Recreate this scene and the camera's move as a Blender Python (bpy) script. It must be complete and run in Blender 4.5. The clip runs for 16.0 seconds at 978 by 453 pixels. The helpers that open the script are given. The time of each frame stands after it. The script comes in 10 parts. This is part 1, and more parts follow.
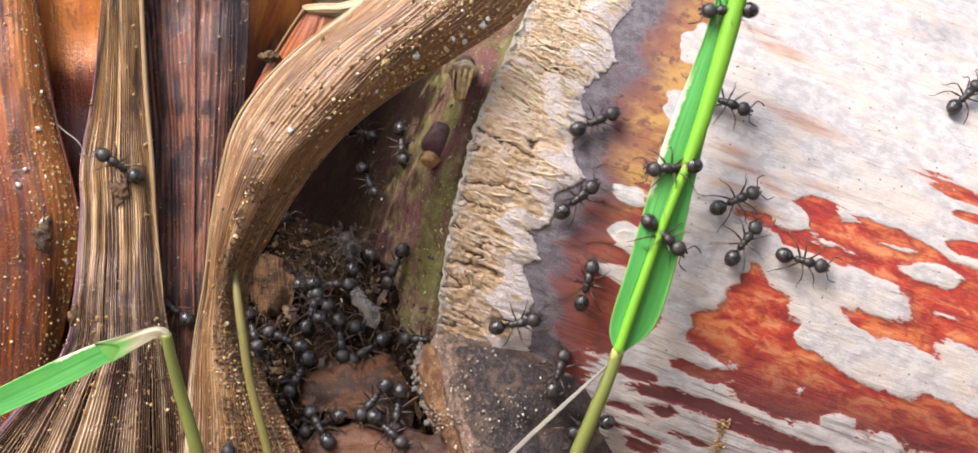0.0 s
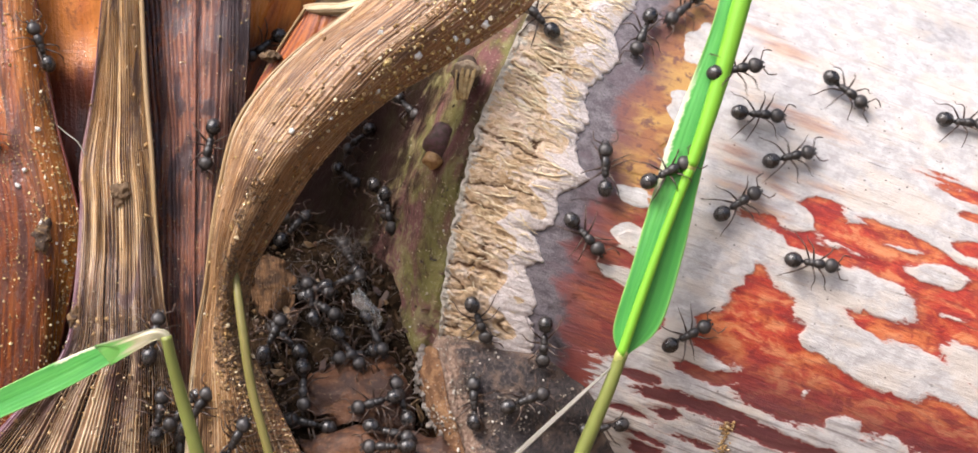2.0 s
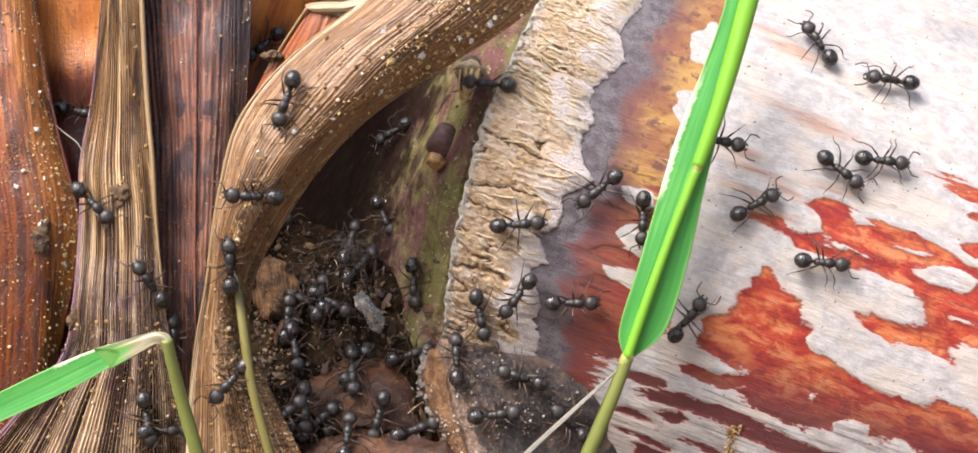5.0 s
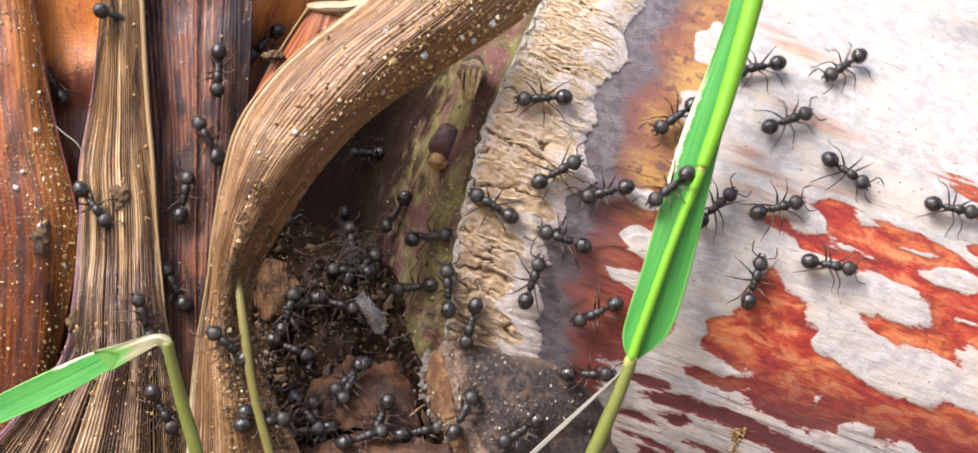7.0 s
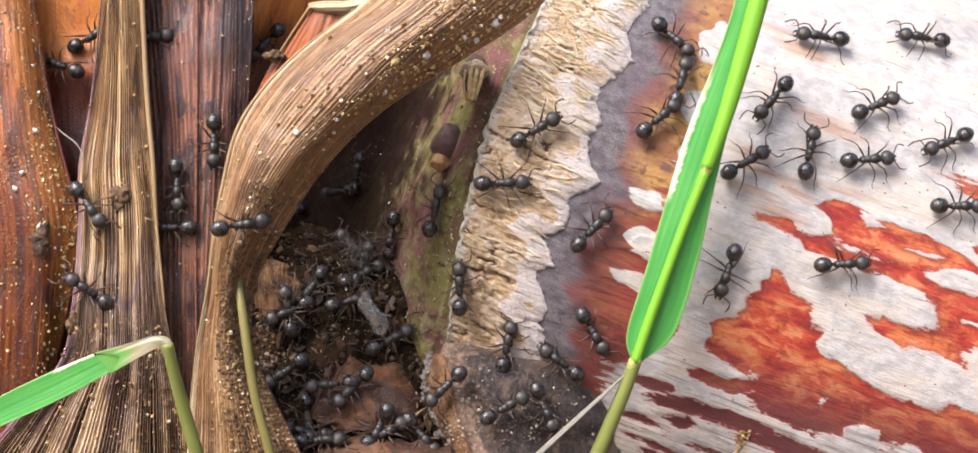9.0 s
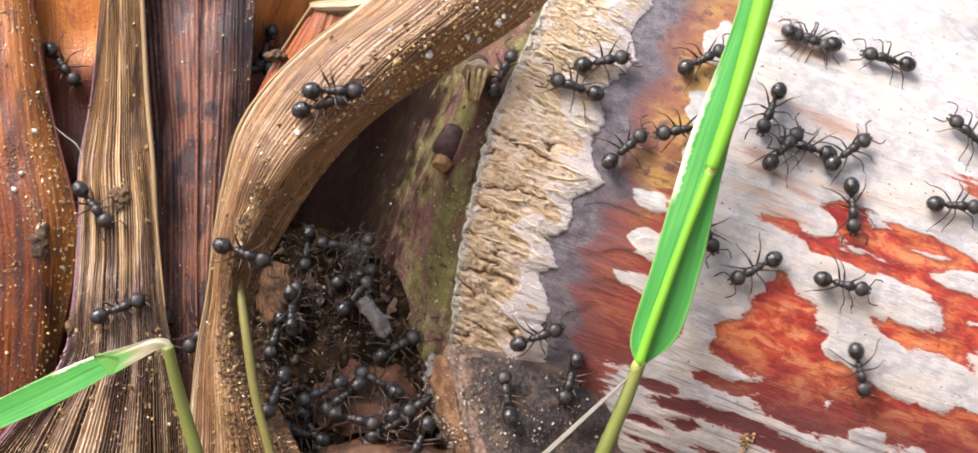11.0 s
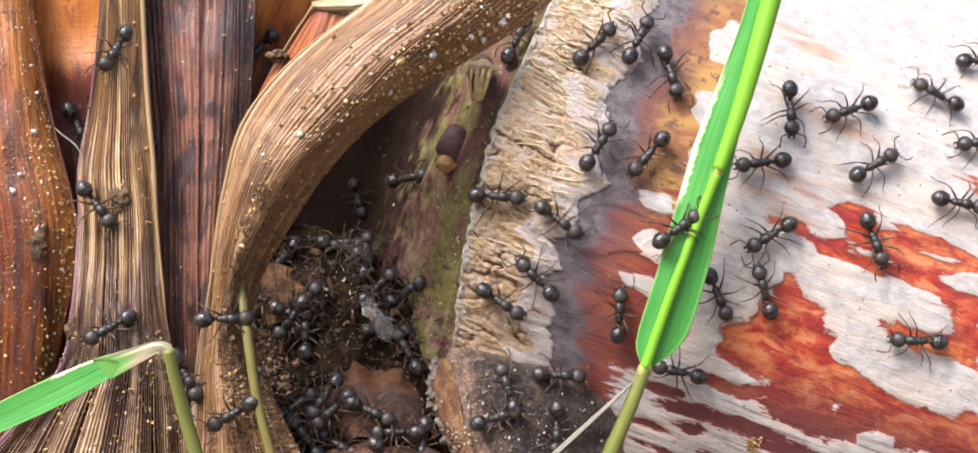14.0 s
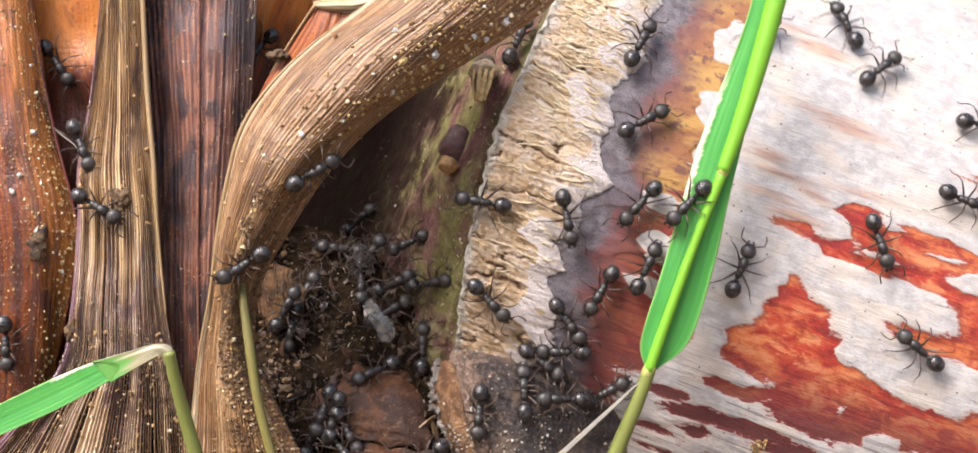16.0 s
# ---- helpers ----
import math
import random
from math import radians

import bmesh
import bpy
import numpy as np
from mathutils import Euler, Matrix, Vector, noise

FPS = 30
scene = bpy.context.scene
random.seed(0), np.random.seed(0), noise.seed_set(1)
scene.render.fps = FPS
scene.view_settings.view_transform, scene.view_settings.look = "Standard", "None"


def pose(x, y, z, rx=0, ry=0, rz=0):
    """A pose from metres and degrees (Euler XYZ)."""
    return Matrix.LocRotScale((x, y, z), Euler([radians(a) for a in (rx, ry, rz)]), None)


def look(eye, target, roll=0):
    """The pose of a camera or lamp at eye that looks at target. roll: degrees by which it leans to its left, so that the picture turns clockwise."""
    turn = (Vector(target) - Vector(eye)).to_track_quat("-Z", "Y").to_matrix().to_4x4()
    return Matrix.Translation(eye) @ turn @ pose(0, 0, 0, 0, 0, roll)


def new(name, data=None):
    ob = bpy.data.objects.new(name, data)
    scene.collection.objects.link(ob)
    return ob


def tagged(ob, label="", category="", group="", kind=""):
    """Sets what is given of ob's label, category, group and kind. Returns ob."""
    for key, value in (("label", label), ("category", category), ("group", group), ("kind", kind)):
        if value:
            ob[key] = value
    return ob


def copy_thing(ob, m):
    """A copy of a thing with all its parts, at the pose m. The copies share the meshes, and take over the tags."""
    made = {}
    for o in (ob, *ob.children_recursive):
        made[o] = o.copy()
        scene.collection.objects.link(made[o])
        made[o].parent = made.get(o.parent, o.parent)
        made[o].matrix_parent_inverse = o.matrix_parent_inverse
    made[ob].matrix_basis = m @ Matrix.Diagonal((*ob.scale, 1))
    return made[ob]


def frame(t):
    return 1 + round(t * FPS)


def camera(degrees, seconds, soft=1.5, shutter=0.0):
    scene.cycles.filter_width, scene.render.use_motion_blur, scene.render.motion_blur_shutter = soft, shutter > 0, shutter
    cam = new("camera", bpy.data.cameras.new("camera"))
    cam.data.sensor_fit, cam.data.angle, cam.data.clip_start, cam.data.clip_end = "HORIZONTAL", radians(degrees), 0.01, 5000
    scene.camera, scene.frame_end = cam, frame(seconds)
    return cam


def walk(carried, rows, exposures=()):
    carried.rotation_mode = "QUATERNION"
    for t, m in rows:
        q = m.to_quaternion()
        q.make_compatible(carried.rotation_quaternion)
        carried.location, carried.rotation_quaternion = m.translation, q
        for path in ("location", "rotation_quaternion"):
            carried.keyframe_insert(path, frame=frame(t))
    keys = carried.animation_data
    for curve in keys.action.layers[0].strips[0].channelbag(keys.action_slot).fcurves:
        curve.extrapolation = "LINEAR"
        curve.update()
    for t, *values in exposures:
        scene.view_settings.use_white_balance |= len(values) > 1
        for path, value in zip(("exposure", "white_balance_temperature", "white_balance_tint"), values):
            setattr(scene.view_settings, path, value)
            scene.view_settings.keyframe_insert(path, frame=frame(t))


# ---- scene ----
# A hand-sized place: all shapes are laid out in millimetres and scaled to metres when linked.
# x runs along the view's width, y away from the eye, z up.
MM = 0.001

cam = camera(40, 16.0, soft=1.65, shutter=0.5)
EYE_A, EYE_B = Vector((0.0, -0.110, 0.0)), Vector((-0.00173, -0.10363, 0.00073))


def eye_row(t):
    e = EYE_A.lerp(EYE_B, t / 16.0)
    return (t, look(e, e + Vector((0, 1, 0))))


walk(cam, [eye_row(t) for t in (0.0, 4.0, 8.0, 12.0, 16.0)], exposures=[(0.0, 0.65, 6330, 14), (3.0, 0.71, 6330, 14), (16.0, 0.78, 6330, 14)])

# ---- sky and sun: a bright, thinly clouded day, the sun high, behind the eye and to its left ----
SUN_FROM = Vector((-0.42, -0.54, 0.73))
world = bpy.data.worlds.new("sky")
scene.world = world
world.use_nodes = True
wn = world.node_tree.nodes
sky = wn.new("ShaderNodeTexSky")
sky.sky_type, sky.sun_disc = "NISHITA", False
sky.sun_elevation = math.atan2(SUN_FROM.z, SUN_FROM.xy.length)
sky.sun_rotation = math.atan2(SUN_FROM.x, SUN_FROM.y)
sky.dust_density = 4.0
wn["Background"].inputs["Strength"].default_value = 0.15
world.node_tree.links.new(sky.outputs[0], wn["Background"].inputs["Color"])
sun = new("sun", bpy.data.lights.new("sun", "SUN"))
sun.data.energy, sun.data.angle, sun.data.color = 3.3, radians(26), (1.0, 0.965, 0.915)
sun.matrix_world = look(SUN_FROM, (0, 0, 0))


# ---- material tools ----
class Mat:
    """A node material with short calls; texture coordinates come out in millimetres."""

    def __init__(self, name, rough=0.6, spec=0.4):
        self.m = bpy.data.materials.new(name)
        self.m.use_nodes = True
        self.t = self.m.node_tree
        self.b = self.t.nodes["Principled BSDF"]
        self.b.inputs["Roughness"].default_value = rough
        self.b.inputs["Specular IOR Level"].default_value = spec
        tc = self.t.nodes.new("ShaderNodeTexCoord")
        self.uv = tc.outputs["UV"]
        self.ob = self.scaled(tc.outputs["Object"], (1000, 1000, 1000))

    def put(self, socket, value):
        if isinstance(value, bpy.types.NodeSocket):
            self.t.links.new(value, socket)
        else:
            socket.default_value = value

    def scaled(self, vec, s):
        n = self.t.nodes.new("ShaderNodeMapping")
        n.vector_type = "POINT"
        self.t.links.new(vec, n.inputs[0])
        n.inputs["Scale"].default_value = s
        return n.outputs[0]

    def noise(self, vec, s, detail=4.0, rough=0.55, warp=0.0):
        n = self.t.nodes.new("ShaderNodeTexNoise")
        self.t.links.new(self.scaled(vec, s), n.inputs["Vector"])
        n.inputs["Scale"].default_value = 1.0
        n.inputs["Detail"].default_value = detail
        n.inputs["Roughness"].default_value = rough
        n.inputs["Distortion"].default_value = warp
        return n.outputs[0]

    def cells(self, vec, s):
        n = self.t.nodes.new("ShaderNodeTexVoronoi")
        self.t.links.new(self.scaled(vec, s), n.inputs["Vector"])
        n.inputs["Scale"].default_value = 1.0
        return n.outputs["Distance"]

    def span(self, x, a, b, lo=0.0, hi=1.0):
        n = self.t.nodes.new("ShaderNodeMapRange")
        n.interpolation_type = "SMOOTHSTEP"
        self.put(n.inputs[0], x)
        for i, v in enumerate((a, b, lo, hi)):
            n.inputs[i + 1].default_value = v
        return n.outputs[0]

    def math(self, op, a, b=0.0):
        n = self.t.nodes.new("ShaderNodeMath")
        n.operation = op
        self.put(n.inputs[0], a)
        self.put(n.inputs[1], b)
        return n.outputs[0]

    def mix(self, f, a, b):
        n = self.t.nodes.new("ShaderNodeMix")
        n.data_type = "RGBA"
        self.put(n.inputs[0], f)
        for sock, v in ((n.inputs[6], a), (n.inputs[7], b)):
            self.put(sock, (*v, 1.0) if isinstance(v, tuple) else v)
        return n.outputs[2]

    def attr(self, name):
        n = self.t.nodes.new("ShaderNodeAttribute")
        n.attribute_name = name
        return n.outputs["Fac"]

    def island(self):
        return self.t.nodes.new("ShaderNodeNewGeometry").outputs["Random Per Island"]

    def each(self):
        return self.t.nodes.new("ShaderNodeObjectInfo").outputs["Random"]

    def done(self, color, bump=None, depth=0.1, rough=None):
        self.put(self.b.inputs["Base Color"], (*color, 1.0) if isinstance(color, tuple) else color)
        if bump is not None:
            n = self.t.nodes.new("ShaderNodeBump")
            n.inputs["Strength"].default_value = 0.8
            n.inputs["Distance"].default_value = depth * MM
            self.put(n.inputs["Height"], bump)
            self.t.links.new(n.outputs[0], self.b.inputs["Normal"])
        if rough is not None:
            self.put(self.b.inputs["Roughness"], rough)
        return self.m


def leaf_material(name, base, dark, light, fine=3.0, rough=0.42, spec=0.5, stain=(0.05, 0.025, 0.03), stained=(0.52, 0.68), dust=0.5, foot=None, foot_at=(0.40, 0.72), rim=None, far=None, ridge=None):
    """A dead leaf or sheath: pale ribs over dark grooves, broad patches, stains and a dust of specks.
    foot colours its lower end, rim its one edge, far its other edge."""
    k = Mat(name, rough, spec)
    side, along, crest = k.attr("side"), k.attr("along"), k.attr("crest")
    vein = k.noise(k.uv, (fine, fine * 0.03, 1), 5, 0.65)
    hair = k.noise(k.uv, (fine * 3.2, fine * 0.12, 4), 3, 0.6)
    broad = k.noise(k.uv, (0.35, 0.06, 1), 4, 0.65, 0.6)
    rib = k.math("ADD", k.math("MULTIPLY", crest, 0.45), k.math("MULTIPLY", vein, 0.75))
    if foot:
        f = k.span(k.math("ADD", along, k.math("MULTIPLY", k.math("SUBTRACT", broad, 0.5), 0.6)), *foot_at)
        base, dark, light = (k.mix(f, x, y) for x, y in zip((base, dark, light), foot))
    col = k.mix(k.span(broad, 0.50, 0.68, 0, 0.8), base, light)
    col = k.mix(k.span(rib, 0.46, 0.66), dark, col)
    col = k.mix(k.span(hair, 0.56, 0.70, 0, 0.5), col, dark)
    if far:
        col = k.mix(k.math("MULTIPLY", k.span(k.math("ADD", side, k.math("MULTIPLY", k.math("SUBTRACT", broad, 0.5), 0.8)), 0.55, 0.90), 0.85), col, far)
    # rib crests are paler by nature; ridge also paints their gloss highlights
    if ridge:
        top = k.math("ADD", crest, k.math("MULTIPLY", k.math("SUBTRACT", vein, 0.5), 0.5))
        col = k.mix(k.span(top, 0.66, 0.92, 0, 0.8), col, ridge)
    st = k.noise(k.uv, (0.6, 0.12, 3.3), 6, 0.7, 1.0)
    col = k.mix(k.span(st, *stained, 0, 0.85), col, stain)
    if rim:
        col = k.mix(k.span(k.math("ADD", side, k.math("MULTIPLY", k.math("SUBTRACT", vein, 0.5), 0.06)), 0.02, 0.075, 0.85, 0), col, rim)
    sp = k.noise(k.uv, (4.2, 3.6, 1), 3, 0.6)
    col = k.mix(k.span(sp, 0.64, 0.70, 0, dust), col, (0.42, 0.30, 0.15))
    dk = k.noise(k.uv, (3.0, 2.2, 9), 4, 0.7)
    col = k.mix(k.span(dk, 0.60, 0.68, 0, 0.7), col, (0.045, 0.026, 0.02))
    hgt = k.math("ADD", k.math("MULTIPLY", vein, 1.2), k.math("ADD", k.math("MULTIPLY", sp, 0.5), k.math("MULTIPLY", hair, 0.5)))
    return k.done(col, hgt, 0.22, k.span(st, 0.3, 0.75, rough - 0.14, rough + 0.2))


M_CURL = leaf_material("dry_curled_leaf", (0.30, 0.155, 0.064), (0.12, 0.055, 0.022), (0.42, 0.28, 0.15), 3.2, 0.32, 0.6, (0.10, 0.048, 0.024), (0.50, 0.66), 0.7,
                       foot=((0.33, 0.175, 0.070), (0.115, 0.052, 0.022), (0.46, 0.29, 0.14)), rim=(0.62, 0.51, 0.34), far=(0.24, 0.105, 0.036), ridge=(0.54, 0.40, 0.25))
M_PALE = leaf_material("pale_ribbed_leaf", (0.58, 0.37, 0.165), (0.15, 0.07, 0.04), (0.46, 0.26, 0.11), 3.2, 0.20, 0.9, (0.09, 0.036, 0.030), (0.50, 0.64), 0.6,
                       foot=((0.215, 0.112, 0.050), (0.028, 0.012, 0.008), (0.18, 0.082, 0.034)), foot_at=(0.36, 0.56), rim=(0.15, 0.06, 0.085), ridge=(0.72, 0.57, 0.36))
M_PURPLE = leaf_material("dark_purple_leaf", (0.25, 0.095, 0.054), (0.11, 0.046, 0.038), (0.33, 0.11, 0.05), 3.8, 0.26, 0.7, (0.026, 0.012, 0.017), (0.47, 0.58), 0.6, rim=(0.03, 0.018, 0.02), far=(0.10, 0.045, 0.035), ridge=(0.34, 0.19, 0.13))
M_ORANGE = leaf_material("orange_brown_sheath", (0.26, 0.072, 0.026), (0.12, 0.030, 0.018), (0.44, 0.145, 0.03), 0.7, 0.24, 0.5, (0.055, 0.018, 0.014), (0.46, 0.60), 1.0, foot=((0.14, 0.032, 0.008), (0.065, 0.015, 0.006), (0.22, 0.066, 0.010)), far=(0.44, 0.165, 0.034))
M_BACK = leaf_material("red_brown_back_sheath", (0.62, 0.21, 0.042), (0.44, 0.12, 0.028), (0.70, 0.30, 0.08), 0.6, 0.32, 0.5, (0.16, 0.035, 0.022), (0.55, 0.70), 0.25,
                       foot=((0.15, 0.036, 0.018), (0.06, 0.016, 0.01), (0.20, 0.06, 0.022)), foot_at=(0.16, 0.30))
M_TIP = leaf_material("orange_leaf_tip", (0.38, 0.12, 0.035), (0.20, 0.05, 0.02), (0.48, 0.19, 0.06), 0.8, 0.34, 0.5, (0.12, 0.03, 0.025), (0.52, 0.68), 0.5)
for leaf, gloss in ((M_PALE, 0.3), (M_ORANGE, 0.12), (M_PURPLE, 0.1)):
    leaf.node_tree.nodes["Principled BSDF"].inputs["Coat Weight"].default_value = gloss
    leaf.node_tree.nodes["Principled BSDF"].inputs["Coat Roughness"].default_value = 0.14
M_RIM = leaf_material("pale_leaf_rim", (0.54, 0.43, 0.27), (0.30, 0.20, 0.10), (0.62, 0.52, 0.36), 3.0, 0.45, 0.4, (0.2, 0.1, 0.05), (0.6, 0.75), 0.3)


def green_material(name, base, dark, rib, edged=False, fresh=None):
    """Grass: fine veins, paler edges with one worn stretch; fresh is the colour at the end where it is still green."""
    k = Mat(name, 0.42, 0.4)
    vein = k.noise(k.uv, (3.5, 0.06, 1), 3)
    broad = k.noise(k.uv, (0.4, 0.15, 1), 3)
    col = k.mix(k.span(vein, 0.35, 0.65), dark, base)
    col = k.mix(k.span(broad, 0.45, 0.75, 0, 0.5), col, rib)
    side = k.attr("side")
    pale = tuple(0.5 * c + 0.5 * d for c, d in zip(rib, (0.42, 0.45, 0.16)))
    col = k.mix(k.span(k.math("ABSOLUTE", k.math("SUBTRACT", side, 0.5)), 0.44, 0.5, 0, 0.7 if edged else 0.0), col, pale)
    along = k.attr("along")
    if edged:
        worn = k.math("MULTIPLY", k.span(along, 0.48, 0.53), k.span(along, 0.70, 0.80, 1, 0))
        ragged = k.math("ADD", side, k.math("MULTIPLY", k.math("SUBTRACT", k.noise(k.uv, (1.2, 1.6, 2), 4, 0.65), 0.5), 0.22))
        col = k.mix(k.math("MULTIPLY", worn, k.span(ragged, 0.06, 0.13, 0.95, 0)), col, (0.70, 0.70, 0.50))
    if fresh:
        col = k.mix(k.span(k.math("ADD", along, k.math("MULTIPLY", k.math("SUBTRACT", vein, 0.5), 0.5)), 0.02, 0.24, 1, 0), col, fresh)
    k.b.inputs["Subsurface Weight"].default_value = 0.15
    k.b.inputs["Subsurface Radius"].default_value = (0.0006, 0.001, 0.0003)
    return k.done(col, vein, 0.05)


M_BLADE = green_material("green_blade", (0.075, 0.33, 0.065), (0.055, 0.27, 0.055), (0.12, 0.40, 0.085), True)
M_RIB = green_material("lime_midrib", (0.20, 0.46, 0.03), (0.15, 0.38, 0.03), (0.27, 0.52, 0.05))
M_STALK = green_material("olive_stalk", (0.22, 0.25, 0.06), (0.15, 0.17, 0.05), (0.30, 0.27, 0.09))
M_STRAW = green_material("straw_stalk", (0.22, 0.19, 0.055), (0.14, 0.12, 0.035), (0.30, 0.27, 0.11))
M_DRYFOLD = green_material("dry_pale_fold", (0.46, 0.42, 0.27), (0.28, 0.24, 0.13), (0.56, 0.54, 0.42), fresh=(0.12, 0.32, 0.07))
M_GREYSTRAW = green_material("grey_dry_stalk", (0.28, 0.26, 0.215), (0.13, 0.115, 0.095), (0.40, 0.38, 0.33))
M_CUFF = green_material("pale_blade_collar", (0.42, 0.44, 0.14), (0.30, 0.32, 0.09), (0.52, 0.52, 0.26))


def bark_material():
    """White waxy bark over red wood; attributes tell how bare a spot is and how far it lies from the scar."""
    k = Mat("red_and_white_bark", 0.5, 0.35)
    smear = k.attr("smear")
    bare, edge, past, low = k.attr("bare"), k.attr("edge"), k.attr("past"), k.attr("low")
    streak = k.noise(k.uv, (0.16, 2.2, 1), 6, 0.62, 0.3)
    fine = k.noise(k.uv, (0.9, 5.0, 1), 5, 0.65)
    lumps = k.noise(k.uv, (0.8, 1.0, 1), 7, 0.68)
    broad = k.noise(k.uv, (0.22, 0.34, 5), 4, 0.6, 0.5)
    grain = k.noise(k.uv, (8, 8, 1), 3, 0.6)
    white = k.mix(k.span(lumps, 0.38, 0.62), (0.365, 0.342, 0.337), (0.49, 0.476, 0.466))
    white = k.mix(k.span(broad, 0.46, 0.62, 0, 0.6), white, (0.52, 0.45, 0.375))
    white = k.mix(k.span(streak, 0.54, 0.66, 0, 0.65), white, (0.36, 0.315, 0.28))
    crack = k.noise(k.uv, (0.38, 5.5, 7), 4, 0.6, 0.5)
    white = k.mix(k.span(crack, 0.66, 0.70, 0, 0.6), white, (0.17, 0.14, 0.12))
    white = k.mix(k.span(grain, 0.62, 0.70, 0, 0.6), white, (0.22, 0.20, 0.195))
    white = k.mix(k.math("MULTIPLY", k.span(k.cells(k.uv, (1.1, 1.3, 1)), 0.07, 0.12, 1, 0), k.span(broad, 0.40, 0.55)), white, (0.09, 0.075, 0.07))
    deep = k.noise(k.uv, (0.36, 0.75, 12), 6, 0.66, 0.6)
    red = k.mix(k.span(broad, 0.42, 0.58), (0.47, 0.13, 0.048), (0.37, 0.045, 0.026))
    red = k.mix(k.span(deep, 0.50, 0.60, 0, 0.8), red, (0.20, 0.022, 0.022))
    red = k.mix(k.span(deep, 0.38, 0.49, 0.75, 0), red, (0.54, 0.22, 0.10))
    red = k.mix(k.span(lumps, 0.53, 0.66, 0, 0.7), red, (0.25, 0.026, 0.024))
    red = k.mix(k.span(streak, 0.54, 0.64, 0, 0.55), red, (0.15, 0.024, 0.026))
    red = k.mix(k.span(fine, 0.62, 0.72, 0, 0.3), red, (0.55, 0.28, 0.16))
    red = k.mix(k.span(grain, 0.66, 0.74, 0, 0.5), red, (0.58, 0.42, 0.30))
    red = k.mix(k.span(k.math("ADD", edge, k.math("MULTIPLY", k.math("SUBTRACT", lumps, 0.5), 8.0)), 14.0, 20.0, 0.75, 0), red, (0.19, 0.052, 0.044))
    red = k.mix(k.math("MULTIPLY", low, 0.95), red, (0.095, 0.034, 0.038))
    band = k.mix(k.span(broad, 0.40, 0.58), (0.42, 0.24, 0.075), (0.27, 0.115, 0.05))
    band = k.mix(k.span(lumps, 0.50, 0.62, 0, 0.85), band, (0.115, 0.05, 0.05))
    band = k.mix(k.span(fine, 0.58, 0.70, 0, 0.6), band, (0.10, 0.032, 0.03))
    band = k.mix(k.math("MULTIPLY", k.attr("mid"), 0.85), band, k.mix(k.span(streak, 0.46, 0.58), (0.24, 0.062, 0.042), (0.12, 0.03, 0.032)))
    rimmed = k.math("ADD", past, k.math("MULTIPLY", k.math("SUBTRACT", lumps, 0.5), 5.0))
    band = k.mix(k.span(rimmed, 2.6, 5.2, 0.75, 0), band, (0.13, 0.055, 0.062))
    wet = k.mix(k.span(k.math("ADD", k.math("MULTIPLY", grain, 0.4), k.math("MULTIPLY", lumps, 0.6)), 0.38, 0.62), (0.060, 0.053, 0.062), (0.185, 0.168, 0.182))
    wet = k.mix(k.span(broad, 0.50, 0.62, 0, 0.5), wet, (0.095, 0.066, 0.078))
    edgy = k.math("ADD", k.math("MULTIPLY", k.math("SUBTRACT", fine, 0.5), 0.42), k.math("MULTIPLY", k.math("SUBTRACT", lumps, 0.5), 0.6))
    f = k.math("ADD", bare, k.math("MULTIPLY", edgy, k.math("ADD", low, 1.0)))
    worn = k.math("ADD", smear, k.math("MULTIPLY", edgy, 1.6))
    white = k.mix(k.span(worn, -0.3, 0.4, 0, 0.65), white, k.mix(k.span(streak, 0.42, 0.60), (0.46, 0.27, 0.15), (0.26, 0.105, 0.07)))
    lines = k.noise(k.uv, (0.14, 3.4, 21), 5, 0.62, 0.4)
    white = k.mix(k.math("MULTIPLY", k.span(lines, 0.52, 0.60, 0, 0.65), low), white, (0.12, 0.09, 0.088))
    red = k.mix(k.span(f, 0.03, 0.22, 0.6, 0), red, (0.20, 0.03, 0.024))
    col = k.mix(k.span(f, -0.16, -0.03, 0, 0.45), white, (0.50, 0.36, 0.31))
    col = k.mix(k.span(f, -0.05, 0.06), col, red)
    jag = k.math("ADD", k.math("MULTIPLY", k.math("SUBTRACT", lumps, 0.5), 3.0), k.math("MULTIPLY", k.math("SUBTRACT", streak, 0.5), 9.0))
    warped = k.math("ADD", edge, jag)
    col = k.mix(k.span(warped, 14.6, 15.0, 1, 0), col, k.mix(k.math("MULTIPLY", low, 0.6), band, red))
    isle = k.math("ADD", k.attr("isle"), k.math("MULTIPLY", edgy, 0.6))
    col = k.mix(k.span(isle, -0.03, 0.04), col, white)
    soak = k.math("ADD", past, k.math("MULTIPLY", k.math("SUBTRACT", lumps, 0.5), 3.6))
    col = k.mix(k.span(soak, 1.7, 2.9, 0.95, 0), col, wet)
    gloss = k.span(f, -0.1, 0.1, 0.6, 0.28)
    h = k.math("ADD", k.math("MULTIPLY", lumps, 0.6), k.math("MULTIPLY", fine, 0.8))
    h = k.math("ADD", h, k.span(f, -0.08, 0.06, 0.5, 0))
    h = k.math("SUBTRACT", h, k.span(crack, 0.65, 0.70, 0, 0.6))
    return k.done(col, h, 0.14, gloss)


M_BARK = bark_material()


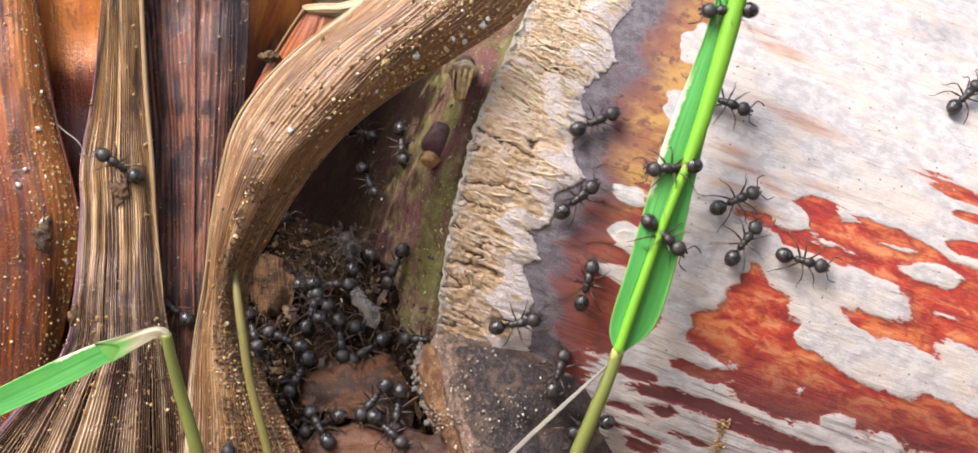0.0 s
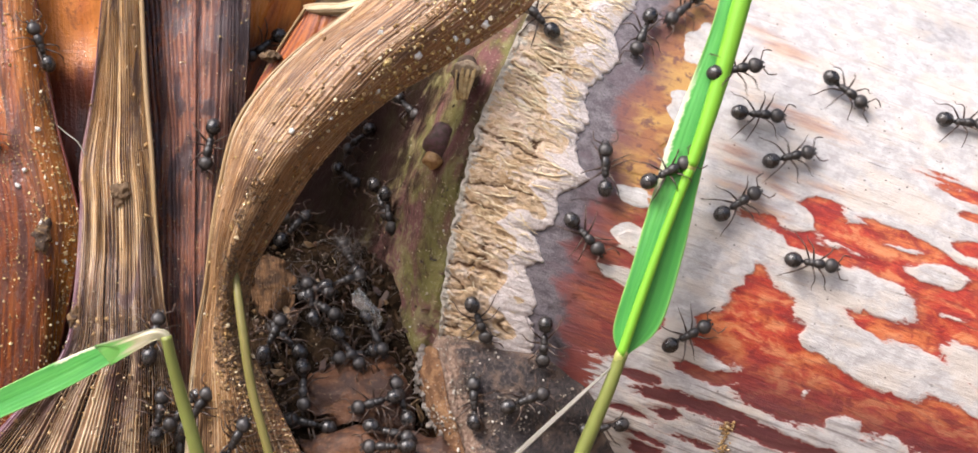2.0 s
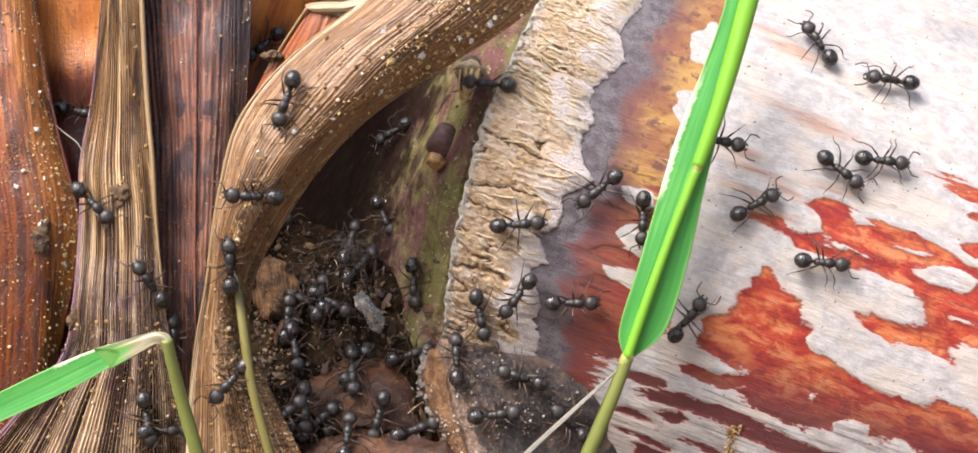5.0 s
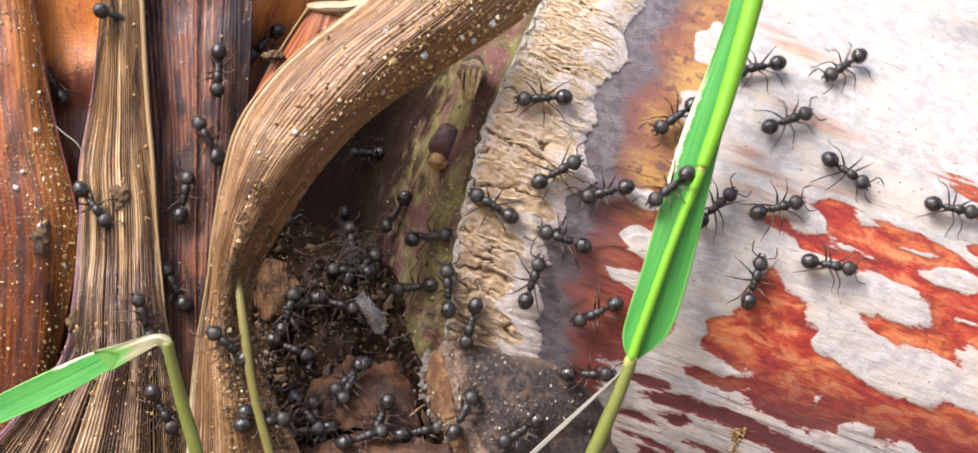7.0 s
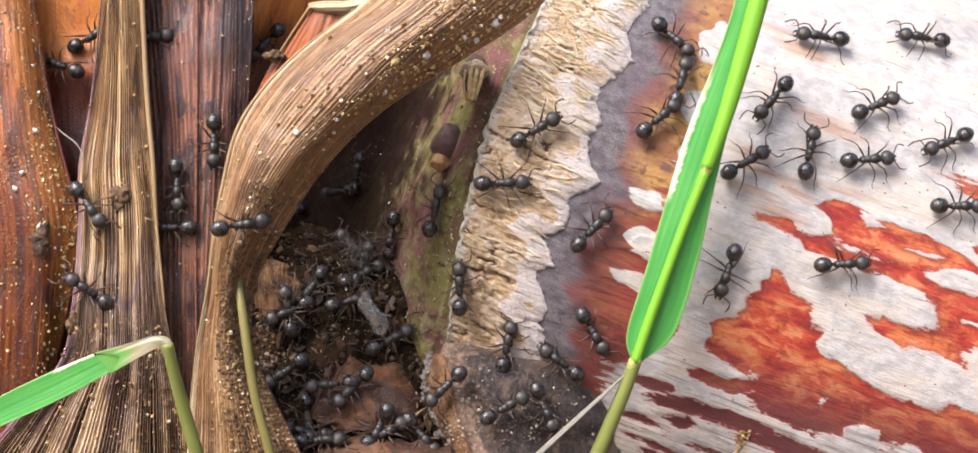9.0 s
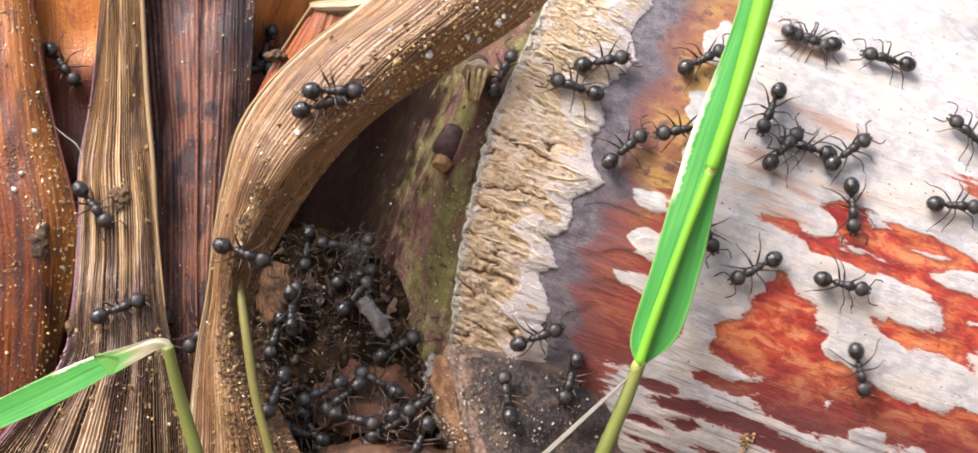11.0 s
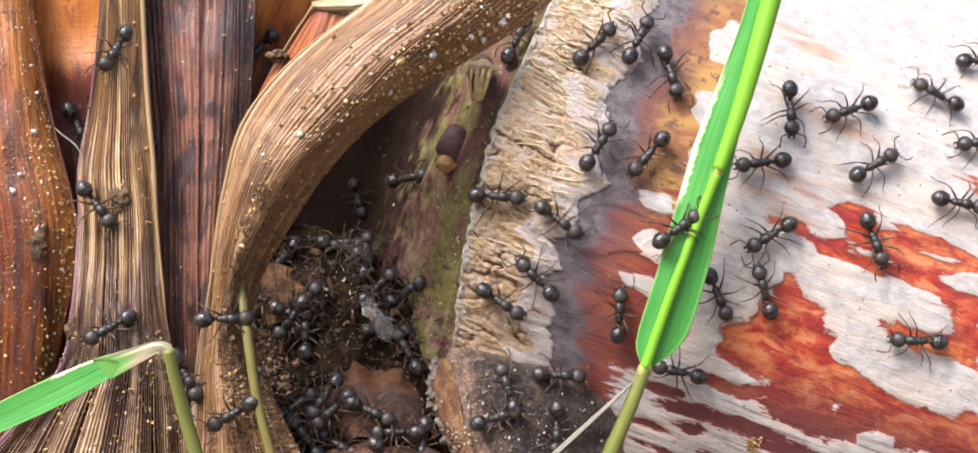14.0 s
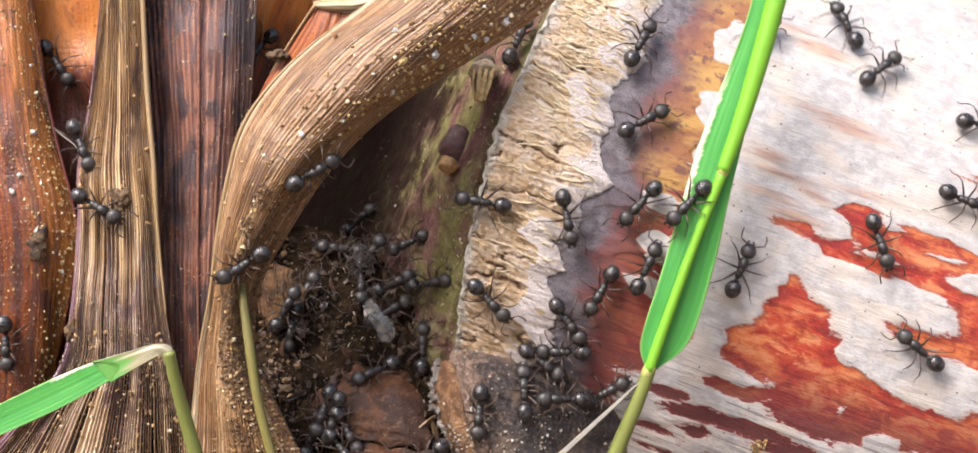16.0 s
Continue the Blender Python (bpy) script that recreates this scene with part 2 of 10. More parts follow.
def scar_material():
    """Torn leaf scar: golden fibre, pale pinkish skin at its far side, a pale lip at its near edge, brown cracks with
    crevice shade put into their colour.
    """
    k = Mat("fibrous_scar", 0.6, 0.35)
    h, past, near = k.attr("relief"), k.attr("past"), k.attr("near")
    fib = k.noise(k.uv, (0.5, 3.4, 1), 6, 0.72, 0.9)
    big = k.noise(k.uv, (0.35, 0.5, 1), 5, 0.65)
    grit = k.noise(k.uv, (5, 5, 1), 4, 0.65)
    mid = k.noise(k.uv, (1.1, 1.9, 4), 5, 0.7, 0.8)
    col = k.mix(k.span(big, 0.40, 0.60), (0.74, 0.58, 0.45), (0.64, 0.46, 0.28))
    col = k.mix(k.span(mid, 0.55, 0.64, 0, 0.7), col, (0.40, 0.23, 0.115))
    col = k.mix(k.span(mid, 0.36, 0.45, 0.75, 0), col, (0.80, 0.69, 0.50))
    col = k.mix(k.span(fib, 0.56, 0.63, 0, 0.65), col, (0.24, 0.125, 0.06))
    col = k.mix(k.span(grit, 0.58, 0.66, 0, 0.6), col, (0.66, 0.52, 0.34))
    col = k.mix(k.span(k.noise(k.uv, (0.55, 0.75, 14), 4, 0.6, 0.5), 0.54, 0.62, 0, 0.8), col, (0.76, 0.67, 0.60))
    down = k.span(k.math("ADD", k.attr("down"), k.math("MULTIPLY", k.math("SUBTRACT", big, 0.5), 9.0)), -3.0, 3.0)
    col = k.mix(k.math("MULTIPLY", down, k.span(mid, 0.3, 0.6, 0.2, 0.65)), col, (0.42, 0.28, 0.15))
    pale = k.mix(k.span(grit, 0.4, 0.65), (0.64, 0.555, 0.52), (0.75, 0.685, 0.66))
    pale = k.mix(k.span(fib, 0.60, 0.66, 0, 0.6), pale, (0.36, 0.24, 0.17))
    col = k.mix(k.math("MULTIPLY", k.span(h, 0.93, 0.985), k.span(past, -5.4, -4.4)), col, pale)
    lip = k.math("ADD", near, k.math("MULTIPLY", k.math("SUBTRACT", mid, 0.5), 3.4))
    spots = k.noise(k.uv, (2.6, 2.6, 6), 3, 0.6)
    edge = k.mix(k.span(spots, 0.58, 0.64, 0, 0.85), (0.58, 0.55, 0.48), (0.07, 0.055, 0.045))
    col = k.mix(k.span(lip, 0.45, 0.8, 0.85, 0), col, edge)
    col = k.mix(k.span(grit, 0.70, 0.75, 0, 0.7), col, (0.10, 0.06, 0.04))
    # brown cracks, deepened by relief with painted crevice shade
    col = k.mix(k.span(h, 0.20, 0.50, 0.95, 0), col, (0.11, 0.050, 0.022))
    return k.done(col, k.math("ADD", fib, k.math("ADD", mid, k.math("MULTIPLY", grit, 0.6))), 0.5)


M_SCAR = scar_material()


def hollow_material():
    """Wet rotting sheath: olive and purple blotches, tiny pale specks, the deep side's shade put into the colour."""
    k = Mat("moist_green_purple_sheath", 0.5, 0.3)
    k.b.inputs["IOR"].default_value = 1.12
    a = k.noise(k.ob, (0.17, 0.17, 0.13), 4, 0.6, 0.6)
    b = k.noise(k.ob, (0.7, 0.7, 0.7), 6, 0.68)
    c = k.noise(k.ob, (4, 4, 4), 3, 0.6)
    g = k.noise(k.ob, (0.42, 0.42, 0.42), 5, 0.66, 0.8)
    side = k.attr("side")
    col = k.mix(k.span(a, 0.42, 0.56), (0.165, 0.078, 0.074), (0.17, 0.153, 0.058))
    col = k.mix(k.span(g, 0.52, 0.62, 0, 0.7), col, (0.085, 0.048, 0.034))
    col = k.mix(k.span(g, 0.36, 0.45, 0.7, 0), col, (0.25, 0.225, 0.11))
    col = k.mix(k.span(b, 0.50, 0.64, 0, 0.65), col, (0.09, 0.058, 0.046))
    col = k.mix(k.span(side, 0.02, 0.16, 0.75, 0), col, (0.135, 0.138, 0.052))
    col = k.mix(k.span(c, 0.61, 0.68, 0, 0.65), col, (0.44, 0.39, 0.27))
    # cavity shade painted in: near black towards the sheath's deep side
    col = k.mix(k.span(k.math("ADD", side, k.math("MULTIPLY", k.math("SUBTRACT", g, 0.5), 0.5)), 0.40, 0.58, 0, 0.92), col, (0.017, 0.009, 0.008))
    return k.done(col, k.math("ADD", b, k.math("MULTIPLY", c, 0.3)), 0.35, k.span(b, 0.3, 0.7, 0.32, 0.6))


M_HOLLOW = hollow_material()


def humus_material(name, a, b, c, spec=0.3):
    k = Mat(name, 0.8, spec)
    n1 = k.noise(k.ob, (0.7, 0.7, 0.7), 6, 0.65, 0.5)
    n2 = k.noise(k.ob, (4, 4, 4), 4, 0.6)
    col = k.mix(k.span(n1, 0.42, 0.6), a, b)
    col = k.mix(k.span(n2, 0.60, 0.72, 0, 0.7), col, c)
    return k.done(col, k.math("ADD", n1, k.math("MULTIPLY", n2, 0.5)), 0.4)


def scale_material():
    """Rotting scale leaf: warm brown blotches, dark veils, a matte skin with fine wrinkles."""
    k = Mat("brown_scale_leaf", 0.55, 0.3)
    a = k.noise(k.ob, (0.22, 0.22, 0.22), 4, 0.6, 0.7)
    b = k.noise(k.ob, (0.9, 0.9, 1.6), 6, 0.68, 0.4)
    c = k.noise(k.ob, (5, 5, 5), 3, 0.6)
    col = k.mix(k.span(a, 0.42, 0.58), (0.12, 0.050, 0.022), (0.050, 0.024, 0.016))
    col = k.mix(k.span(b, 0.50, 0.64, 0, 0.75), col, (0.038, 0.020, 0.015))
    col = k.mix(k.span(b, 0.34, 0.44, 0.6, 0), col, (0.17, 0.085, 0.04))
    col = k.mix(k.span(c, 0.62, 0.70, 0, 0.6), col, (0.30, 0.22, 0.14))
    return k.done(col, k.math("ADD", b, k.math("MULTIPLY", c, 0.4)), 0.25, k.span(b, 0.3, 0.7, 0.35, 0.65))


M_SCALE = scale_material()
M_HUMUS = humus_material("dark_humus", (0.012, 0.008, 0.005), (0.034, 0.021, 0.012), (0.11, 0.075, 0.045), 0.12)
M_HUMUS.node_tree.nodes["Principled BSDF"].inputs["IOR"].default_value = 1.12
M_CRUST = humus_material("brown_crust", (0.045, 0.028, 0.020), (0.16, 0.095, 0.045), (0.44, 0.33, 0.17))
def crust_material():
    """The stub's skin: brown wood on its torn side, black grit with grey crumbs over the rest."""
    k = Mat("crusted_stub", 0.7, 0.35)
    side, along = k.attr("side"), k.attr("along")
    n1 = k.noise(k.ob, (0.5, 0.5, 0.5), 6, 0.68, 0.5)
    n2 = k.noise(k.ob, (3.5, 3.5, 3.5), 5, 0.68)
    n3 = k.noise(k.ob, (9, 9, 9), 3, 0.6)
    wood = k.mix(k.span(n2, 0.38, 0.62), (0.17, 0.10, 0.07), (0.33, 0.235, 0.175))
    grit = k.mix(k.span(n2, 0.42, 0.66), (0.032, 0.026, 0.026), (0.105, 0.082, 0.075))
    grit = k.mix(k.span(n1, 0.50, 0.62, 0, 0.75), grit, (0.17, 0.115, 0.082))
    grit = k.mix(k.span(n3, 0.66, 0.72, 0, 0.8), grit, (0.36, 0.33, 0.30))
    f = k.math("ADD", side, k.math("MULTIPLY", k.math("SUBTRACT", n1, 0.5), 1.5))
    g = k.math("ADD", along, k.math("MULTIPLY", k.math("SUBTRACT", n2, 0.5), 0.25))
    col = k.mix(k.math("MULTIPLY", k.span(f, 0.10, 0.30), k.span(g, 0.08, 0.20)), wood, grit)
    return k.done(col, k.math("ADD", n2, k.math("MULTIPLY", n3, 0.6)), 0.45, k.span(n2, 0.3, 0.7, 0.42, 0.8))


M_STUB = crust_material()
M_SOIL = humus_material("brown_soil", (0.09, 0.055, 0.03), (0.17, 0.11, 0.06), (0.30, 0.22, 0.13))
M_CUT = humus_material("orange_cut_wood", (0.12, 0.058, 0.028), (0.23, 0.125, 0.06), (0.46, 0.36, 0.26))
M_FLUFF = humus_material("grey_fluff", (0.07, 0.058, 0.052), (0.14, 0.12, 0.108), (0.30, 0.27, 0.24))


def grain_material(name, a, b, c, rough=0.45):
    k = Mat(name, rough, 0.5)
    r = k.island()
    n = k.noise(k.ob, (3, 3, 3), 3)
    col = k.mix(k.span(r, 0.2, 0.6), a, b)
    col = k.mix(k.span(r, 0.85, 0.95), col, c)
    col = k.mix(k.span(n, 0.4, 0.7, 0, 0.35), col, a)
    return k.done(col, n, 0.08)


M_SAND = grain_material("ochre_sand", (0.17, 0.095, 0.04), (0.38, 0.235, 0.09), (0.64, 0.53, 0.34), 0.3)
M_GOLD = grain_material("golden_grain", (0.40, 0.27, 0.10), (0.62, 0.47, 0.22), (0.78, 0.70, 0.52), 0.25)
M_GRIT = grain_material("pale_grit", (0.13, 0.10, 0.078), (0.32, 0.27, 0.205), (0.56, 0.52, 0.45), 0.4)
M_CLOD = grain_material("brown_crumb", (0.060, 0.032, 0.016), (0.15, 0.085, 0.038), (0.32, 0.20, 0.09), 0.6)
M_QUARTZ = grain_material("pale_quartz", (0.34, 0.28, 0.19), (0.46, 0.40, 0.30), (0.58, 0.56, 0.52), 0.25)


def plain_material(name, base, other, rough, spec=0.5):
    k = Mat(name, rough, spec)
    n = k.noise(k.ob, (2.5, 2.5, 2.5), 4)
    m = k.noise(k.ob, (14, 14, 14), 2)
    return k.done(k.mix(k.span(n, 0.35, 0.65), base, other), m, 0.025, k.span(n, 0.3, 0.7, rough - 0.06, rough + 0.1))


M_ANT = plain_material("black_ant_shell", (0.013, 0.012, 0.012), (0.046, 0.040, 0.037), 0.36, 0.5)
M_GASTER = plain_material("glossy_black_shell", (0.011, 0.010, 0.010), (0.036, 0.031, 0.029), 0.25, 0.6)
M_LEG = plain_material("dark_brown_leg", (0.040, 0.024, 0.017), (0.085, 0.047, 0.030), 0.4)
M_FLAKE = plain_material("grey_papery_flake", (0.13, 0.13, 0.125), (0.30, 0.30, 0.285), 0.16, 0.9)
M_FLAKE.node_tree.nodes["Principled BSDF"].inputs["Alpha"].default_value = 0.34
M_WART = plain_material("tan_wart", (0.42, 0.25, 0.10), (0.26, 0.13, 0.05), 0.5)
M_BUMP = plain_material("purple_swelling", (0.115, 0.056, 0.062), (0.065, 0.042, 0.030), 0.5, 0.3)
M_MIDRIB = plain_material("reddish_midrib", (0.25, 0.095, 0.055), (0.13, 0.05, 0.036), 0.4)
M_TWIG = plain_material("dark_stub_core", (0.12, 0.085, 0.06), (0.05, 0.034, 0.025), 0.8, 0.2)
M_CAP = plain_material("grey_stub_top", (0.40, 0.32, 0.22), (0.24, 0.17, 0.11), 0.8, 0.2)
M_SLAT = plain_material("golden_stub_wood", (0.62, 0.46, 0.22), (0.42, 0.28, 0.115), 0.6, 0.3)
M_BUD = humus_material("brown_bud_scale", (0.055, 0.03, 0.016), (0.13, 0.066, 0.028), (0.30, 0.20, 0.11))
M_CRUMB = humus_material("whitish_crust", (0.17, 0.145, 0.125), (0.31, 0.28, 0.25), (0.52, 0.49, 0.45))


# ---- shape tools ----
def part(name, bm, material, parent=None, label=""):
    """Links a bmesh in millimetres as one mesh object, under a thing when one is given."""
    me = bpy.data.meshes.new(name)
    bm.to_mesh(me)
    bm.free()
    me.transform(Matrix.Scale(MM, 4))
    me.materials.append(material)
    me.shade_smooth()
    ob = new(name, me)
    ob.parent = parent
    return tagged(ob, label)


def smooth_run(pts, n):
    """n points along a smooth curve through the control points."""
    p = [Vector(a) for a in pts]
    p = [p[0] * 2 - p[1]] + p + [p[-1] * 2 - p[-2]]
    segs = len(p) - 3
    out = []
    for i in range(n):
        x = i / (n - 1) * segs
        k = min(int(x), segs - 1)
        t = x - k
        a, b, c, d = p[k:k + 4]
        out.append(0.5 * (2 * b + (c - a) * t + (2 * a - 5 * b + 4 * c - d) * t * t + (3 * b - a - 3 * c + d) * t ** 3))
    return out


def grid_mesh(name, rows, uvs=None, attrs=None, wrap=False):
    """A mesh from rows of points in millimetres, with UVs in millimetres and float attributes."""
    nv, nu = len(rows), len(rows[0])
    verts = [(p[0] * MM, p[1] * MM, p[2] * MM) for r in rows for p in r]
    faces = [(j * nu + i, j * nu + i + 1, (j + 1) * nu + i + 1, (j + 1) * nu + i) for j in range(nv - 1) for i in range(nu - 1)]
    if wrap:
        faces += [((nv - 1) * nu + i, (nv - 1) * nu + i + 1, i + 1, i) for i in range(nu - 1)]
    me = bpy.data.meshes.new(name)
    me.from_pydata(verts, [], faces)
    if uvs is not None:
        layer = me.uv_layers.new(name="UVMap")
        idx = np.zeros(len(me.loops), dtype=np.int32)
        me.loops.foreach_get("vertex_index", idx)
        layer.data.foreach_set("uv", np.asarray(uvs, dtype=np.float32)[idx].ravel())
    for key, vals in (attrs or {}).items():
        me.attributes.new(key, "FLOAT", "POINT").data.foreach_set("value", np.asarray(vals, dtype=np.float32))
    me.shade_smooth()
    return me


SHEETS = {}


def sheet(name, guides, nu, nv, material, thick=0.25, veins=0, depth=0.1, rough=0.15, seed=0, parent=None, label="", ragged=0.0, fan=False):
    """A leaf-like sheet through guide curves (each runs along the leaf), ribbed along its length, with real thickness."""
    runs = [smooth_run(g, nv) for g in guides]
    width = sum((runs[-1][j] - runs[0][j]).length for j in range(0, nv, 8)) / len(range(0, nv, 8))
    front, uvs, side, crest = [], [], [], []
    for j in range(nv):
        row = smooth_run([r[j] for r in runs], nu)
        along = runs[len(runs) // 2]
        length = sum((along[k + 1] - along[k]).length for k in range(j))
        for i, p in enumerate(row):
            u = i / (nu - 1)
            rim = min(1.0, u * 12, (1 - u) * 12)
            w = u * veins + 0.8 * noise.noise((u * 5 + seed, length * 0.05, seed * 1.7)) + 0.75 * noise.noise((u * veins * 0.45, length * 0.02, seed * 2.9))
            ridge = abs((w % 1.0) * 2 - 1) ** 0.7 if veins else 0.0
            if fan:
                f = min(1.0, max(0.0, (j / (nv - 1) - 0.42) * 4))
                ridge = (1 - f) * ridge + f * abs((w * 1.7 % 1.0) * 2 - 1) ** 0.7
            strength = 0.45 + 1.4 * max(0.0, noise.noise((u * veins * 0.5 + 9, length * 0.06, seed)) + 0.35)
            lump = noise.noise((u * width * 0.25 + seed * 3, length * 0.22, 0.3)) * rough * 2 + noise.noise((u * width * 1.1, length * 0.6 + seed, 5.0)) * rough * 0.6
            p.y += rim * (ridge * depth * strength + lump)
            if ragged:
                far_off = max(0.0, abs(u - 0.5) * 2 - 0.6) + max(0.0, abs(j / (nv - 1) - 0.5) * 2 - 0.6)
                q = Vector((p.x * 0.7, p.z * 0.7, seed))
                p += Vector((noise.noise(q), noise.noise(q + Vector((9, 0, 0))) + 0.6, noise.noise(q + Vector((0, 9, 0))))) * ragged * far_off
            side.append(u)
            crest.append(1.0 - ridge * min(1.0, strength))
            uvs.append((u * width + seed * 17, length + seed * 31))
        front.append(row)
    n = nu * nv
    back = []
    for row in front:
        back.append([p + Vector((0, thick, 0)) for p in row])
    rows = [f + b[::-1] + [f[0]] for f, b in zip(front, back)]
    flat_uv, flat_side, flat_along, flat_crest = [], [], [], []
    for j in range(nv):
        a = uvs[j * nu:(j + 1) * nu]
        s = side[j * nu:(j + 1) * nu]
        flat_uv += a + a[::-1] + a[:1]
        flat_side += s + s[::-1] + s[:1]
        flat_along += [j / (nv - 1)] * (2 * nu + 1)
        c = crest[j * nu:(j + 1) * nu]
        flat_crest += c + c[::-1] + c[:1]
    me = grid_mesh(name, rows, flat_uv, {"side": flat_side, "along": flat_along, "crest": flat_crest})
    bm = bmesh.new()
    bm.from_mesh(me)
    bmesh.ops.remove_doubles(bm, verts=bm.verts, dist=1e-7)
    bm.faces.ensure_lookup_table()
    bmesh.ops.holes_fill(bm, edges=[e for e in bm.edges if e.is_boundary], sides=0)
    bmesh.ops.recalc_face_normals(bm, faces=bm.faces)
    bm.to_mesh(me)
    bm.free()
    me.materials.append(material)
    ob = new(name, me)
    ob.parent = parent
    SHEETS[ob] = front
    return tagged(ob, label)


def tube(bm, pts, radii, sides=7, n=None):
    """A round tube along a smooth curve, added to bm, tapered by the radii."""
    run = smooth_run(pts, n or len(pts) * 4)
    rad = np.interp(np.linspace(0, 1, len(run)), np.linspace(0, 1, len(radii)), radii)
    rings = []
    side = Vector((0, 1, 0.01))
    for i, p in enumerate(run):
        d = (run[min(i + 1, len(run) - 1)] - run[max(i - 1, 0)]).normalized()
        a = (side - d * side.dot(d))
        if a.length < 1e-3:
            a = d.orthogonal()
        a.normalize()
        side = a
        b = d.cross(a)
        rings.append([bm.verts.new(p + (a * math.cos(q) + b * math.sin(q)) * rad[i]) for q in (2 * math.pi * s / sides for s in range(sides))])
    for r0, r1 in zip(rings, rings[1:]):
        for s in range(sides):
            bm.faces.new((r0[s], r0[(s + 1) % sides], r1[(s + 1) % sides], r1[s]))
    bm.faces.new(rings[0][::-1])
    bm.faces.new(rings[-1])
    return bm


def blob(bm, at, size, turn=(0, 0, 0), rough=0.0, seed=0.0, level=2):
    """A rounded or knobbly lump, added to bm."""
    m = Matrix.LocRotScale(Vector(at), Euler(turn), Vector(size))
    got = bmesh.ops.create_icosphere(bm, subdivisions=level, radius=1.0)["verts"]
    for v in got:
        f = 1 + rough * noise.noise(v.co * 1.6 + Vector((seed, seed * 2.3, 0.7)))
        v.co = m @ (v.co * f)
    return got


GRAIN = []
for k in range(6):
    rng = random.Random(k)
    g = bmesh.new()
    bmesh.ops.create_icosphere(g, subdivisions=1, radius=1.0)
    GRAIN.append(([v.co * rng.uniform(0.55, 1.25) for v in g.verts], [[v.index for v in f.verts] for f in g.faces]))
    g.free()


def grains(name, spots, material, label, category):
    """Loose grains at (point, size), joined into one heap that nobody could count."""
    rng = random.Random(len(spots))
    verts, faces = [], []
    for p, s in spots:
        vs, fs = GRAIN[rng.randrange(6)]
        m = Matrix.LocRotScale(Vector(p), Euler([rng.uniform(0, 6) for _ in range(3)]), Vector([s * rng.uniform(0.7, 1.3) for _ in range(3)]))
        o = len(verts)
        verts += [(m @ v) * MM for v in vs]
        faces += [[o + i for i in f] for f in fs]
    me = bpy.data.meshes.new(name)
    me.from_pydata(verts, [], faces)
    me.materials.append(material)
    ob = new(name, me)
    return tagged(ob, label, category, kind="stuff")


def strew(ob, n, where, lo, hi, seed):
    """Points on a sheet's front: where(u, v) gives the chance; sizes lean to the small."""
    rng = random.Random(seed)
    rows = SHEETS[ob]
    out = []
    while len(out) < n:
        u, v = rng.random(), rng.random()
        if rng.random() < where(u, v):
            p = rows[int(v * (len(rows) - 1))][int(u * (len(rows[0]) - 1))]
            s = lo + (hi - lo) * rng.random() ** 3
            out.append((p + Vector((rng.uniform(-.05, .05), -s * 0.45, rng.uniform(-.1, .1))), s))
    return out


# ---- ground ----
def build_ground():
    rows = []
    xs = [-6000, -1500, -500, -260, -200, -150] + [-90 + 3 * i for i in range(61)] + [150, 200, 260, 500, 1500, 6000]
    ys = [-6000, -1500, -500, -260, -200, -150] + [-40 + 3 * i for i in range(45)] + [150, 200, 260, 500, 1500, 6000]
    for y in ys:
        rows.append([(x, y, -30 + (noise.fractal((x * 0.05, y * 0.05, 0), 0.8, 2.0, 4) * 1.5 if abs(x) < 120 and abs(y) < 120 else 0)) for x in xs])
    me = grid_mesh("ground", rows)
    me.materials.append(M_SOIL)
    tagged(new("ground", me), "brown crumbly soil under the plants", "soil", kind="structure")


build_ground()

# a made-up bank that blocks the open sky behind the plants
def build_bank():
    rows = []
    for j in range(30):
        v = j / 29
        rows.append([(x, 42 + 10 * v + 5 * noise.noise((x * 0.03, v * 3, 1)) + 1.2 * noise.noise((x * 0.2, v * 14, 5)) + 0.0012 * x * x * -1, -34 + 130 * v) for x in range(-170, 171, 5)])
    me = grid_mesh("earth_bank", rows)
    me.materials.append(M_SOIL)
    tagged(new("earth_bank", me), "dark earth bank added behind the plants to block the sky", "soil", kind="structure")


build_bank()

# ---- the lying stem with its leaf-scar ring ----
STEM_R, STEM_Q, STEM_S, STEM_C = 36.0, 6.0, 0.342, 0.940


def stem_point(s, w, lift=0.0):
    """A point of the stem: s along its axis, w round its girth, lift off the bark."""
    a = w / STEM_R
    q = STEM_Q + (STEM_R + lift) * math.sin(a)
    y = STEM_R - (STEM_R + lift) * math.cos(a)
    return Vector((s * STEM_C + q * STEM_S, y, -s * STEM_S + q * STEM_C))


RING = smooth_run([(b[1], b[0], 0) for b in ((-2.72, 15.48), (-3.09, 10.85), (-3.49, 6.03), (-3.76, 1.50), (-3.31, -3.78), (-2.35, -10.12), (-1.21, -15.10), (0.11, -20.62), (1.91, -30.27))], 90)


def ring_edge(w):
    if w >= RING[0].x:
        return RING[0].y + (w - RING[0].x) * (RING[0].y - RING[5].y) / (RING[0].x - RING[5].x)
    if w <= RING[-1].x:
        return RING[-1].y
    for a, b in zip(RING, RING[1:]):
        if b.x <= w <= a.x:
            return a.y + (b.y - a.y) * (w - a.x) / (b.x - a.x)


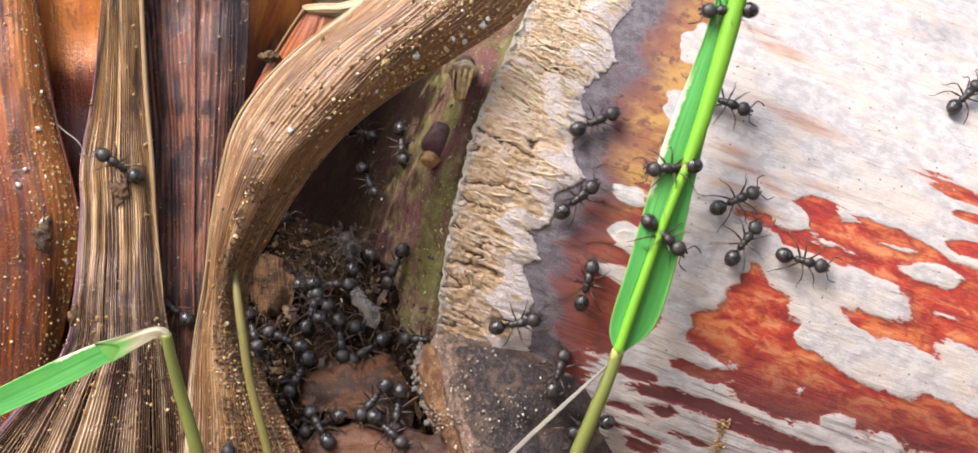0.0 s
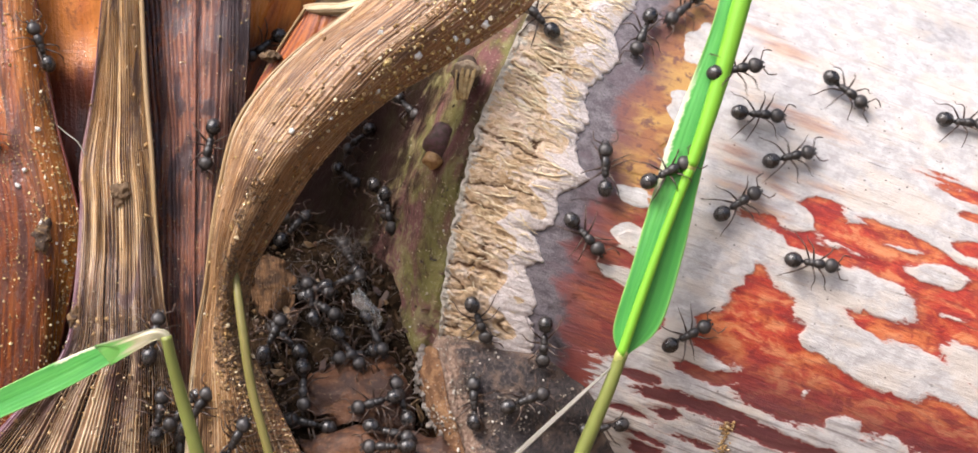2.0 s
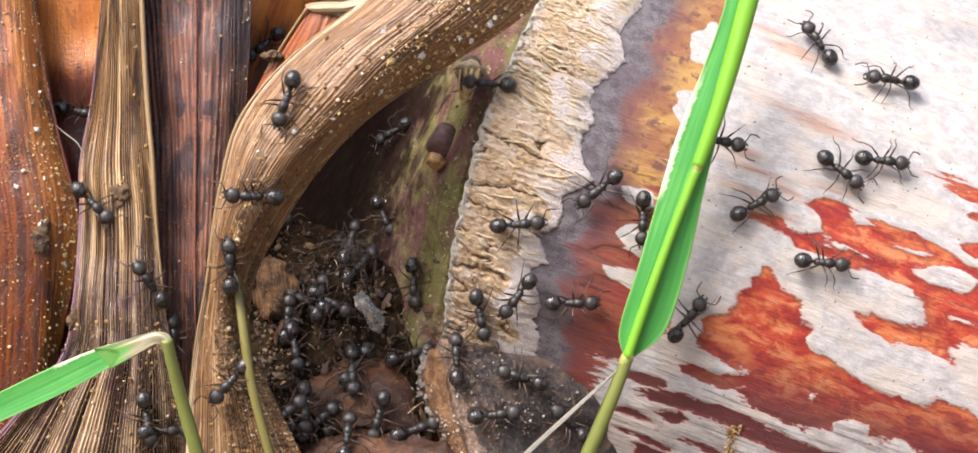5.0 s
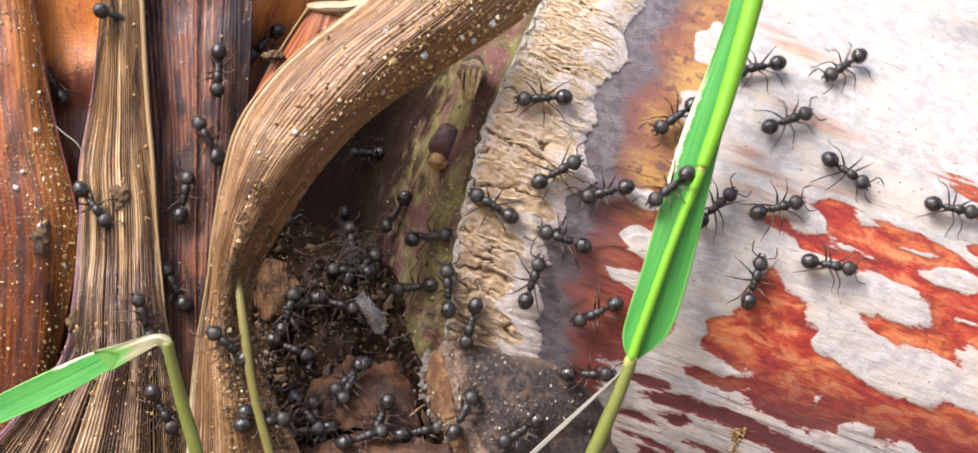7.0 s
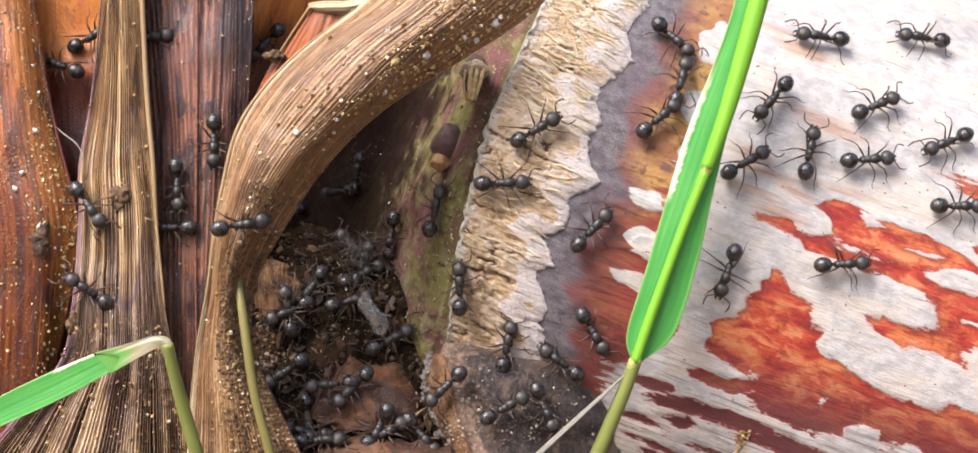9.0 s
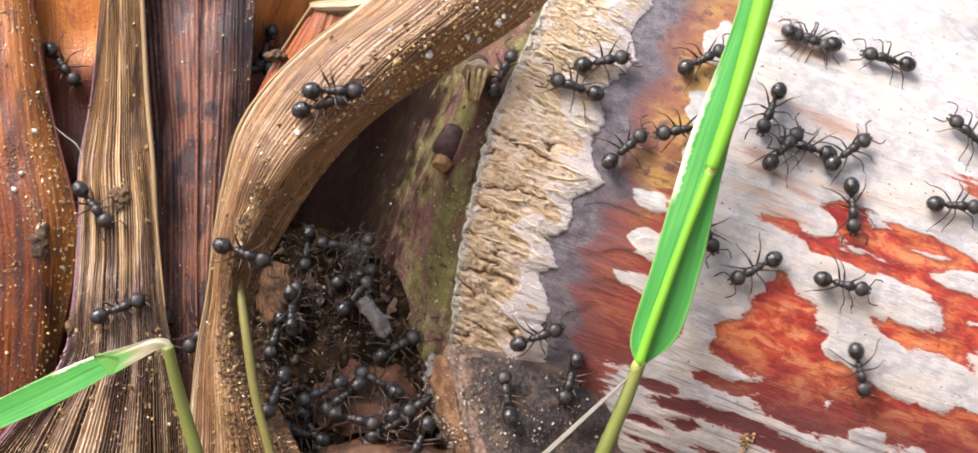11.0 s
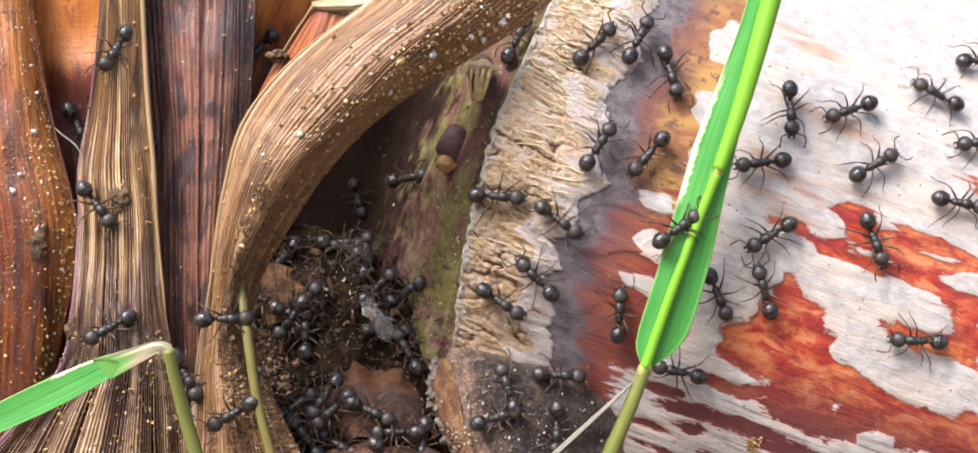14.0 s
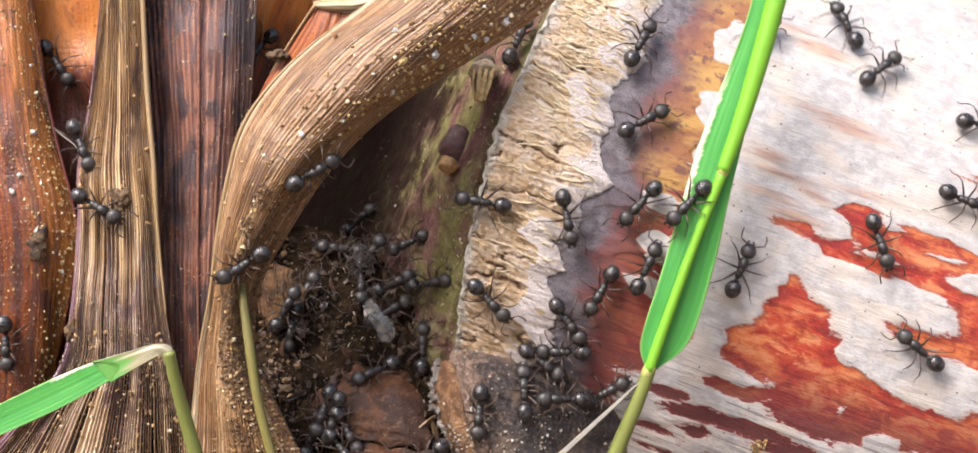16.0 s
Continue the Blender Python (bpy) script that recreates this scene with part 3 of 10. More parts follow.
REACH_W = (-16.0, -13.3, -12.1, -10.8, -9.4, -8.2, -7.3, -6.0, -5.3, -4.4, -3.2, -1.7, -0.7, 0.4, 1.2, 2.2, 3.5, 4.8, 6.3, 7.6, 9.4, 10.7, 11.6, 12.8, 14.0, 15.4, 17.0, 20.0, 30.0)
REACH_E = (7.9, 8.1, 7.4, 7.9, 7.2, 6.3, 7.7, 7.2, 6.2, 7.7, 8.1, 7.7, 8.8, 9.9, 8.8, 8.1, 7.7, 8.2, 7.1, 7.0, 7.9, 8.4, 7.8, 7.1, 7.1, 7.7, 7.6, 8.2, 9.0)


def scar_reach(w):
    """How far the torn skin reaches over the bark: lobes with small ragged teeth."""
    tear = noise.noise((3, w * 2.6, 3.0)) * 0.35 + noise.noise((8, w * 6.5, 3.0)) * 0.22 * abs(noise.noise((5, w * 0.5, 3.0))) * 3
    return float(np.interp(w, REACH_W, REACH_E)) + 0.25 + tear


# bare red patches and white islands: s, w, half length, half width, tilt in degrees
BARE = [
    (*(21.31, -8.01), 2.7, 2.3, 0), (*(22.92, -4.87), 2.9, 2.5, 10), (*(22.09, -2.70), 1.3, 1.7, 0), (*(25.51, -7.56), 4.4, 3.0, 0),
    (*(29.11, -9.66), 6.2, 2.7, 2), (*(35.21, -9.76), 6.6, 2.2, 0), (*(40.64, -8.99), 6.2, 2.7, 0), (*(21.49, -11.23), 3.2, 0.9, 6),
    (*(27.65, -11.43), 4.5, 1.6, 0), (*(42.26, -5.77), 2.5, 1.6, 0),
]
BARE_UPPER = [
    (*(24.84, 4.19), 2.2, 1.3, 6), (*(29.02, 3.42), 5.0, 1.15, 2), (*(34.22, 4.17), 6.2, 0.8, -8), (*(33.06, 1.95), 4.6, 1.0, 4),
    (*(38.07, 1.60), 5.2, 1.7, 0), (*(36.73, 0.02), 6.0, 1.4, -4), (*(33.68, -2.72), 4.8, 1.1, -8), (*(39.56, -0.58), 4.0, 1.7, 0),
    (*(22.37, 2.19), 3.6, 0.6, 0), (*(24.01, 1.38), 2.2, 0.55, 0), (*(27.52, 1.46), 3.0, 0.6, 0), (*(38.06, 5.85), 1.8, 0.8, 0), (*(37.04, -2.26), 5.4, 0.9, -8),
]
BARE_STREAKS = [
    (*(34.90, 10.43), 3.2, 0.22, 0), (*(36.42, 9.85), 3.0, 0.42, 0), (*(33.41, 10.90), 1.4, 0.16, 0), (*(37.35, 8.38), 1.6, 0.5, 0),
]
# thin brown and orange smears on the white skin
SMEAR = [
    (*(16.90, 6.80), 1.6, 0.50, 0), (*(20.26, 11.57), 3.8, 0.35, 0), (*(17.90, 5.72), 2.6, 0.35, 0), (*(17.70, 3.88), 2.2, 0.35, 0),
    (*(20.86, 5.04), 1.9, 0.40, -14), (*(20.22, 2.88), 2.2, 0.55, 0), (*(22.3, 11.0), 3.2, 0.5, 0), (*(18.3, 17.2), 2.4, 0.7, 0), (*(15.6, 18.3), 2.0, 0.35, 0), (*(24.5, 6.4), 2.5, 0.3, 4),
]
BARE_LOW = [
    (*(15.83, -13.76), 2.0, 0.6, 8), (*(18.43, -14.72), 2.6, 0.7, 4), (*(22.76, -14.38), 4.6, 0.75, 0), (*(28.59, -14.97), 5.2, 0.85, 0), (*(33.62, -14.98), 4.0, 0.8, 0),
    (*(18.98, -16.13), 1.5, 0.5, 0), (*(18.89, -20.36), 2.2, 0.6, 0), (*(17.31, -19.18), 2.6, 0.3, 0), (*(22.48, -17.87), 2.4, 0.3, 0), (*(16.04, -17.28), 2.0, 0.3, 0),
    (*(25.94, -15.32), 2.6, 0.25, 0),
]
BARE_NEAR = [
    (*(8.47, -2.21), 3.2, 1.2, 0), (*(11.60, -7.70), 3.4, 1.4, 0), (*(9.58, 1.45), 3.0, 0.8, 0), (*(10.87, -10.87), 3.6, 2.6, 0),
    (*(12.06, -0.90), 2.2, 0.8, 0), (*(12.89, -8.92), 2.5, 2.0, 0), (*(11.86, 5.04), 1.4, 0.6, 0), (*(10.50, -4.76), 2.8, 0.8, 0),
]
WHITE = [
    (*(22.66, 3.23), 1.4, 1.2, 0), (*(21.66, 0.20), 1.6, 1.5, 0), (*(35.65, 2.79), 2.8, 0.9, 6), (*(26.38, -1.40), 4.2, 1.35, 0),
    (*(31.20, -0.47), 3.7, 1.55, -8), (*(33.67, -0.54), 1.3, 0.7, 0), (*(27.87, -4.98), 1.3, 1.7, 0), (*(29.98, -5.76), 2.2, 1.0, 0),
    (*(33.25, -12.24), 1.5, 1.5, 0), (*(36.91, -11.75), 1.5, 0.7, 0), (*(29.00, -10.30), 0.35, 0.25, 0),
]
WHITE_FAR = [
    (*(33.74, -6.27), 4.8, 1.5, -4), (*(37.73, -5.10), 4.6, 1.5, -10), (*(41.00, -3.34), 3.2, 1.2, -20), (*(39.40, -6.74), 0.6, 0.22, 0),
    (*(37.86, -0.11), 0.9, 0.2, 0), (*(42.47, -6.26), 1.3, 0.8, 0), (*(19.53, -10.45), 2.6, 0.65, 0), (*(32.16, 3.80), 1.4, 0.2, 6),
    (*(10.64, 0.32), 1.5, 0.5, 0), (*(11.13, -3.10), 1.1, 0.65, 0), (*(10.39, -6.35), 1.7, 0.42, 0), (*(10.04, 8.89), 1.2, 0.6, 0),
]


WHITE_NEAR = [
    (*(9.95, 0.35), 1.5, 0.75, -6), (*(10.60, -2.70), 1.3, 0.95, 0), (*(10.70, -6.20), 2.0, 0.50, -12), (*(11.30, 8.70), 1.3, 1.5, 0), (*(11.20, 14.8), 1.2, 2.2, 0), (*(11.9, 5.0), 1.0, 1.0, 0),
]


def patch(s, w, kinds):
    best = -1.0
    for ps, pw, a, b, tilt in kinds:
        ds, dw = s - ps, w - pw
        if abs(ds) > a * 2.2 or abs(dw) > a * 2.2:
            continue
        c, n = math.cos(radians(-tilt)), math.sin(radians(-tilt))
        x, y = (ds * c - dw * n) / a, (ds * n + dw * c) / b
        best = max(best, (1 - math.sqrt(x * x + y * y)) * min(1.0, b))
    return best


def build_stem():
    stem = tagged(new("plant_stem"), "thick lying stem with peeling white bark over red wood", "stem")
    ws = [-32 + 0.24 * i for i in range(285)]
    full = 2 * math.pi * STEM_R
    ws = ws + [36.4 + (full - 68.4 - 4.4) * i / 24 for i in range(25)]
    es = [-0.0, 0.0] + [0.25 * i for i in range(1, 215)] + [54 + 3.0 * i for i in range(1, 12)]
    rows, uvs, bare, edge, low, past, isle, mid, smear = [], [], [], [], [], [], [], [], []
    for w in ws:
        row = []
        e0 = ring_edge(w if w < 60 else 60 - (w - 60) * 0.3)
        reach = scar_reach(w)
        for k, e in enumerate(es):
            s = e0 + e
            lift = 0.25 * noise.noise((s * 0.06, w * 0.12, 1.0)) + 0.06 * noise.noise((s * 0.4, w * 1.4, 4.0))
            b, near_white = -1.0, -1.0
            if -33 < w < 37:
                wob = (noise.noise((s * 0.35, w * 0.9, 2.0)) * 0.5, noise.noise((s * 0.5, w * 0.8, 8.0)) * 0.28)
                ss, wz = s + wob[0] * 2, w + wob[1]
                b = max(patch(ss, wz, BARE), patch(ss, wz, BARE_UPPER), patch(ss, wz, BARE_STREAKS), patch(ss, wz, BARE_LOW), patch(ss, wz, BARE_NEAR))
                near_white = patch(ss, wz, WHITE_NEAR) if e < 18 else -1.0
                b = min(b, -patch(ss, wz, WHITE), -patch(ss, wz, WHITE_FAR))
                lift -= 0.09 * min(1.0, max(0.0, b * 4 + 0.5))
            if k == 0:
                p = stem_point(s + 0.2, w, -5.0)
            else:
                p = stem_point(s, w, lift - (0.3 if k == 1 else 0))
            row.append(p)
            uvs.append((s, w))
            bare.append(b)
            edge.append(e + float(np.interp(w, (-12, -8, 0, 6, 16), (1.5, 1.3, 0.0, -1.4, -0.2))))
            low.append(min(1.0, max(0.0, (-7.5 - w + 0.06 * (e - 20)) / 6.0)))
            past.append(e - reach)
            isle.append(near_white)
            smear.append(patch(s, w, SMEAR))
            mid.append(min(1.0, max(0.0, (2.0 - w) / 4.0)))
        rows.append(row)
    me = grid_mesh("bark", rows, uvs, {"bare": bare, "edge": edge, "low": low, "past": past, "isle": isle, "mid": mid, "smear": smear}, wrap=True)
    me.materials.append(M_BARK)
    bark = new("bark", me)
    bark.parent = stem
    # the fibrous scar: a plateau cut by long crevices, ending in a torn skin
    ws = [-27 + 0.12 * i for i in range(530)]
    es = [0.12 * i for i in range(98)]
    rows, uvs, rel, past = [], [], [], []
    for w in ws:
        row = []
        e0, reach = ring_edge(w), scar_reach(w)
        for k, e in enumerate(es):
            bend = w + 0.14 * e + 0.9 * noise.noise((e * 0.28, w * 0.22, 11.0)) + 0.3 * noise.noise((e * 0.9, w * 0.7, 2.0)) + 0.10 * noise.noise((e * 3.0, w * 2.0, 6.0))
            inner = min(1.0, max(0.0, (reach - 2.3 - e + 2.8 * noise.noise((e * 0.35, w * 0.55, 21.0))) / 0.9)) * min(1.0, e / 0.5)
            lips = 0.0
            for step, share in ((0.85, 0.62), (1.9, 0.38)):
                ph = bend * step + 0.25 * noise.noise((e * 0.8 * step, w * 0.3, 31.0 * step))
                fold = math.floor(ph)
                gate = min(1.0, max(0.0, 0.75 + 1.6 * noise.noise((e * 0.30 * step + fold * 5.3, fold * 1.7, 4.0 * step))))
                lips += share * (1 - gate + gate * (ph - fold) ** 1.4)
            c1 = min(1.0, abs(noise.noise((e * 0.16, bend * 0.62, 5.0))) / 0.07)
            cell = noise.noise((e * 1.9, w * 3.1, 3)) * 0.5 + noise.noise((e * 3.6, w * 5.2, 1)) * 0.5
            rip = min(1.0, 0.25 + 0.75 * c1) * (0.30 + 0.70 * lips) + 0.30 * cell
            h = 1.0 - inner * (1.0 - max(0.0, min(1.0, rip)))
            lift = 0.06 + 0.56 * h + 0.08 * cell
            lift = 0.07 + (lift - 0.07) * min(1.0, max(0.0, (reach - e) / 2.4)) ** 0.8
            if e > reach:
                lift -= (e - reach) * 4.0
            row.append(stem_point(e0 + e - (0.35 * noise.noise((0, w * 1.2, 2)) if k < 4 else 0) - 0.25, w, max(-1.0, lift) if k else -2.5))
            uvs.append((e, w))
            rel.append(h)
            past.append(e - reach)
        rows.append(row)
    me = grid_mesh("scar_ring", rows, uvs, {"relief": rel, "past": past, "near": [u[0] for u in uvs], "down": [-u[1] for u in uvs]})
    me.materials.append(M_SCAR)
    ring = tagged(new("scar_ring", me), "torn tan fibrous leaf scar")
    ring.parent = stem
    rng = random.Random(5)
    bm = bmesh.new()
    for k in range(430):
        w = rng.uniform(4, 30) if k % 7 else rng.uniform(-8, 4)
        e = rng.uniform(0.0, 6.0)
        n = rng.uniform(0.8, 2.2) if k % 2 else rng.uniform(2.0, 4.6)
        n = min(n, scar_reach(w) - 0.6 - e)
        if n < 0.5:
            continue
        slope = rng.gauss(-0.10, 0.22)
        thick = 0.025 + 0.07 * rng.random() ** 2
        arch = rng.uniform(-0.45, 0.45)
        pts = [stem_point(ring_edge(w) + e + n * i / 6, w + slope * n * i / 6 + arch * math.sin(i / 6 * math.pi) + 0.12 * noise.noise((k, i * 0.8, 0)), rng.uniform(0.50, 0.68) - (0.22 if i in (0, 6) else 0)) for i in range(7)]
        tube(bm, pts, [0.03, thick, thick * 0.8, 0.02], 5, 14)
    for k in range(200):
        w, e = rng.uniform(-20, 30), rng.uniform(0.3, 6.0)
        n, a = rng.uniform(0.3, 1.1), rng.gauss(-0.2, 0.6)
        pts = [stem_point(ring_edge(w) + e + n * i / 2 * math.cos(a), w + n * i / 2 * math.sin(a), rng.uniform(0.34, 0.48)) for i in range(3)]
        tube(bm, pts, [0.02, rng.uniform(0.03, 0.07), 0.02], 5, 6)
    fibres = part("fibre", bm, M_FIBRE, ring, "frayed pale plant fibres")
    fibres["kind"] = "stuff"
    return stem


M_FIBRE = humus_material("pale_fibre", (0.62, 0.48, 0.29), (0.78, 0.69, 0.50), (0.84, 0.79, 0.66))
build_stem()

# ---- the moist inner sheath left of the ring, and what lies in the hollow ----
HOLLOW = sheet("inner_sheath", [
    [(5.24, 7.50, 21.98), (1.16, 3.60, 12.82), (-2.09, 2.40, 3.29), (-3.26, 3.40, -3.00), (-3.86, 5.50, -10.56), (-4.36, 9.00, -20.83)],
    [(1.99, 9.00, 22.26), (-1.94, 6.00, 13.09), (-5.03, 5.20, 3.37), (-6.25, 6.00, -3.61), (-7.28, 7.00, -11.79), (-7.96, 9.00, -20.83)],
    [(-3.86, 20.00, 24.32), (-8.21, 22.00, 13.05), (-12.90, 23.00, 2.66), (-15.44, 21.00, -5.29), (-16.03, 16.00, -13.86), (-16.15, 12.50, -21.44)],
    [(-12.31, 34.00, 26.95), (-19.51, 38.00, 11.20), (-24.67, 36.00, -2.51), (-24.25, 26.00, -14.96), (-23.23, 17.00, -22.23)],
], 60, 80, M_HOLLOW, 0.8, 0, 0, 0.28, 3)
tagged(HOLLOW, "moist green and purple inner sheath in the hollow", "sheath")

HUMUS = sheet("humus_heap", [
    [(-22.21, 13.00, -0.97), (-21.77, 9.00, -5.91), (-20.77, 5.00, -10.52), (-20.14, 3.00, -15.06), (-19.79, 1.00, -22.00)],
    [(-17.93, 13.00, 0.74), (-16.72, 8.50, -4.79), (-16.37, 6.00, -9.53), (-15.49, 3.50, -14.60), (-15.15, 1.00, -22.00)],
    [(-12.69, 12.00, -0.96), (-11.77, 8.50, -5.89), (-11.57, 6.50, -9.57), (-10.84, 4.50, -14.72), (-10.61, 2.00, -22.20)],
    [(-6.82, 8.50, -5.89), (-6.75, 7.20, -8.54), (-6.41, 6.00, -11.15), (-5.55, 5.00, -15.32), (-4.93, 3.00, -22.40)],
], 90, 100, M_HUMUS, 1.0, 0, 0, 0.55, 8)
tagged(HUMUS, "dark crumbly humus heap in the hollow", "humus", kind="stuff")

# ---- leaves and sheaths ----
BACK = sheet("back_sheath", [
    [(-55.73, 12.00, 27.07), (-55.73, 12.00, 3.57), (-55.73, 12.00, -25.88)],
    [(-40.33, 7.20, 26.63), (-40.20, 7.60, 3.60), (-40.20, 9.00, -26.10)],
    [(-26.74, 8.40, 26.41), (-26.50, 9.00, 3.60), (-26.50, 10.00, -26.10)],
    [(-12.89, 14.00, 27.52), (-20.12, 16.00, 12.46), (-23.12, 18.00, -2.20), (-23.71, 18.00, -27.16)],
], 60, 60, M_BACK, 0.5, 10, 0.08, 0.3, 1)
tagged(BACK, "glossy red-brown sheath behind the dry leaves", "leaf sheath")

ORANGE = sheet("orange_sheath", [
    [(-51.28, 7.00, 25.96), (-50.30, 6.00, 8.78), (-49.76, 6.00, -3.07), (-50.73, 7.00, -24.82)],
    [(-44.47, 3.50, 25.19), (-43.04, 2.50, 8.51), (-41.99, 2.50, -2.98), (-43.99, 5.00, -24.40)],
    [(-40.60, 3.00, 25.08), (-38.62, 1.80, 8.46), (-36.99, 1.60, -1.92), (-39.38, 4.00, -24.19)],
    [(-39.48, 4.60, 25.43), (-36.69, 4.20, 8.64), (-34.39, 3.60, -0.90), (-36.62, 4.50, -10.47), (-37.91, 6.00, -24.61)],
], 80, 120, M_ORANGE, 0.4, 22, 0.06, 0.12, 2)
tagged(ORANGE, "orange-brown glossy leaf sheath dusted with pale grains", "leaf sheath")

PURPLE = sheet("dark_leaf", [
    [(-31.18, 6.00, 25.74), (-29.97, 5.50, 11.42), (-29.02, 4.50, -1.97), (-28.26, 4.00, -13.60), (-27.73, 4.00, -24.19)],
    [(-27.35, 4.60, 25.43), (-26.67, 4.00, 11.27), (-26.22, 3.20, -1.94), (-25.92, 3.00, -13.48), (-25.39, 3.00, -23.97)],
    [(-23.05, 4.40, 25.39), (-23.19, 3.80, 11.25), (-23.60, 3.20, -1.94), (-23.82, 3.00, -13.48), (-23.82, 3.00, -23.97)],
    [(-20.55, 6.50, 25.85), (-20.89, 6.00, 14.16), (-21.76, 6.00, 3.39), (-22.09, 5.50, -7.35), (-22.37, 5.00, -24.40)],
], 130, 110, M_PURPLE, 0.35, 22, 0.13, 0.14, 5)
tagged(PURPLE, "dark purple-brown ribbed dead leaf", "leaf")

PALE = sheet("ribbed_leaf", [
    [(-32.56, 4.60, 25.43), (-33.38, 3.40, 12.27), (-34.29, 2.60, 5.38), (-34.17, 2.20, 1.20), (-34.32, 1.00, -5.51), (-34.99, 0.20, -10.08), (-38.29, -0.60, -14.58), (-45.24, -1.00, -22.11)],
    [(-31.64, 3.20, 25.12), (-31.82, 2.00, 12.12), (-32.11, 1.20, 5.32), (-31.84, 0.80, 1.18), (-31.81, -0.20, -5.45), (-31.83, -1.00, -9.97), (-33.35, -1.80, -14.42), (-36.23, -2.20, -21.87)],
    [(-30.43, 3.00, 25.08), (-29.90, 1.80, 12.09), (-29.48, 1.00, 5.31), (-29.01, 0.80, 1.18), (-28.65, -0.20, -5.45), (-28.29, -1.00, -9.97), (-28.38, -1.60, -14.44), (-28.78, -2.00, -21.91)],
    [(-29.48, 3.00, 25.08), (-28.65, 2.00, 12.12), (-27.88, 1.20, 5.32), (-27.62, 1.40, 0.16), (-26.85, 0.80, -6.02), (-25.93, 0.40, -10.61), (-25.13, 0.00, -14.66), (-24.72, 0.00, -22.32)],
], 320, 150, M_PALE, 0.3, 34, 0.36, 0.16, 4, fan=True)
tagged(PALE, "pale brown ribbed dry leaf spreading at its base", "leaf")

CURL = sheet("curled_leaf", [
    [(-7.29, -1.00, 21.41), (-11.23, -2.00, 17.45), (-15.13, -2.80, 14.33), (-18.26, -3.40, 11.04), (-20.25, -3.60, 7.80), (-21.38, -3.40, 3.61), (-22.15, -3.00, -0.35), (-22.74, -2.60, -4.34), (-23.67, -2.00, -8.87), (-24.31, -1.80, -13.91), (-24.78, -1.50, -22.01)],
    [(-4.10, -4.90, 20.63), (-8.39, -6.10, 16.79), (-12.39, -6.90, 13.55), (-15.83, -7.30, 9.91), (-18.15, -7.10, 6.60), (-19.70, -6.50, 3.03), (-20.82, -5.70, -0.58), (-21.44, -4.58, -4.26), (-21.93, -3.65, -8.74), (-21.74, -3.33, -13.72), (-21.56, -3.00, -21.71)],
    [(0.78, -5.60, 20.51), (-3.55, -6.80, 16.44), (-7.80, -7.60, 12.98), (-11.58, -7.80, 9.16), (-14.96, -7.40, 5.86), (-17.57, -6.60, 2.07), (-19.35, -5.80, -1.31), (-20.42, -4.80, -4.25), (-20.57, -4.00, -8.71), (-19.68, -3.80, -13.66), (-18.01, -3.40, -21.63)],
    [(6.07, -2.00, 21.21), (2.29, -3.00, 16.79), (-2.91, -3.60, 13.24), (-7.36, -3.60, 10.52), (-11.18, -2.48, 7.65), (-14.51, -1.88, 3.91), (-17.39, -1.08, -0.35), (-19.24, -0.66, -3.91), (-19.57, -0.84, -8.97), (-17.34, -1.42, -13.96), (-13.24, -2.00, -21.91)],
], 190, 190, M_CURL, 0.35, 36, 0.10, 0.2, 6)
tagged(CURL, "tan dry leaf curling over the hollow, sandy", "leaf")

bm = bmesh.new()
tube(bm, [(-11.20, -2.30, 17.40), (-15.09, -3.10, 14.29), (-18.21, -3.70, 11.00), (-20.20, -3.90, 7.78), (-21.32, -3.70, 3.60), (-22.09, -3.30, -0.35), (-22.67, -2.90, -4.33), (-23.60, -2.30, -8.85), (-24.24, -2.10, -13.88)], [0.04, 0.07, 0.11, 0.16, 0.17, 0.16, 0.12, 0.09, 0.05], 7, 90)
part("rolled_rim", bm, M_RIM, CURL, "pale rolled edge")
bm = bmesh.new()
tube(bm, [(-29.38, 2.60, 24.73), (-28.57, 1.70, 12.08), (-27.80, 0.90, 5.30), (-27.54, 1.10, 0.15), (-26.78, 0.50, -6.00)], [0.2, 0.22, 0.2, 0.14, 0.05], 7, 70)
part("rolled_rim", bm, M_RIM, PALE, "straw-yellow rolled edge")

bm = bmesh.new()
tube(bm, [(-39.44, 4.50, 25.14), (-38.10, 4.30, 15.55), (-36.66, 4.10, 8.63), (-35.05, 3.70, 2.80), (-34.41, 3.50, -0.90), (-35.43, 3.90, -5.66), (-36.59, 4.40, -10.46)], [0.14, 0.16, 0.16, 0.14, 0.12, 0.1, 0.06], 6, 60)
part("margin", bm, M_ORANGE, ORANGE, "thickened orange margin")
bm = bmesh.new()
tube(bm, [(-25.02, 4.20, 25.08), (-24.87, 3.50, 11.22), (-24.84, 2.90, -1.94), (-24.72, 2.80, -10.32)], [0.16, 0.15, 0.12, 0.07], 7, 60)
part("midrib", bm, M_MIDRIB, PURPLE, "reddish raised midrib")

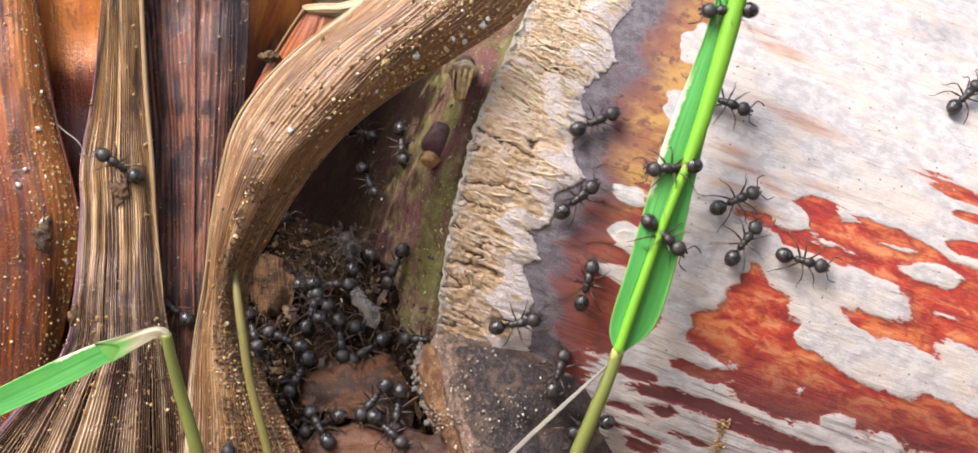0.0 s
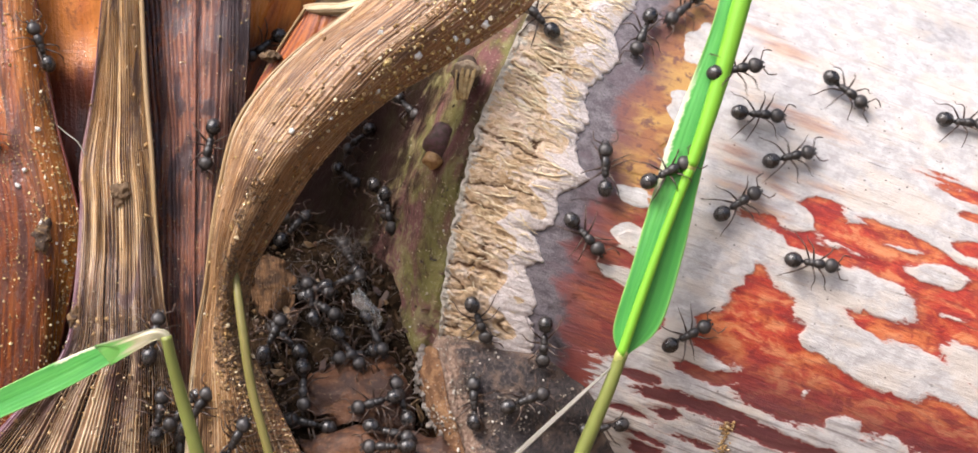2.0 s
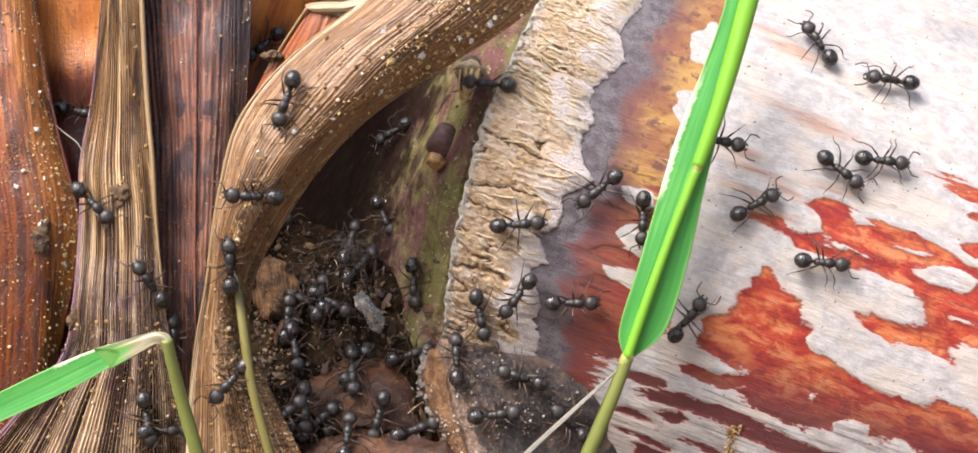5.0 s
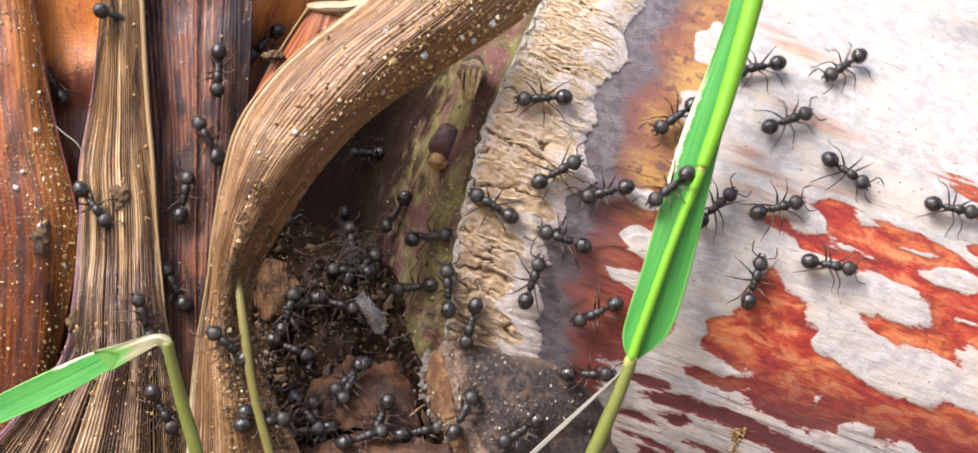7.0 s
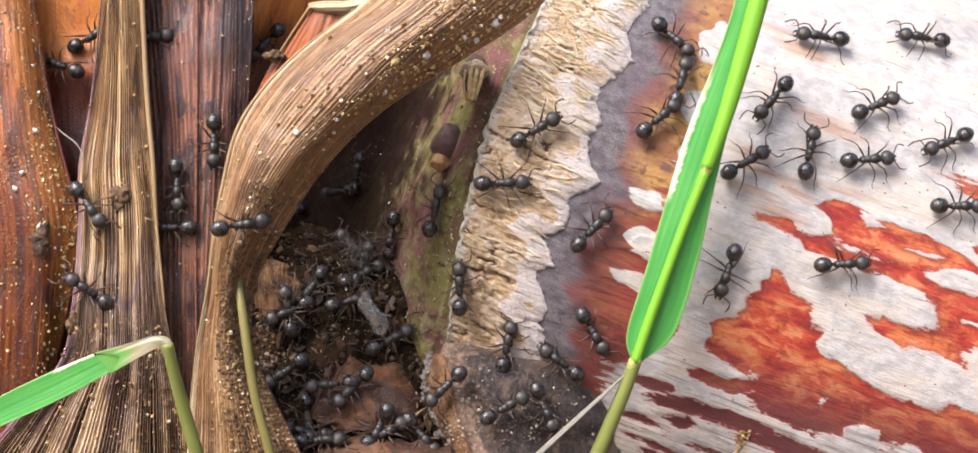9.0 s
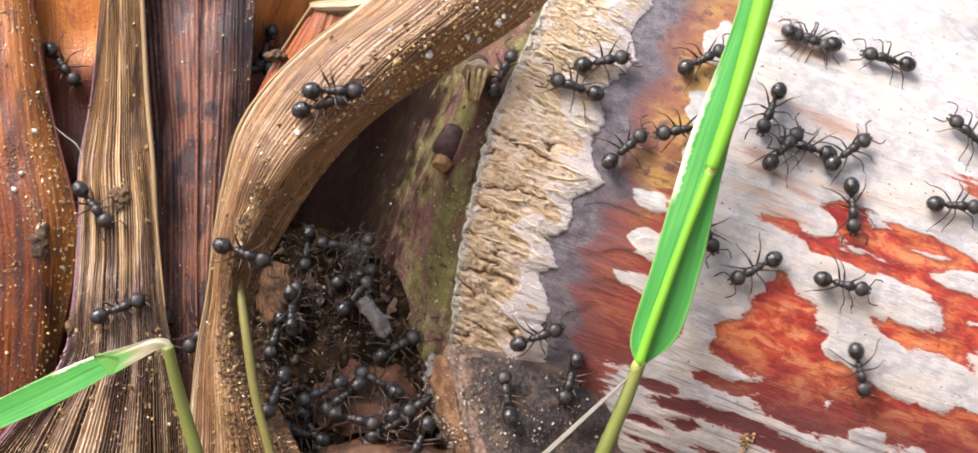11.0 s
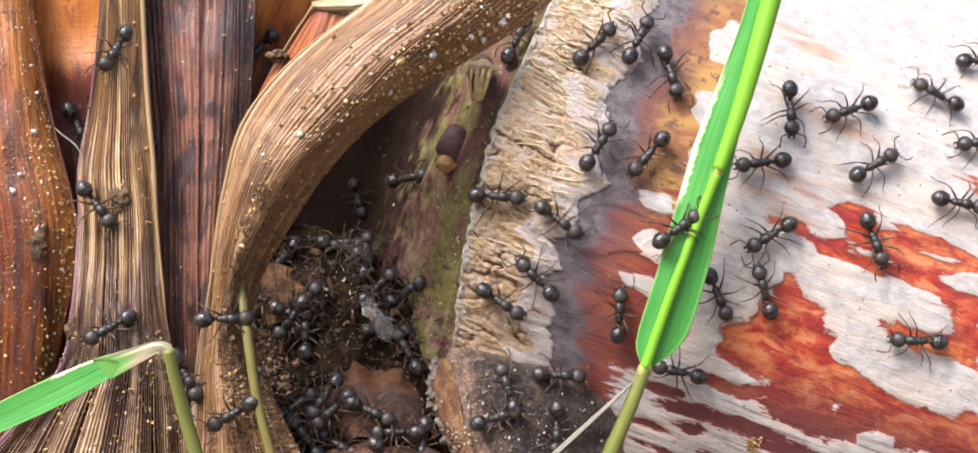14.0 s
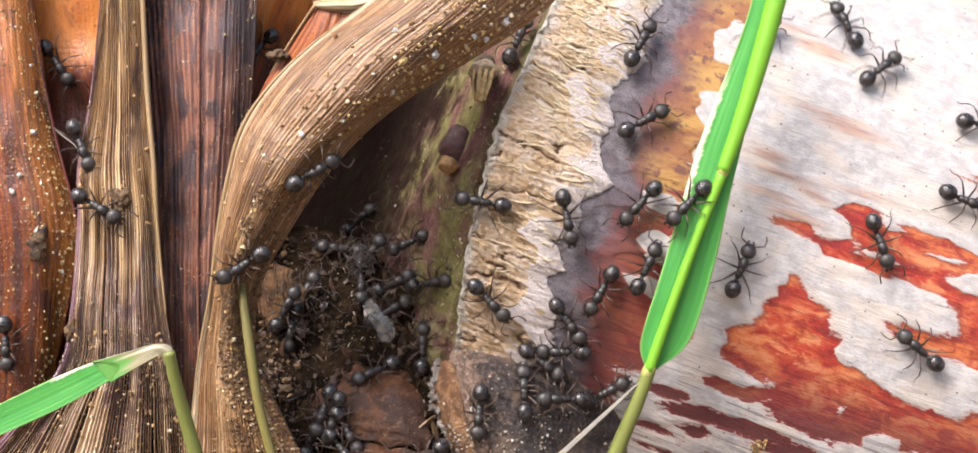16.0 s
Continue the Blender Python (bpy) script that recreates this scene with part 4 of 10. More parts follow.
# unseen upward continuations of the leaves, added to shade the hollow
for leaf, material, run in ((BACK, M_BACK, ((-55.7, -40.3, -26.7, -12.9), (12.0, 7.2, 8.4, 14.0), 26.2, (-50.0, -38.0, -24.0, -10.0))),
                            (PURPLE, M_PURPLE, ((-31.2, -27.3, -23.0, -20.5), (6.0, 4.6, 4.4, 6.5), 25.2, (-34.0, -27.0, -20.0, -14.0))),
                            (PALE, M_PALE, ((-32.6, -31.6, -30.4, -29.5), (4.6, 3.2, 3.0, 3.0), 25.0, (-33.0, -31.6, -30.0, -28.6))),
                            (ORANGE, M_ORANGE, ((-51.3, -44.5, -40.6, -39.5), (7.0, 3.5, 3.0, 4.6), 25.1, (-54.0, -49.0, -46.0, -45.0)))):
    foot_x, foot_y, foot_z, tip_x = run
    sheet("upper_leaf", [[(a, y, foot_z), (a * 0.6 + b * 0.4, y + 0.6, foot_z + 18), (b, y + 2.5, foot_z + 42)] for a, b, y in zip(foot_x, tip_x, foot_y)],
          40, 40, material, 0.35, 12, 0.12, 0.2, 45, leaf)

TIP = sheet("folded_leaf_tip", [
    [(-21.38, 4.00, 8.10), (-19.76, 3.20, 11.72), (-17.95, 2.40, 14.51), (-16.40, 1.80, 16.66), (-15.41, 1.40, 18.05)],
    [(-18.51, 2.60, 8.52), (-17.34, 1.80, 11.57), (-15.90, 1.20, 14.09), (-14.81, 0.80, 16.10), (-14.20, 0.80, 17.54)],
    [(-13.78, 2.40, 8.51), (-13.18, 1.80, 11.06), (-12.60, 1.20, 13.32), (-12.06, 1.00, 15.10), (-11.54, 1.00, 17.16)],
], 40, 50, M_TIP, 0.3, 8, 0.08, 0.1, 9)
tagged(TIP, "orange folded tip of a dead leaf", "leaf")
sheet("curled_rim", [
    [(-15.46, 1.00, 18.19), (-14.07, 0.60, 18.38), (-12.23, 0.20, 18.37), (-9.87, -0.40, 18.88)],
    [(-15.20, 0.60, 17.82), (-13.80, 0.10, 17.84), (-12.02, -0.30, 17.82), (-9.83, -0.80, 18.20)],
    [(-14.62, 0.90, 17.45), (-13.53, 0.40, 17.37), (-11.95, 0.00, 17.41), (-9.87, -0.40, 17.76)],
], 16, 40, M_RIM, 0.15, 6, 0.08, 0.12, 10, TIP, "pale curled rim", 0.3)
bm = bmesh.new()
tube(bm, [(-19.03, 2.60, 12.81), (-17.64, 2.10, 14.83), (-16.27, 1.60, 16.73), (-15.25, 1.00, 17.98)], [0.05, 0.10, 0.12, 0.16], 6, 24)
part("edge", bm, M_RIM, TIP, "pale dry edge")


# ---- lump at the foot of the ring ----
KNOB = sheet("stem_stub", [
    [(-4.45, 4.20, -8.85), (-4.91, 2.60, -10.09), (-4.14, 1.50, -12.27), (-3.72, 1.20, -14.56), (-2.89, 1.00, -16.85), (-1.24, 1.00, -22.52)],
    [(-2.23, 4.20, -8.32), (-2.19, 2.20, -9.84), (-1.65, 1.20, -12.23), (-1.13, 0.80, -14.76), (-0.46, 0.60, -17.30), (0.82, 0.00, -22.32)],
    [(1.91, 4.40, -8.87), (2.19, 2.30, -11.05), (2.60, 1.80, -13.34), (3.00, 1.50, -15.37), (3.52, 1.50, -17.44), (4.43, 1.00, -22.52)],
    [(6.16, 4.40, -11.26), (8.82, 4.40, -12.48), (11.00, 5.00, -13.61), (11.61, 5.80, -15.97), (11.71, 6.80, -18.27), (11.83, 8.00, -23.94)],
], 120, 120, M_STUB, 4.0, 0, 0, 0.4, 12)
tagged(KNOB, "dark crusted stub at the foot of the stem ring", "stub")
CUT = sheet("cut_face", [
    [(-5.75, 4.60, -10.27), (-6.35, 4.00, -12.28), (-5.80, 3.60, -14.61), (-4.62, 3.20, -17.45), (-2.83, 3.00, -22.93)],
    [(-5.25, 3.00, -9.91), (-5.32, 2.40, -12.11), (-4.78, 2.00, -14.51), (-3.73, 1.70, -17.06), (-2.02, 1.60, -22.64)],
    [(-4.49, 2.40, -10.07), (-3.93, 1.35, -12.25), (-3.51, 1.05, -14.54), (-2.68, 0.85, -16.83), (-1.03, 0.90, -22.50)],
], 50, 90, M_CUT, 1.6, 0, 0, 0.35, 13, KNOB, "orange-brown broken wood face")
rng = random.Random(77)
bm = bmesh.new()
for k in range(130):
    p = SHEETS[CUT][int(rng.random() ** 1.2 * 70)][min(30, int(abs(rng.gauss(0, 6.0))))]
    r = 0.05 + 0.24 * rng.random() ** 2
    blob(bm, p + Vector((rng.gauss(-0.05, 0.10), -0.02, rng.gauss(0, 0.2))), (r, r * 0.3, r * rng.uniform(1.0, 2.2)), (rng.gauss(0, 0.5), rng.gauss(0.2, 0.4), rng.gauss(0, 0.6)), 1.1, k, 2)
part("pale_crust", bm, M_CRUMB, KNOB, "flaky whitish crust along the edge")


# ---- grass ----
def build_blade():
    grass = tagged(new("grass_blade"), "fresh green grass blade leaning across the stem", "grass")
    sheet("blade", [
        [(9.98, -3.00, -9.93), (9.61, -3.30, -7.78), (11.04, -3.80, -2.81), (12.57, -4.20, 2.60), (14.09, -4.60, 7.73), (16.74, -5.20, 14.74), (18.22, -5.60, 20.02)],
        [(10.36, -3.20, -10.02), (11.27, -3.50, -6.77), (12.60, -4.00, -2.80), (14.40, -4.50, 2.60), (16.00, -4.90, 7.71), (18.16, -5.40, 14.71), (19.64, -5.80, 19.98)],
        [(10.73, -3.00, -10.08), (13.29, -3.20, -7.78), (15.00, -3.70, -2.32), (16.01, -4.20, 2.60), (17.16, -4.70, 7.72), (18.91, -5.30, 14.73), (20.24, -5.70, 20.00)],
    ], 40, 90, M_BLADE, 0.14, 12, 0.03, 0.04, 21, grass)
    bm = bmesh.new()
    tube(bm, [(10.20, -3.35, -10.05), (11.62, -3.90, -5.76), (13.52, -4.50, -0.34), (15.46, -4.95, 4.78)], [0.42, 0.40, 0.36, 0.42], 9, 30)
    part("midrib", bm, M_RIB, grass, "bright lime midrib")
    bm = bmesh.new()
    tube(bm, [(15.46, -4.95, 4.78), (16.72, -5.30, 8.41), (18.11, -5.70, 13.22), (19.85, -6.20, 19.90)], [0.5, 0.62, 0.72, 0.78], 9, 30)
    part("upper_rib", bm, M_RIB, grass, "bright lime midrib")
    bm = bmesh.new()
    blob(bm, (15.50, -5.00, 4.83), (0.46, 0.45, 0.6), (0, 0.4, 0), 0.25, 3)
    part("node", bm, M_CUFF, grass, "yellowish swollen node")
    bm = bmesh.new()
    tube(bm, [(9.97, -3.20, -10.51), (10.15, -3.30, -10.06), (10.50, -3.35, -9.65)], [0.40, 0.48, 0.40], 9, 10)
    part("collar", bm, M_CUFF, grass, "pale collar at the blade's base")
    bm = bmesh.new()
    tube(bm, [(10.31, -3.25, -9.86), (9.26, -2.80, -12.79), (8.06, -2.20, -15.86), (6.84, -1.60, -19.22), (4.86, -1.00, -27.17)], [0.5, 0.56, 0.6, 0.62, 0.65], 9, 40)
    part("stalk", bm, M_STALK, grass, "dull olive stalk")


build_blade()


def build_dry_stalk():
    bm = bmesh.new()
    tube(bm, [(9.62, -3.20, -10.86), (6.99, -3.20, -13.24), (4.26, -3.20, -15.72), (1.39, -3.00, -18.48), (-4.19, -2.50, -24.30)], [0.08, 0.17, 0.20, 0.22, 0.22], 7, 40)
    tube(bm, [(8.71, -3.35, -11.73), (5.74, -3.40, -14.50), (3.27, -3.40, -16.78), (0.79, -3.00, -19.22)], [0.04, 0.1, 0.1, 0.1], 5, 30)
    ob = part("dry_grass_stalk", bm, M_GREYSTRAW)
    tagged(ob, "thin grey-white dry grass stalk", "grass")


build_dry_stalk()


def build_bent_grass():
    grass = tagged(new("bent_grass"), "green grass blade folded over with a dried straw bend", "grass")
    sheet("blade", [
        [(-40.91, -8.00, -14.06), (-37.05, -8.20, -12.15), (-32.67, -8.60, -10.07), (-29.07, -8.85, -8.64), (-26.36, -8.95, -8.12)],
        [(-40.95, -7.90, -15.03), (-37.09, -8.10, -13.25), (-32.47, -8.50, -11.17), (-28.85, -8.80, -9.40), (-26.22, -8.95, -8.30)],
        [(-40.91, -8.00, -16.05), (-37.05, -8.20, -14.37), (-32.20, -8.60, -12.19), (-28.60, -8.85, -10.19), (-26.08, -8.95, -8.54)],
    ], 24, 60, M_BLADE, 0.14, 8, 0.03, 0.04, 23, grass)
    sheet("dried_bend", [
        [(-29.74, -8.95, -8.82), (-27.12, -9.10, -8.06), (-25.25, -9.10, -7.54), (-24.22, -8.90, -7.74), (-23.87, -8.60, -8.71)],
        [(-27.85, -9.00, -9.05), (-26.49, -9.20, -8.38), (-25.16, -9.25, -7.90), (-24.48, -9.00, -8.16), (-24.24, -8.80, -8.79)],
        [(-28.57, -8.95, -10.37), (-26.33, -9.10, -9.09), (-25.15, -9.10, -8.43), (-24.78, -8.90, -8.54), (-24.71, -8.60, -9.09)],
    ], 16, 40, M_DRYFOLD, 0.14, 4, 0.05, 0.06, 24, grass, "dried straw-coloured fold")
    bm = bmesh.new()
    tube(bm, [(-24.31, -8.90, -8.12), (-24.01, -8.20, -10.26), (-23.48, -7.20, -13.22), (-22.50, -6.00, -17.96), (-21.60, -4.00, -25.44)], [0.42, 0.45, 0.5, 0.56, 0.6], 9, 40)
    part("stalk", bm, M_STALK, grass, "yellowish olive stalk")
    bm = bmesh.new()
    blob(bm, (-20.24, -3.65, -3.11), (0.3, 0.3, 0.42), (0, 0.1, 0), 0.2, 4)
    tube(bm, [(-20.25, -3.60, -3.06), (-19.81, -4.40, -5.25), (-19.32, -4.90, -8.15), (-18.62, -5.00, -12.53), (-17.19, -4.80, -18.17), (-15.45, -4.00, -26.43)], [0.24, 0.34, 0.38, 0.36, 0.37, 0.40], 9, 40)
    ob = part("straw_stalk", bm, M_STRAW)
    tagged(ob, "yellowing soft grass stalk against the curled leaf", "grass")


build_bent_grass()


# ---- small things in the hollow ----
def build_small():
    bm = bmesh.new()
    tube(bm, [(-2.10, 6.00, 13.95), (-2.21, 3.20, 13.09), (-2.30, 2.50, 12.27), (-2.39, 2.00, 11.49), (-2.44, 1.80, 10.74)], [0.9, 1.0, 0.9, 0.7, 0.5], 11, 22)
    stub = part("broken_stub", bm, M_TWIG, HOLLOW, "short broken golden-brown stub")
    bm = bmesh.new()
    blob(bm, (-2.14, 2.60, 13.07), (1.2, 0.9, 0.85), (0.5, 0.1, 0), 0.3, 5, 3)
    part("top", bm, M_CAP, stub, "grey rounded top")
    for k, (dx, dy) in enumerate(((-10, 0.3), (-4, -0.2), (2, -0.3), (9, 0.1))):
        bm = bmesh.new()
        a, b, c, d = (Vector(p) for p in ((-2.08, 1.90, 13.04), (-2.23, 1.65, 12.08), (-2.38, 1.30, 11.01), (-2.43, 1.30, 10.49)))
        tube(bm, [p + Vector((dx * 0.051 * q, dy, 0.1 * (k % 2))) for p, q in ((a, 1.5), (b, 1.25), (c, 0.8), (d, 0.7))], [0.14, 0.24, 0.22, 0.13], 6, 14)
        part("splinter", bm, M_SLAT, stub, "golden wood splinter")
    bm = bmesh.new()
    blob(bm, (-4.39, 5.40, 7.34), (1.3, 0.8, 1.7), (0, 0.45, 0), 0.3, 2, 3)
    bump = part("bud", bm, M_BUMP, HOLLOW, "purple swollen bud")
    bm = bmesh.new()
    blob(bm, (-5.01, 4.70, 5.70), (0.85, 0.7, 0.72), (0, 0.3, 0), 0.35, 2, 3)
    part("tip", bm, M_WART, bump, "tan blunt tip")
    # a thin torn flake: an angular plate with a slight bend
    bm = bmesh.new()
    outline = ((-12.06, 6.00, -5.76), (-11.40, 5.80, -5.16), (-10.79, 5.60, -5.64), (-10.40, 5.50, -6.27), (-9.54, 5.50, -7.02), (-9.28, 5.50, -7.99), (-9.77, 5.60, -8.80), (-10.51, 5.50, -8.53), (-10.95, 5.60, -7.62), (-11.50, 5.80, -6.83))
    front = [bm.verts.new(p) for p in outline]
    back = [bm.verts.new(Vector(p) + Vector((0, 0.06, 0))) for p in outline]
    mid = bm.verts.new((-10.59, 5.25, -7.01))
    hid = bm.verts.new((-10.60, 5.33, -7.01))
    for q in range(len(outline)):
        r = (q + 1) % len(outline)
        bm.faces.new((front[q], front[r], mid))
        bm.faces.new((back[r], back[q], hid))
        bm.faces.new((front[r], front[q], back[q], back[r]))
    bmesh.ops.recalc_face_normals(bm, faces=bm.faces)
    flake = part("papery_flake", bm, M_FLAKE)
    flake.data.shade_flat()
    tagged(flake, "pale translucent papery flake lying on the humus", "flake")
    s = sheet("scale_leaf", [
        [(-16.65, 4.20, -14.05), (-15.08, 4.40, -12.16), (-13.64, 4.80, -11.46), (-12.62, 5.20, -10.21), (-10.80, 5.20, -11.39), (-9.05, 5.40, -10.88), (-6.92, 5.60, -12.72)],
        [(-15.77, 3.20, -14.66), (-14.42, 3.40, -13.32), (-12.87, 3.60, -12.82), (-11.84, 3.90, -12.11), (-10.26, 3.90, -12.85), (-8.59, 4.20, -12.78), (-6.59, 4.40, -14.18)],
        [(-14.87, 2.80, -15.29), (-13.56, 2.80, -14.77), (-12.15, 2.80, -14.72), (-10.70, 3.00, -14.53), (-9.55, 3.00, -14.79), (-8.09, 3.20, -15.08), (-6.32, 3.40, -15.85)],
        [(-14.45, 2.80, -15.97), (-13.02, 2.60, -16.68), (-11.60, 2.60, -16.15), (-10.14, 2.60, -16.88), (-9.01, 2.80, -16.60), (-7.75, 2.80, -17.23), (-6.09, 3.00, -17.89)],
    ], 70, 70, M_SCALE, 0.25, 0, 0, 0.22, 33, None, "", 1.5)
    tagged(s, "red-brown scale leaf half buried in humus", "leaf")
    s = sheet("scale_leaf", [
        [(-15.78, 1.80, -17.49), (-11.63, 1.80, -16.45), (-7.49, 2.00, -17.00), (-3.32, 1.60, -17.46)],
        [(-15.10, 0.60, -19.10), (-10.99, 0.60, -17.92), (-6.89, 0.80, -18.36), (-2.52, 0.60, -19.25)],
        [(-14.53, 0.20, -22.36), (-10.42, 0.00, -21.81), (-6.33, 0.00, -21.81), (-2.00, 0.20, -22.36)],
    ], 70, 70, M_SCALE, 0.3, 0, 0, 0.26, 35, None, "", 1.4)
    tagged(s, "dark red-brown scale leaf in the humus", "leaf")
    s = sheet("bud_scale", [
        [(-20.68, 6.00, -2.96), (-20.72, 5.60, -4.94), (-20.47, 5.40, -7.34)],
        [(-19.10, 6.20, -2.43), (-18.91, 5.70, -4.94), (-18.86, 5.40, -7.88)],
        [(-17.24, 6.80, -3.36), (-16.83, 6.20, -5.23), (-17.34, 6.00, -7.38)],
    ], 60, 50, M_BUD, 0.3, 16, 0.14, 0.4, 37, None, "", 1.3)
    tagged(s, "brown ribbed bud scale beside the curled leaf", "leaf scale")
    # matted grey threads
    rng = random.Random(4)
    bm = bmesh.new()
    for cx, cz, cy, n, r in ((-12.6, -1.8, 8.2, 70, 0.9), (-16.5, -4.5, 6.5, 26, 1.4), (-15, -8.5, 5.0, 26, 2.2), (-19.5, -12.0, 1.6, 36, 1.0), (-9.5, -4.5, 6.5, 16, 1.6)):
        for k in range(n):
            p = Vector((cx + rng.gauss(0, r), cy + rng.uniform(-0.8, 0.8), cz + rng.gauss(0, r * 0.8)))
            d = Vector((rng.gauss(0, 1), rng.gauss(0, 0.4), rng.gauss(0, 1))).normalized() * rng.uniform(0.4, 1.1)
            q = Vector((rng.gauss(0, 0.3), rng.gauss(0, 0.3), rng.gauss(0, 0.3)))
            tube(bm, [p - d, p + q, p + d], [0.012, 0.024, 0.01], 4, 7)
    for p, size in strew(HOLLOW, 90, lambda u, v: 1.0 if 0.1 < u < 0.7 and v > 0.25 else 0.0, 0.15, 0.7, 51):
        d = Vector((rng.gauss(0, 1), -abs(rng.gauss(0, 0.5)), rng.gauss(0, 1))).normalized() * size
        tube(bm, [p, p + d * 0.5 + Vector((0, -0.1, 0.05)), p + d], [0.016, 0.014, 0.006], 4, 5)
    glint = bmesh.new()
    for p, size in strew(HOLLOW, 60, lambda u, v: 1.0 if 0.08 < u < 0.6 and v > 0.3 else 0.0, 0.15, 0.5, 52) + strew(HUMUS, 70, lambda u, v: 1.0, 0.15, 0.6, 53):
        d = Vector((rng.gauss(0, 1), -abs(rng.gauss(0, 0.5)), rng.gauss(0, 1))).normalized() * size
        tube(glint, [p, p + d * 0.5 + Vector((0, -0.1, 0.03)), p + d], [0.02, 0.024, 0.01], 4, 5)
    tagged(part("pale_fibres", glint, M_FIBRE), "short pale fibres scattered in the hollow", "fibres", kind="stuff")
    ob = part("root_threads", bm, M_FLUFF)
    tagged(ob, "matted grey root threads over the humus", "roots", kind="stuff")
    # scraps of rotten leaf and broken stalk over the heap
    verts, faces = [], []
    for p, size in strew(HUMUS, 260, lambda u, v: 1.0, 0.25, 1.1, 41) + strew(HOLLOW, 30, lambda u, v: 1.0 if v > 0.55 and u < 0.5 else 0.0, 0.2, 0.6, 42):
        m = Matrix.LocRotScale(p + Vector((0, -0.15, 0)), Euler((rng.uniform(-0.9, 0.9), rng.uniform(0, 6.3), rng.uniform(-0.9, 0.9))), Vector((size, 0.06, size * rng.uniform(0.15, 0.6))))
        o, n = len(verts), rng.choice((5, 6, 7))
        for y in (-1, 1):
            for q in range(n):
                a = 2 * math.pi * q / n
                r = rng.uniform(0.6, 1.15) if y < 0 else 1.0
                if y < 0:
                    verts.append((m @ Vector((math.cos(a) * r, y + 2.0 * math.cos(a) ** 2, math.sin(a) * r))) * MM)
                else:
                    verts.append(Vector(verts[o + q]) + (m.to_3x3() @ Vector((0, 2, 0))) * MM)
        faces += [list(range(o, o + n)), list(range(o + 2 * n - 1, o + n - 1, -1))]
        faces += [[o + q, o + n + q, o + n + (q + 1) % n, o + (q + 1) % n] for q in range(n)]
    me = bpy.data.meshes.new("leaf_litter")
    me.from_pydata(verts, [], faces)
    me.materials.append(grain_material("rotten_leaf", (0.030, 0.016, 0.011), (0.085, 0.042, 0.022), (0.26, 0.17, 0.09), 0.35))
    tagged(new("leaf_litter", me), "dark scraps of rotten leaf over the humus", "litter", kind="stuff")
    # bits of litter in the heap
    spots = strew(HUMUS, 700, lambda u, v: 1.0, 0.06, 0.3, 3) + strew(HOLLOW, 90, lambda u, v: 0.3 + 0.7 * v if u < 0.6 else 0, 0.05, 0.16, 8)
    grains("humus_crumbs", spots, humus_material("crumbs", (0.05, 0.035, 0.025), (0.12, 0.08, 0.05), (0.3, 0.25, 0.18)), "dark crumbs of humus", "crumbs")
    # sand caught on the leaves
    spots = strew(CURL, 560, lambda u, v: (0.7 * (u > 0.4) if v > 0.78 else 0.08) + (0.55 * (u > 0.5) if v < 0.35 else 0), 0.04, 0.2, 1)
    spots += strew(CURL, 300, lambda u, v: min(1.0, max(0.0, (v - 0.74) * 6)) * u * u, 0.03, 0.15, 2)
    spots += strew(CURL, 1700, lambda u, v: min(1.0, max(0.0, (v - 0.70) * 5)) * u * u * (0.15 + (noise.noise((u * 6, v * 40, 1)) > -0.1)), 0.03, 0.14, 22)
    spots += strew(CURL, 420, lambda u, v: u if u > 0.4 and 0.05 < v < 0.5 else 0.0, 0.03, 0.16, 13)
    spots += strew(CURL, 120, lambda u, v: 1.0 if u > 0.55 and 0.08 < v < 0.42 else 0.0, 0.05, 0.18, 12)
    spots += strew(PALE, 620, lambda u, v: 1.0 if v > 0.62 else 0.08, 0.04, 0.2, 3)
    spots += strew(ORANGE, 2200, lambda u, v: 0.12 + 0.9 * (u > 0.9) + 0.5 * (noise.noise((u * 7, v * 9, 3)) > 0.15), 0.02, 0.12, 4)
    spots += strew(PURPLE, 900, lambda u, v: 0.6, 0.02, 0.085, 5)
    spots += strew(TIP, 60, lambda u, v: 0.6, 0.03, 0.10, 7)
    gold = strew(ORANGE, 1500, lambda u, v: 0.10 + 0.9 * (u > 0.86) + 0.5 * (noise.noise((u * 7, v * 9, 3)) > 0.1), 0.03, 0.15, 63)
    gold += strew(PURPLE, 260, lambda u, v: 0.3 + (u > 0.8), 0.03, 0.10, 64) + strew(PALE, 240, lambda u, v: 1.0, 0.02, 0.09, 65)
    gold += strew(CURL, 420, lambda u, v: 1.0 if u > 0.6 and 0.06 < v < 0.4 else 0.12, 0.04, 0.15, 66)
    gold += strew(CURL, 260, lambda u, v: 1.0 if u > 0.68 and v < 0.30 else 0.0, 0.06, 0.24, 68)
    grains("gold_dust", gold, M_GOLD, "pale golden dust stuck to the dead sheaths", "dust")
    clods = strew(CURL, 3400, lambda u, v: min(1.0, max(0.0, (v - 0.66) * 6)) * max(0.0, min(1.0, (u - 0.42) * 4)) * (0.15 + (noise.noise((u * 9, v * 60, 4)) > -0.05)), 0.03, 0.16, 61)
    clods += strew(CURL, 2400, lambda u, v: (0.1 + (noise.noise((u * 7, v * 30, 9)) > 0.0)) if 0.46 < v < 0.85 and u > 0.30 + (0.9 - v) * 0.45 else 0.0, 0.03, 0.13, 69)
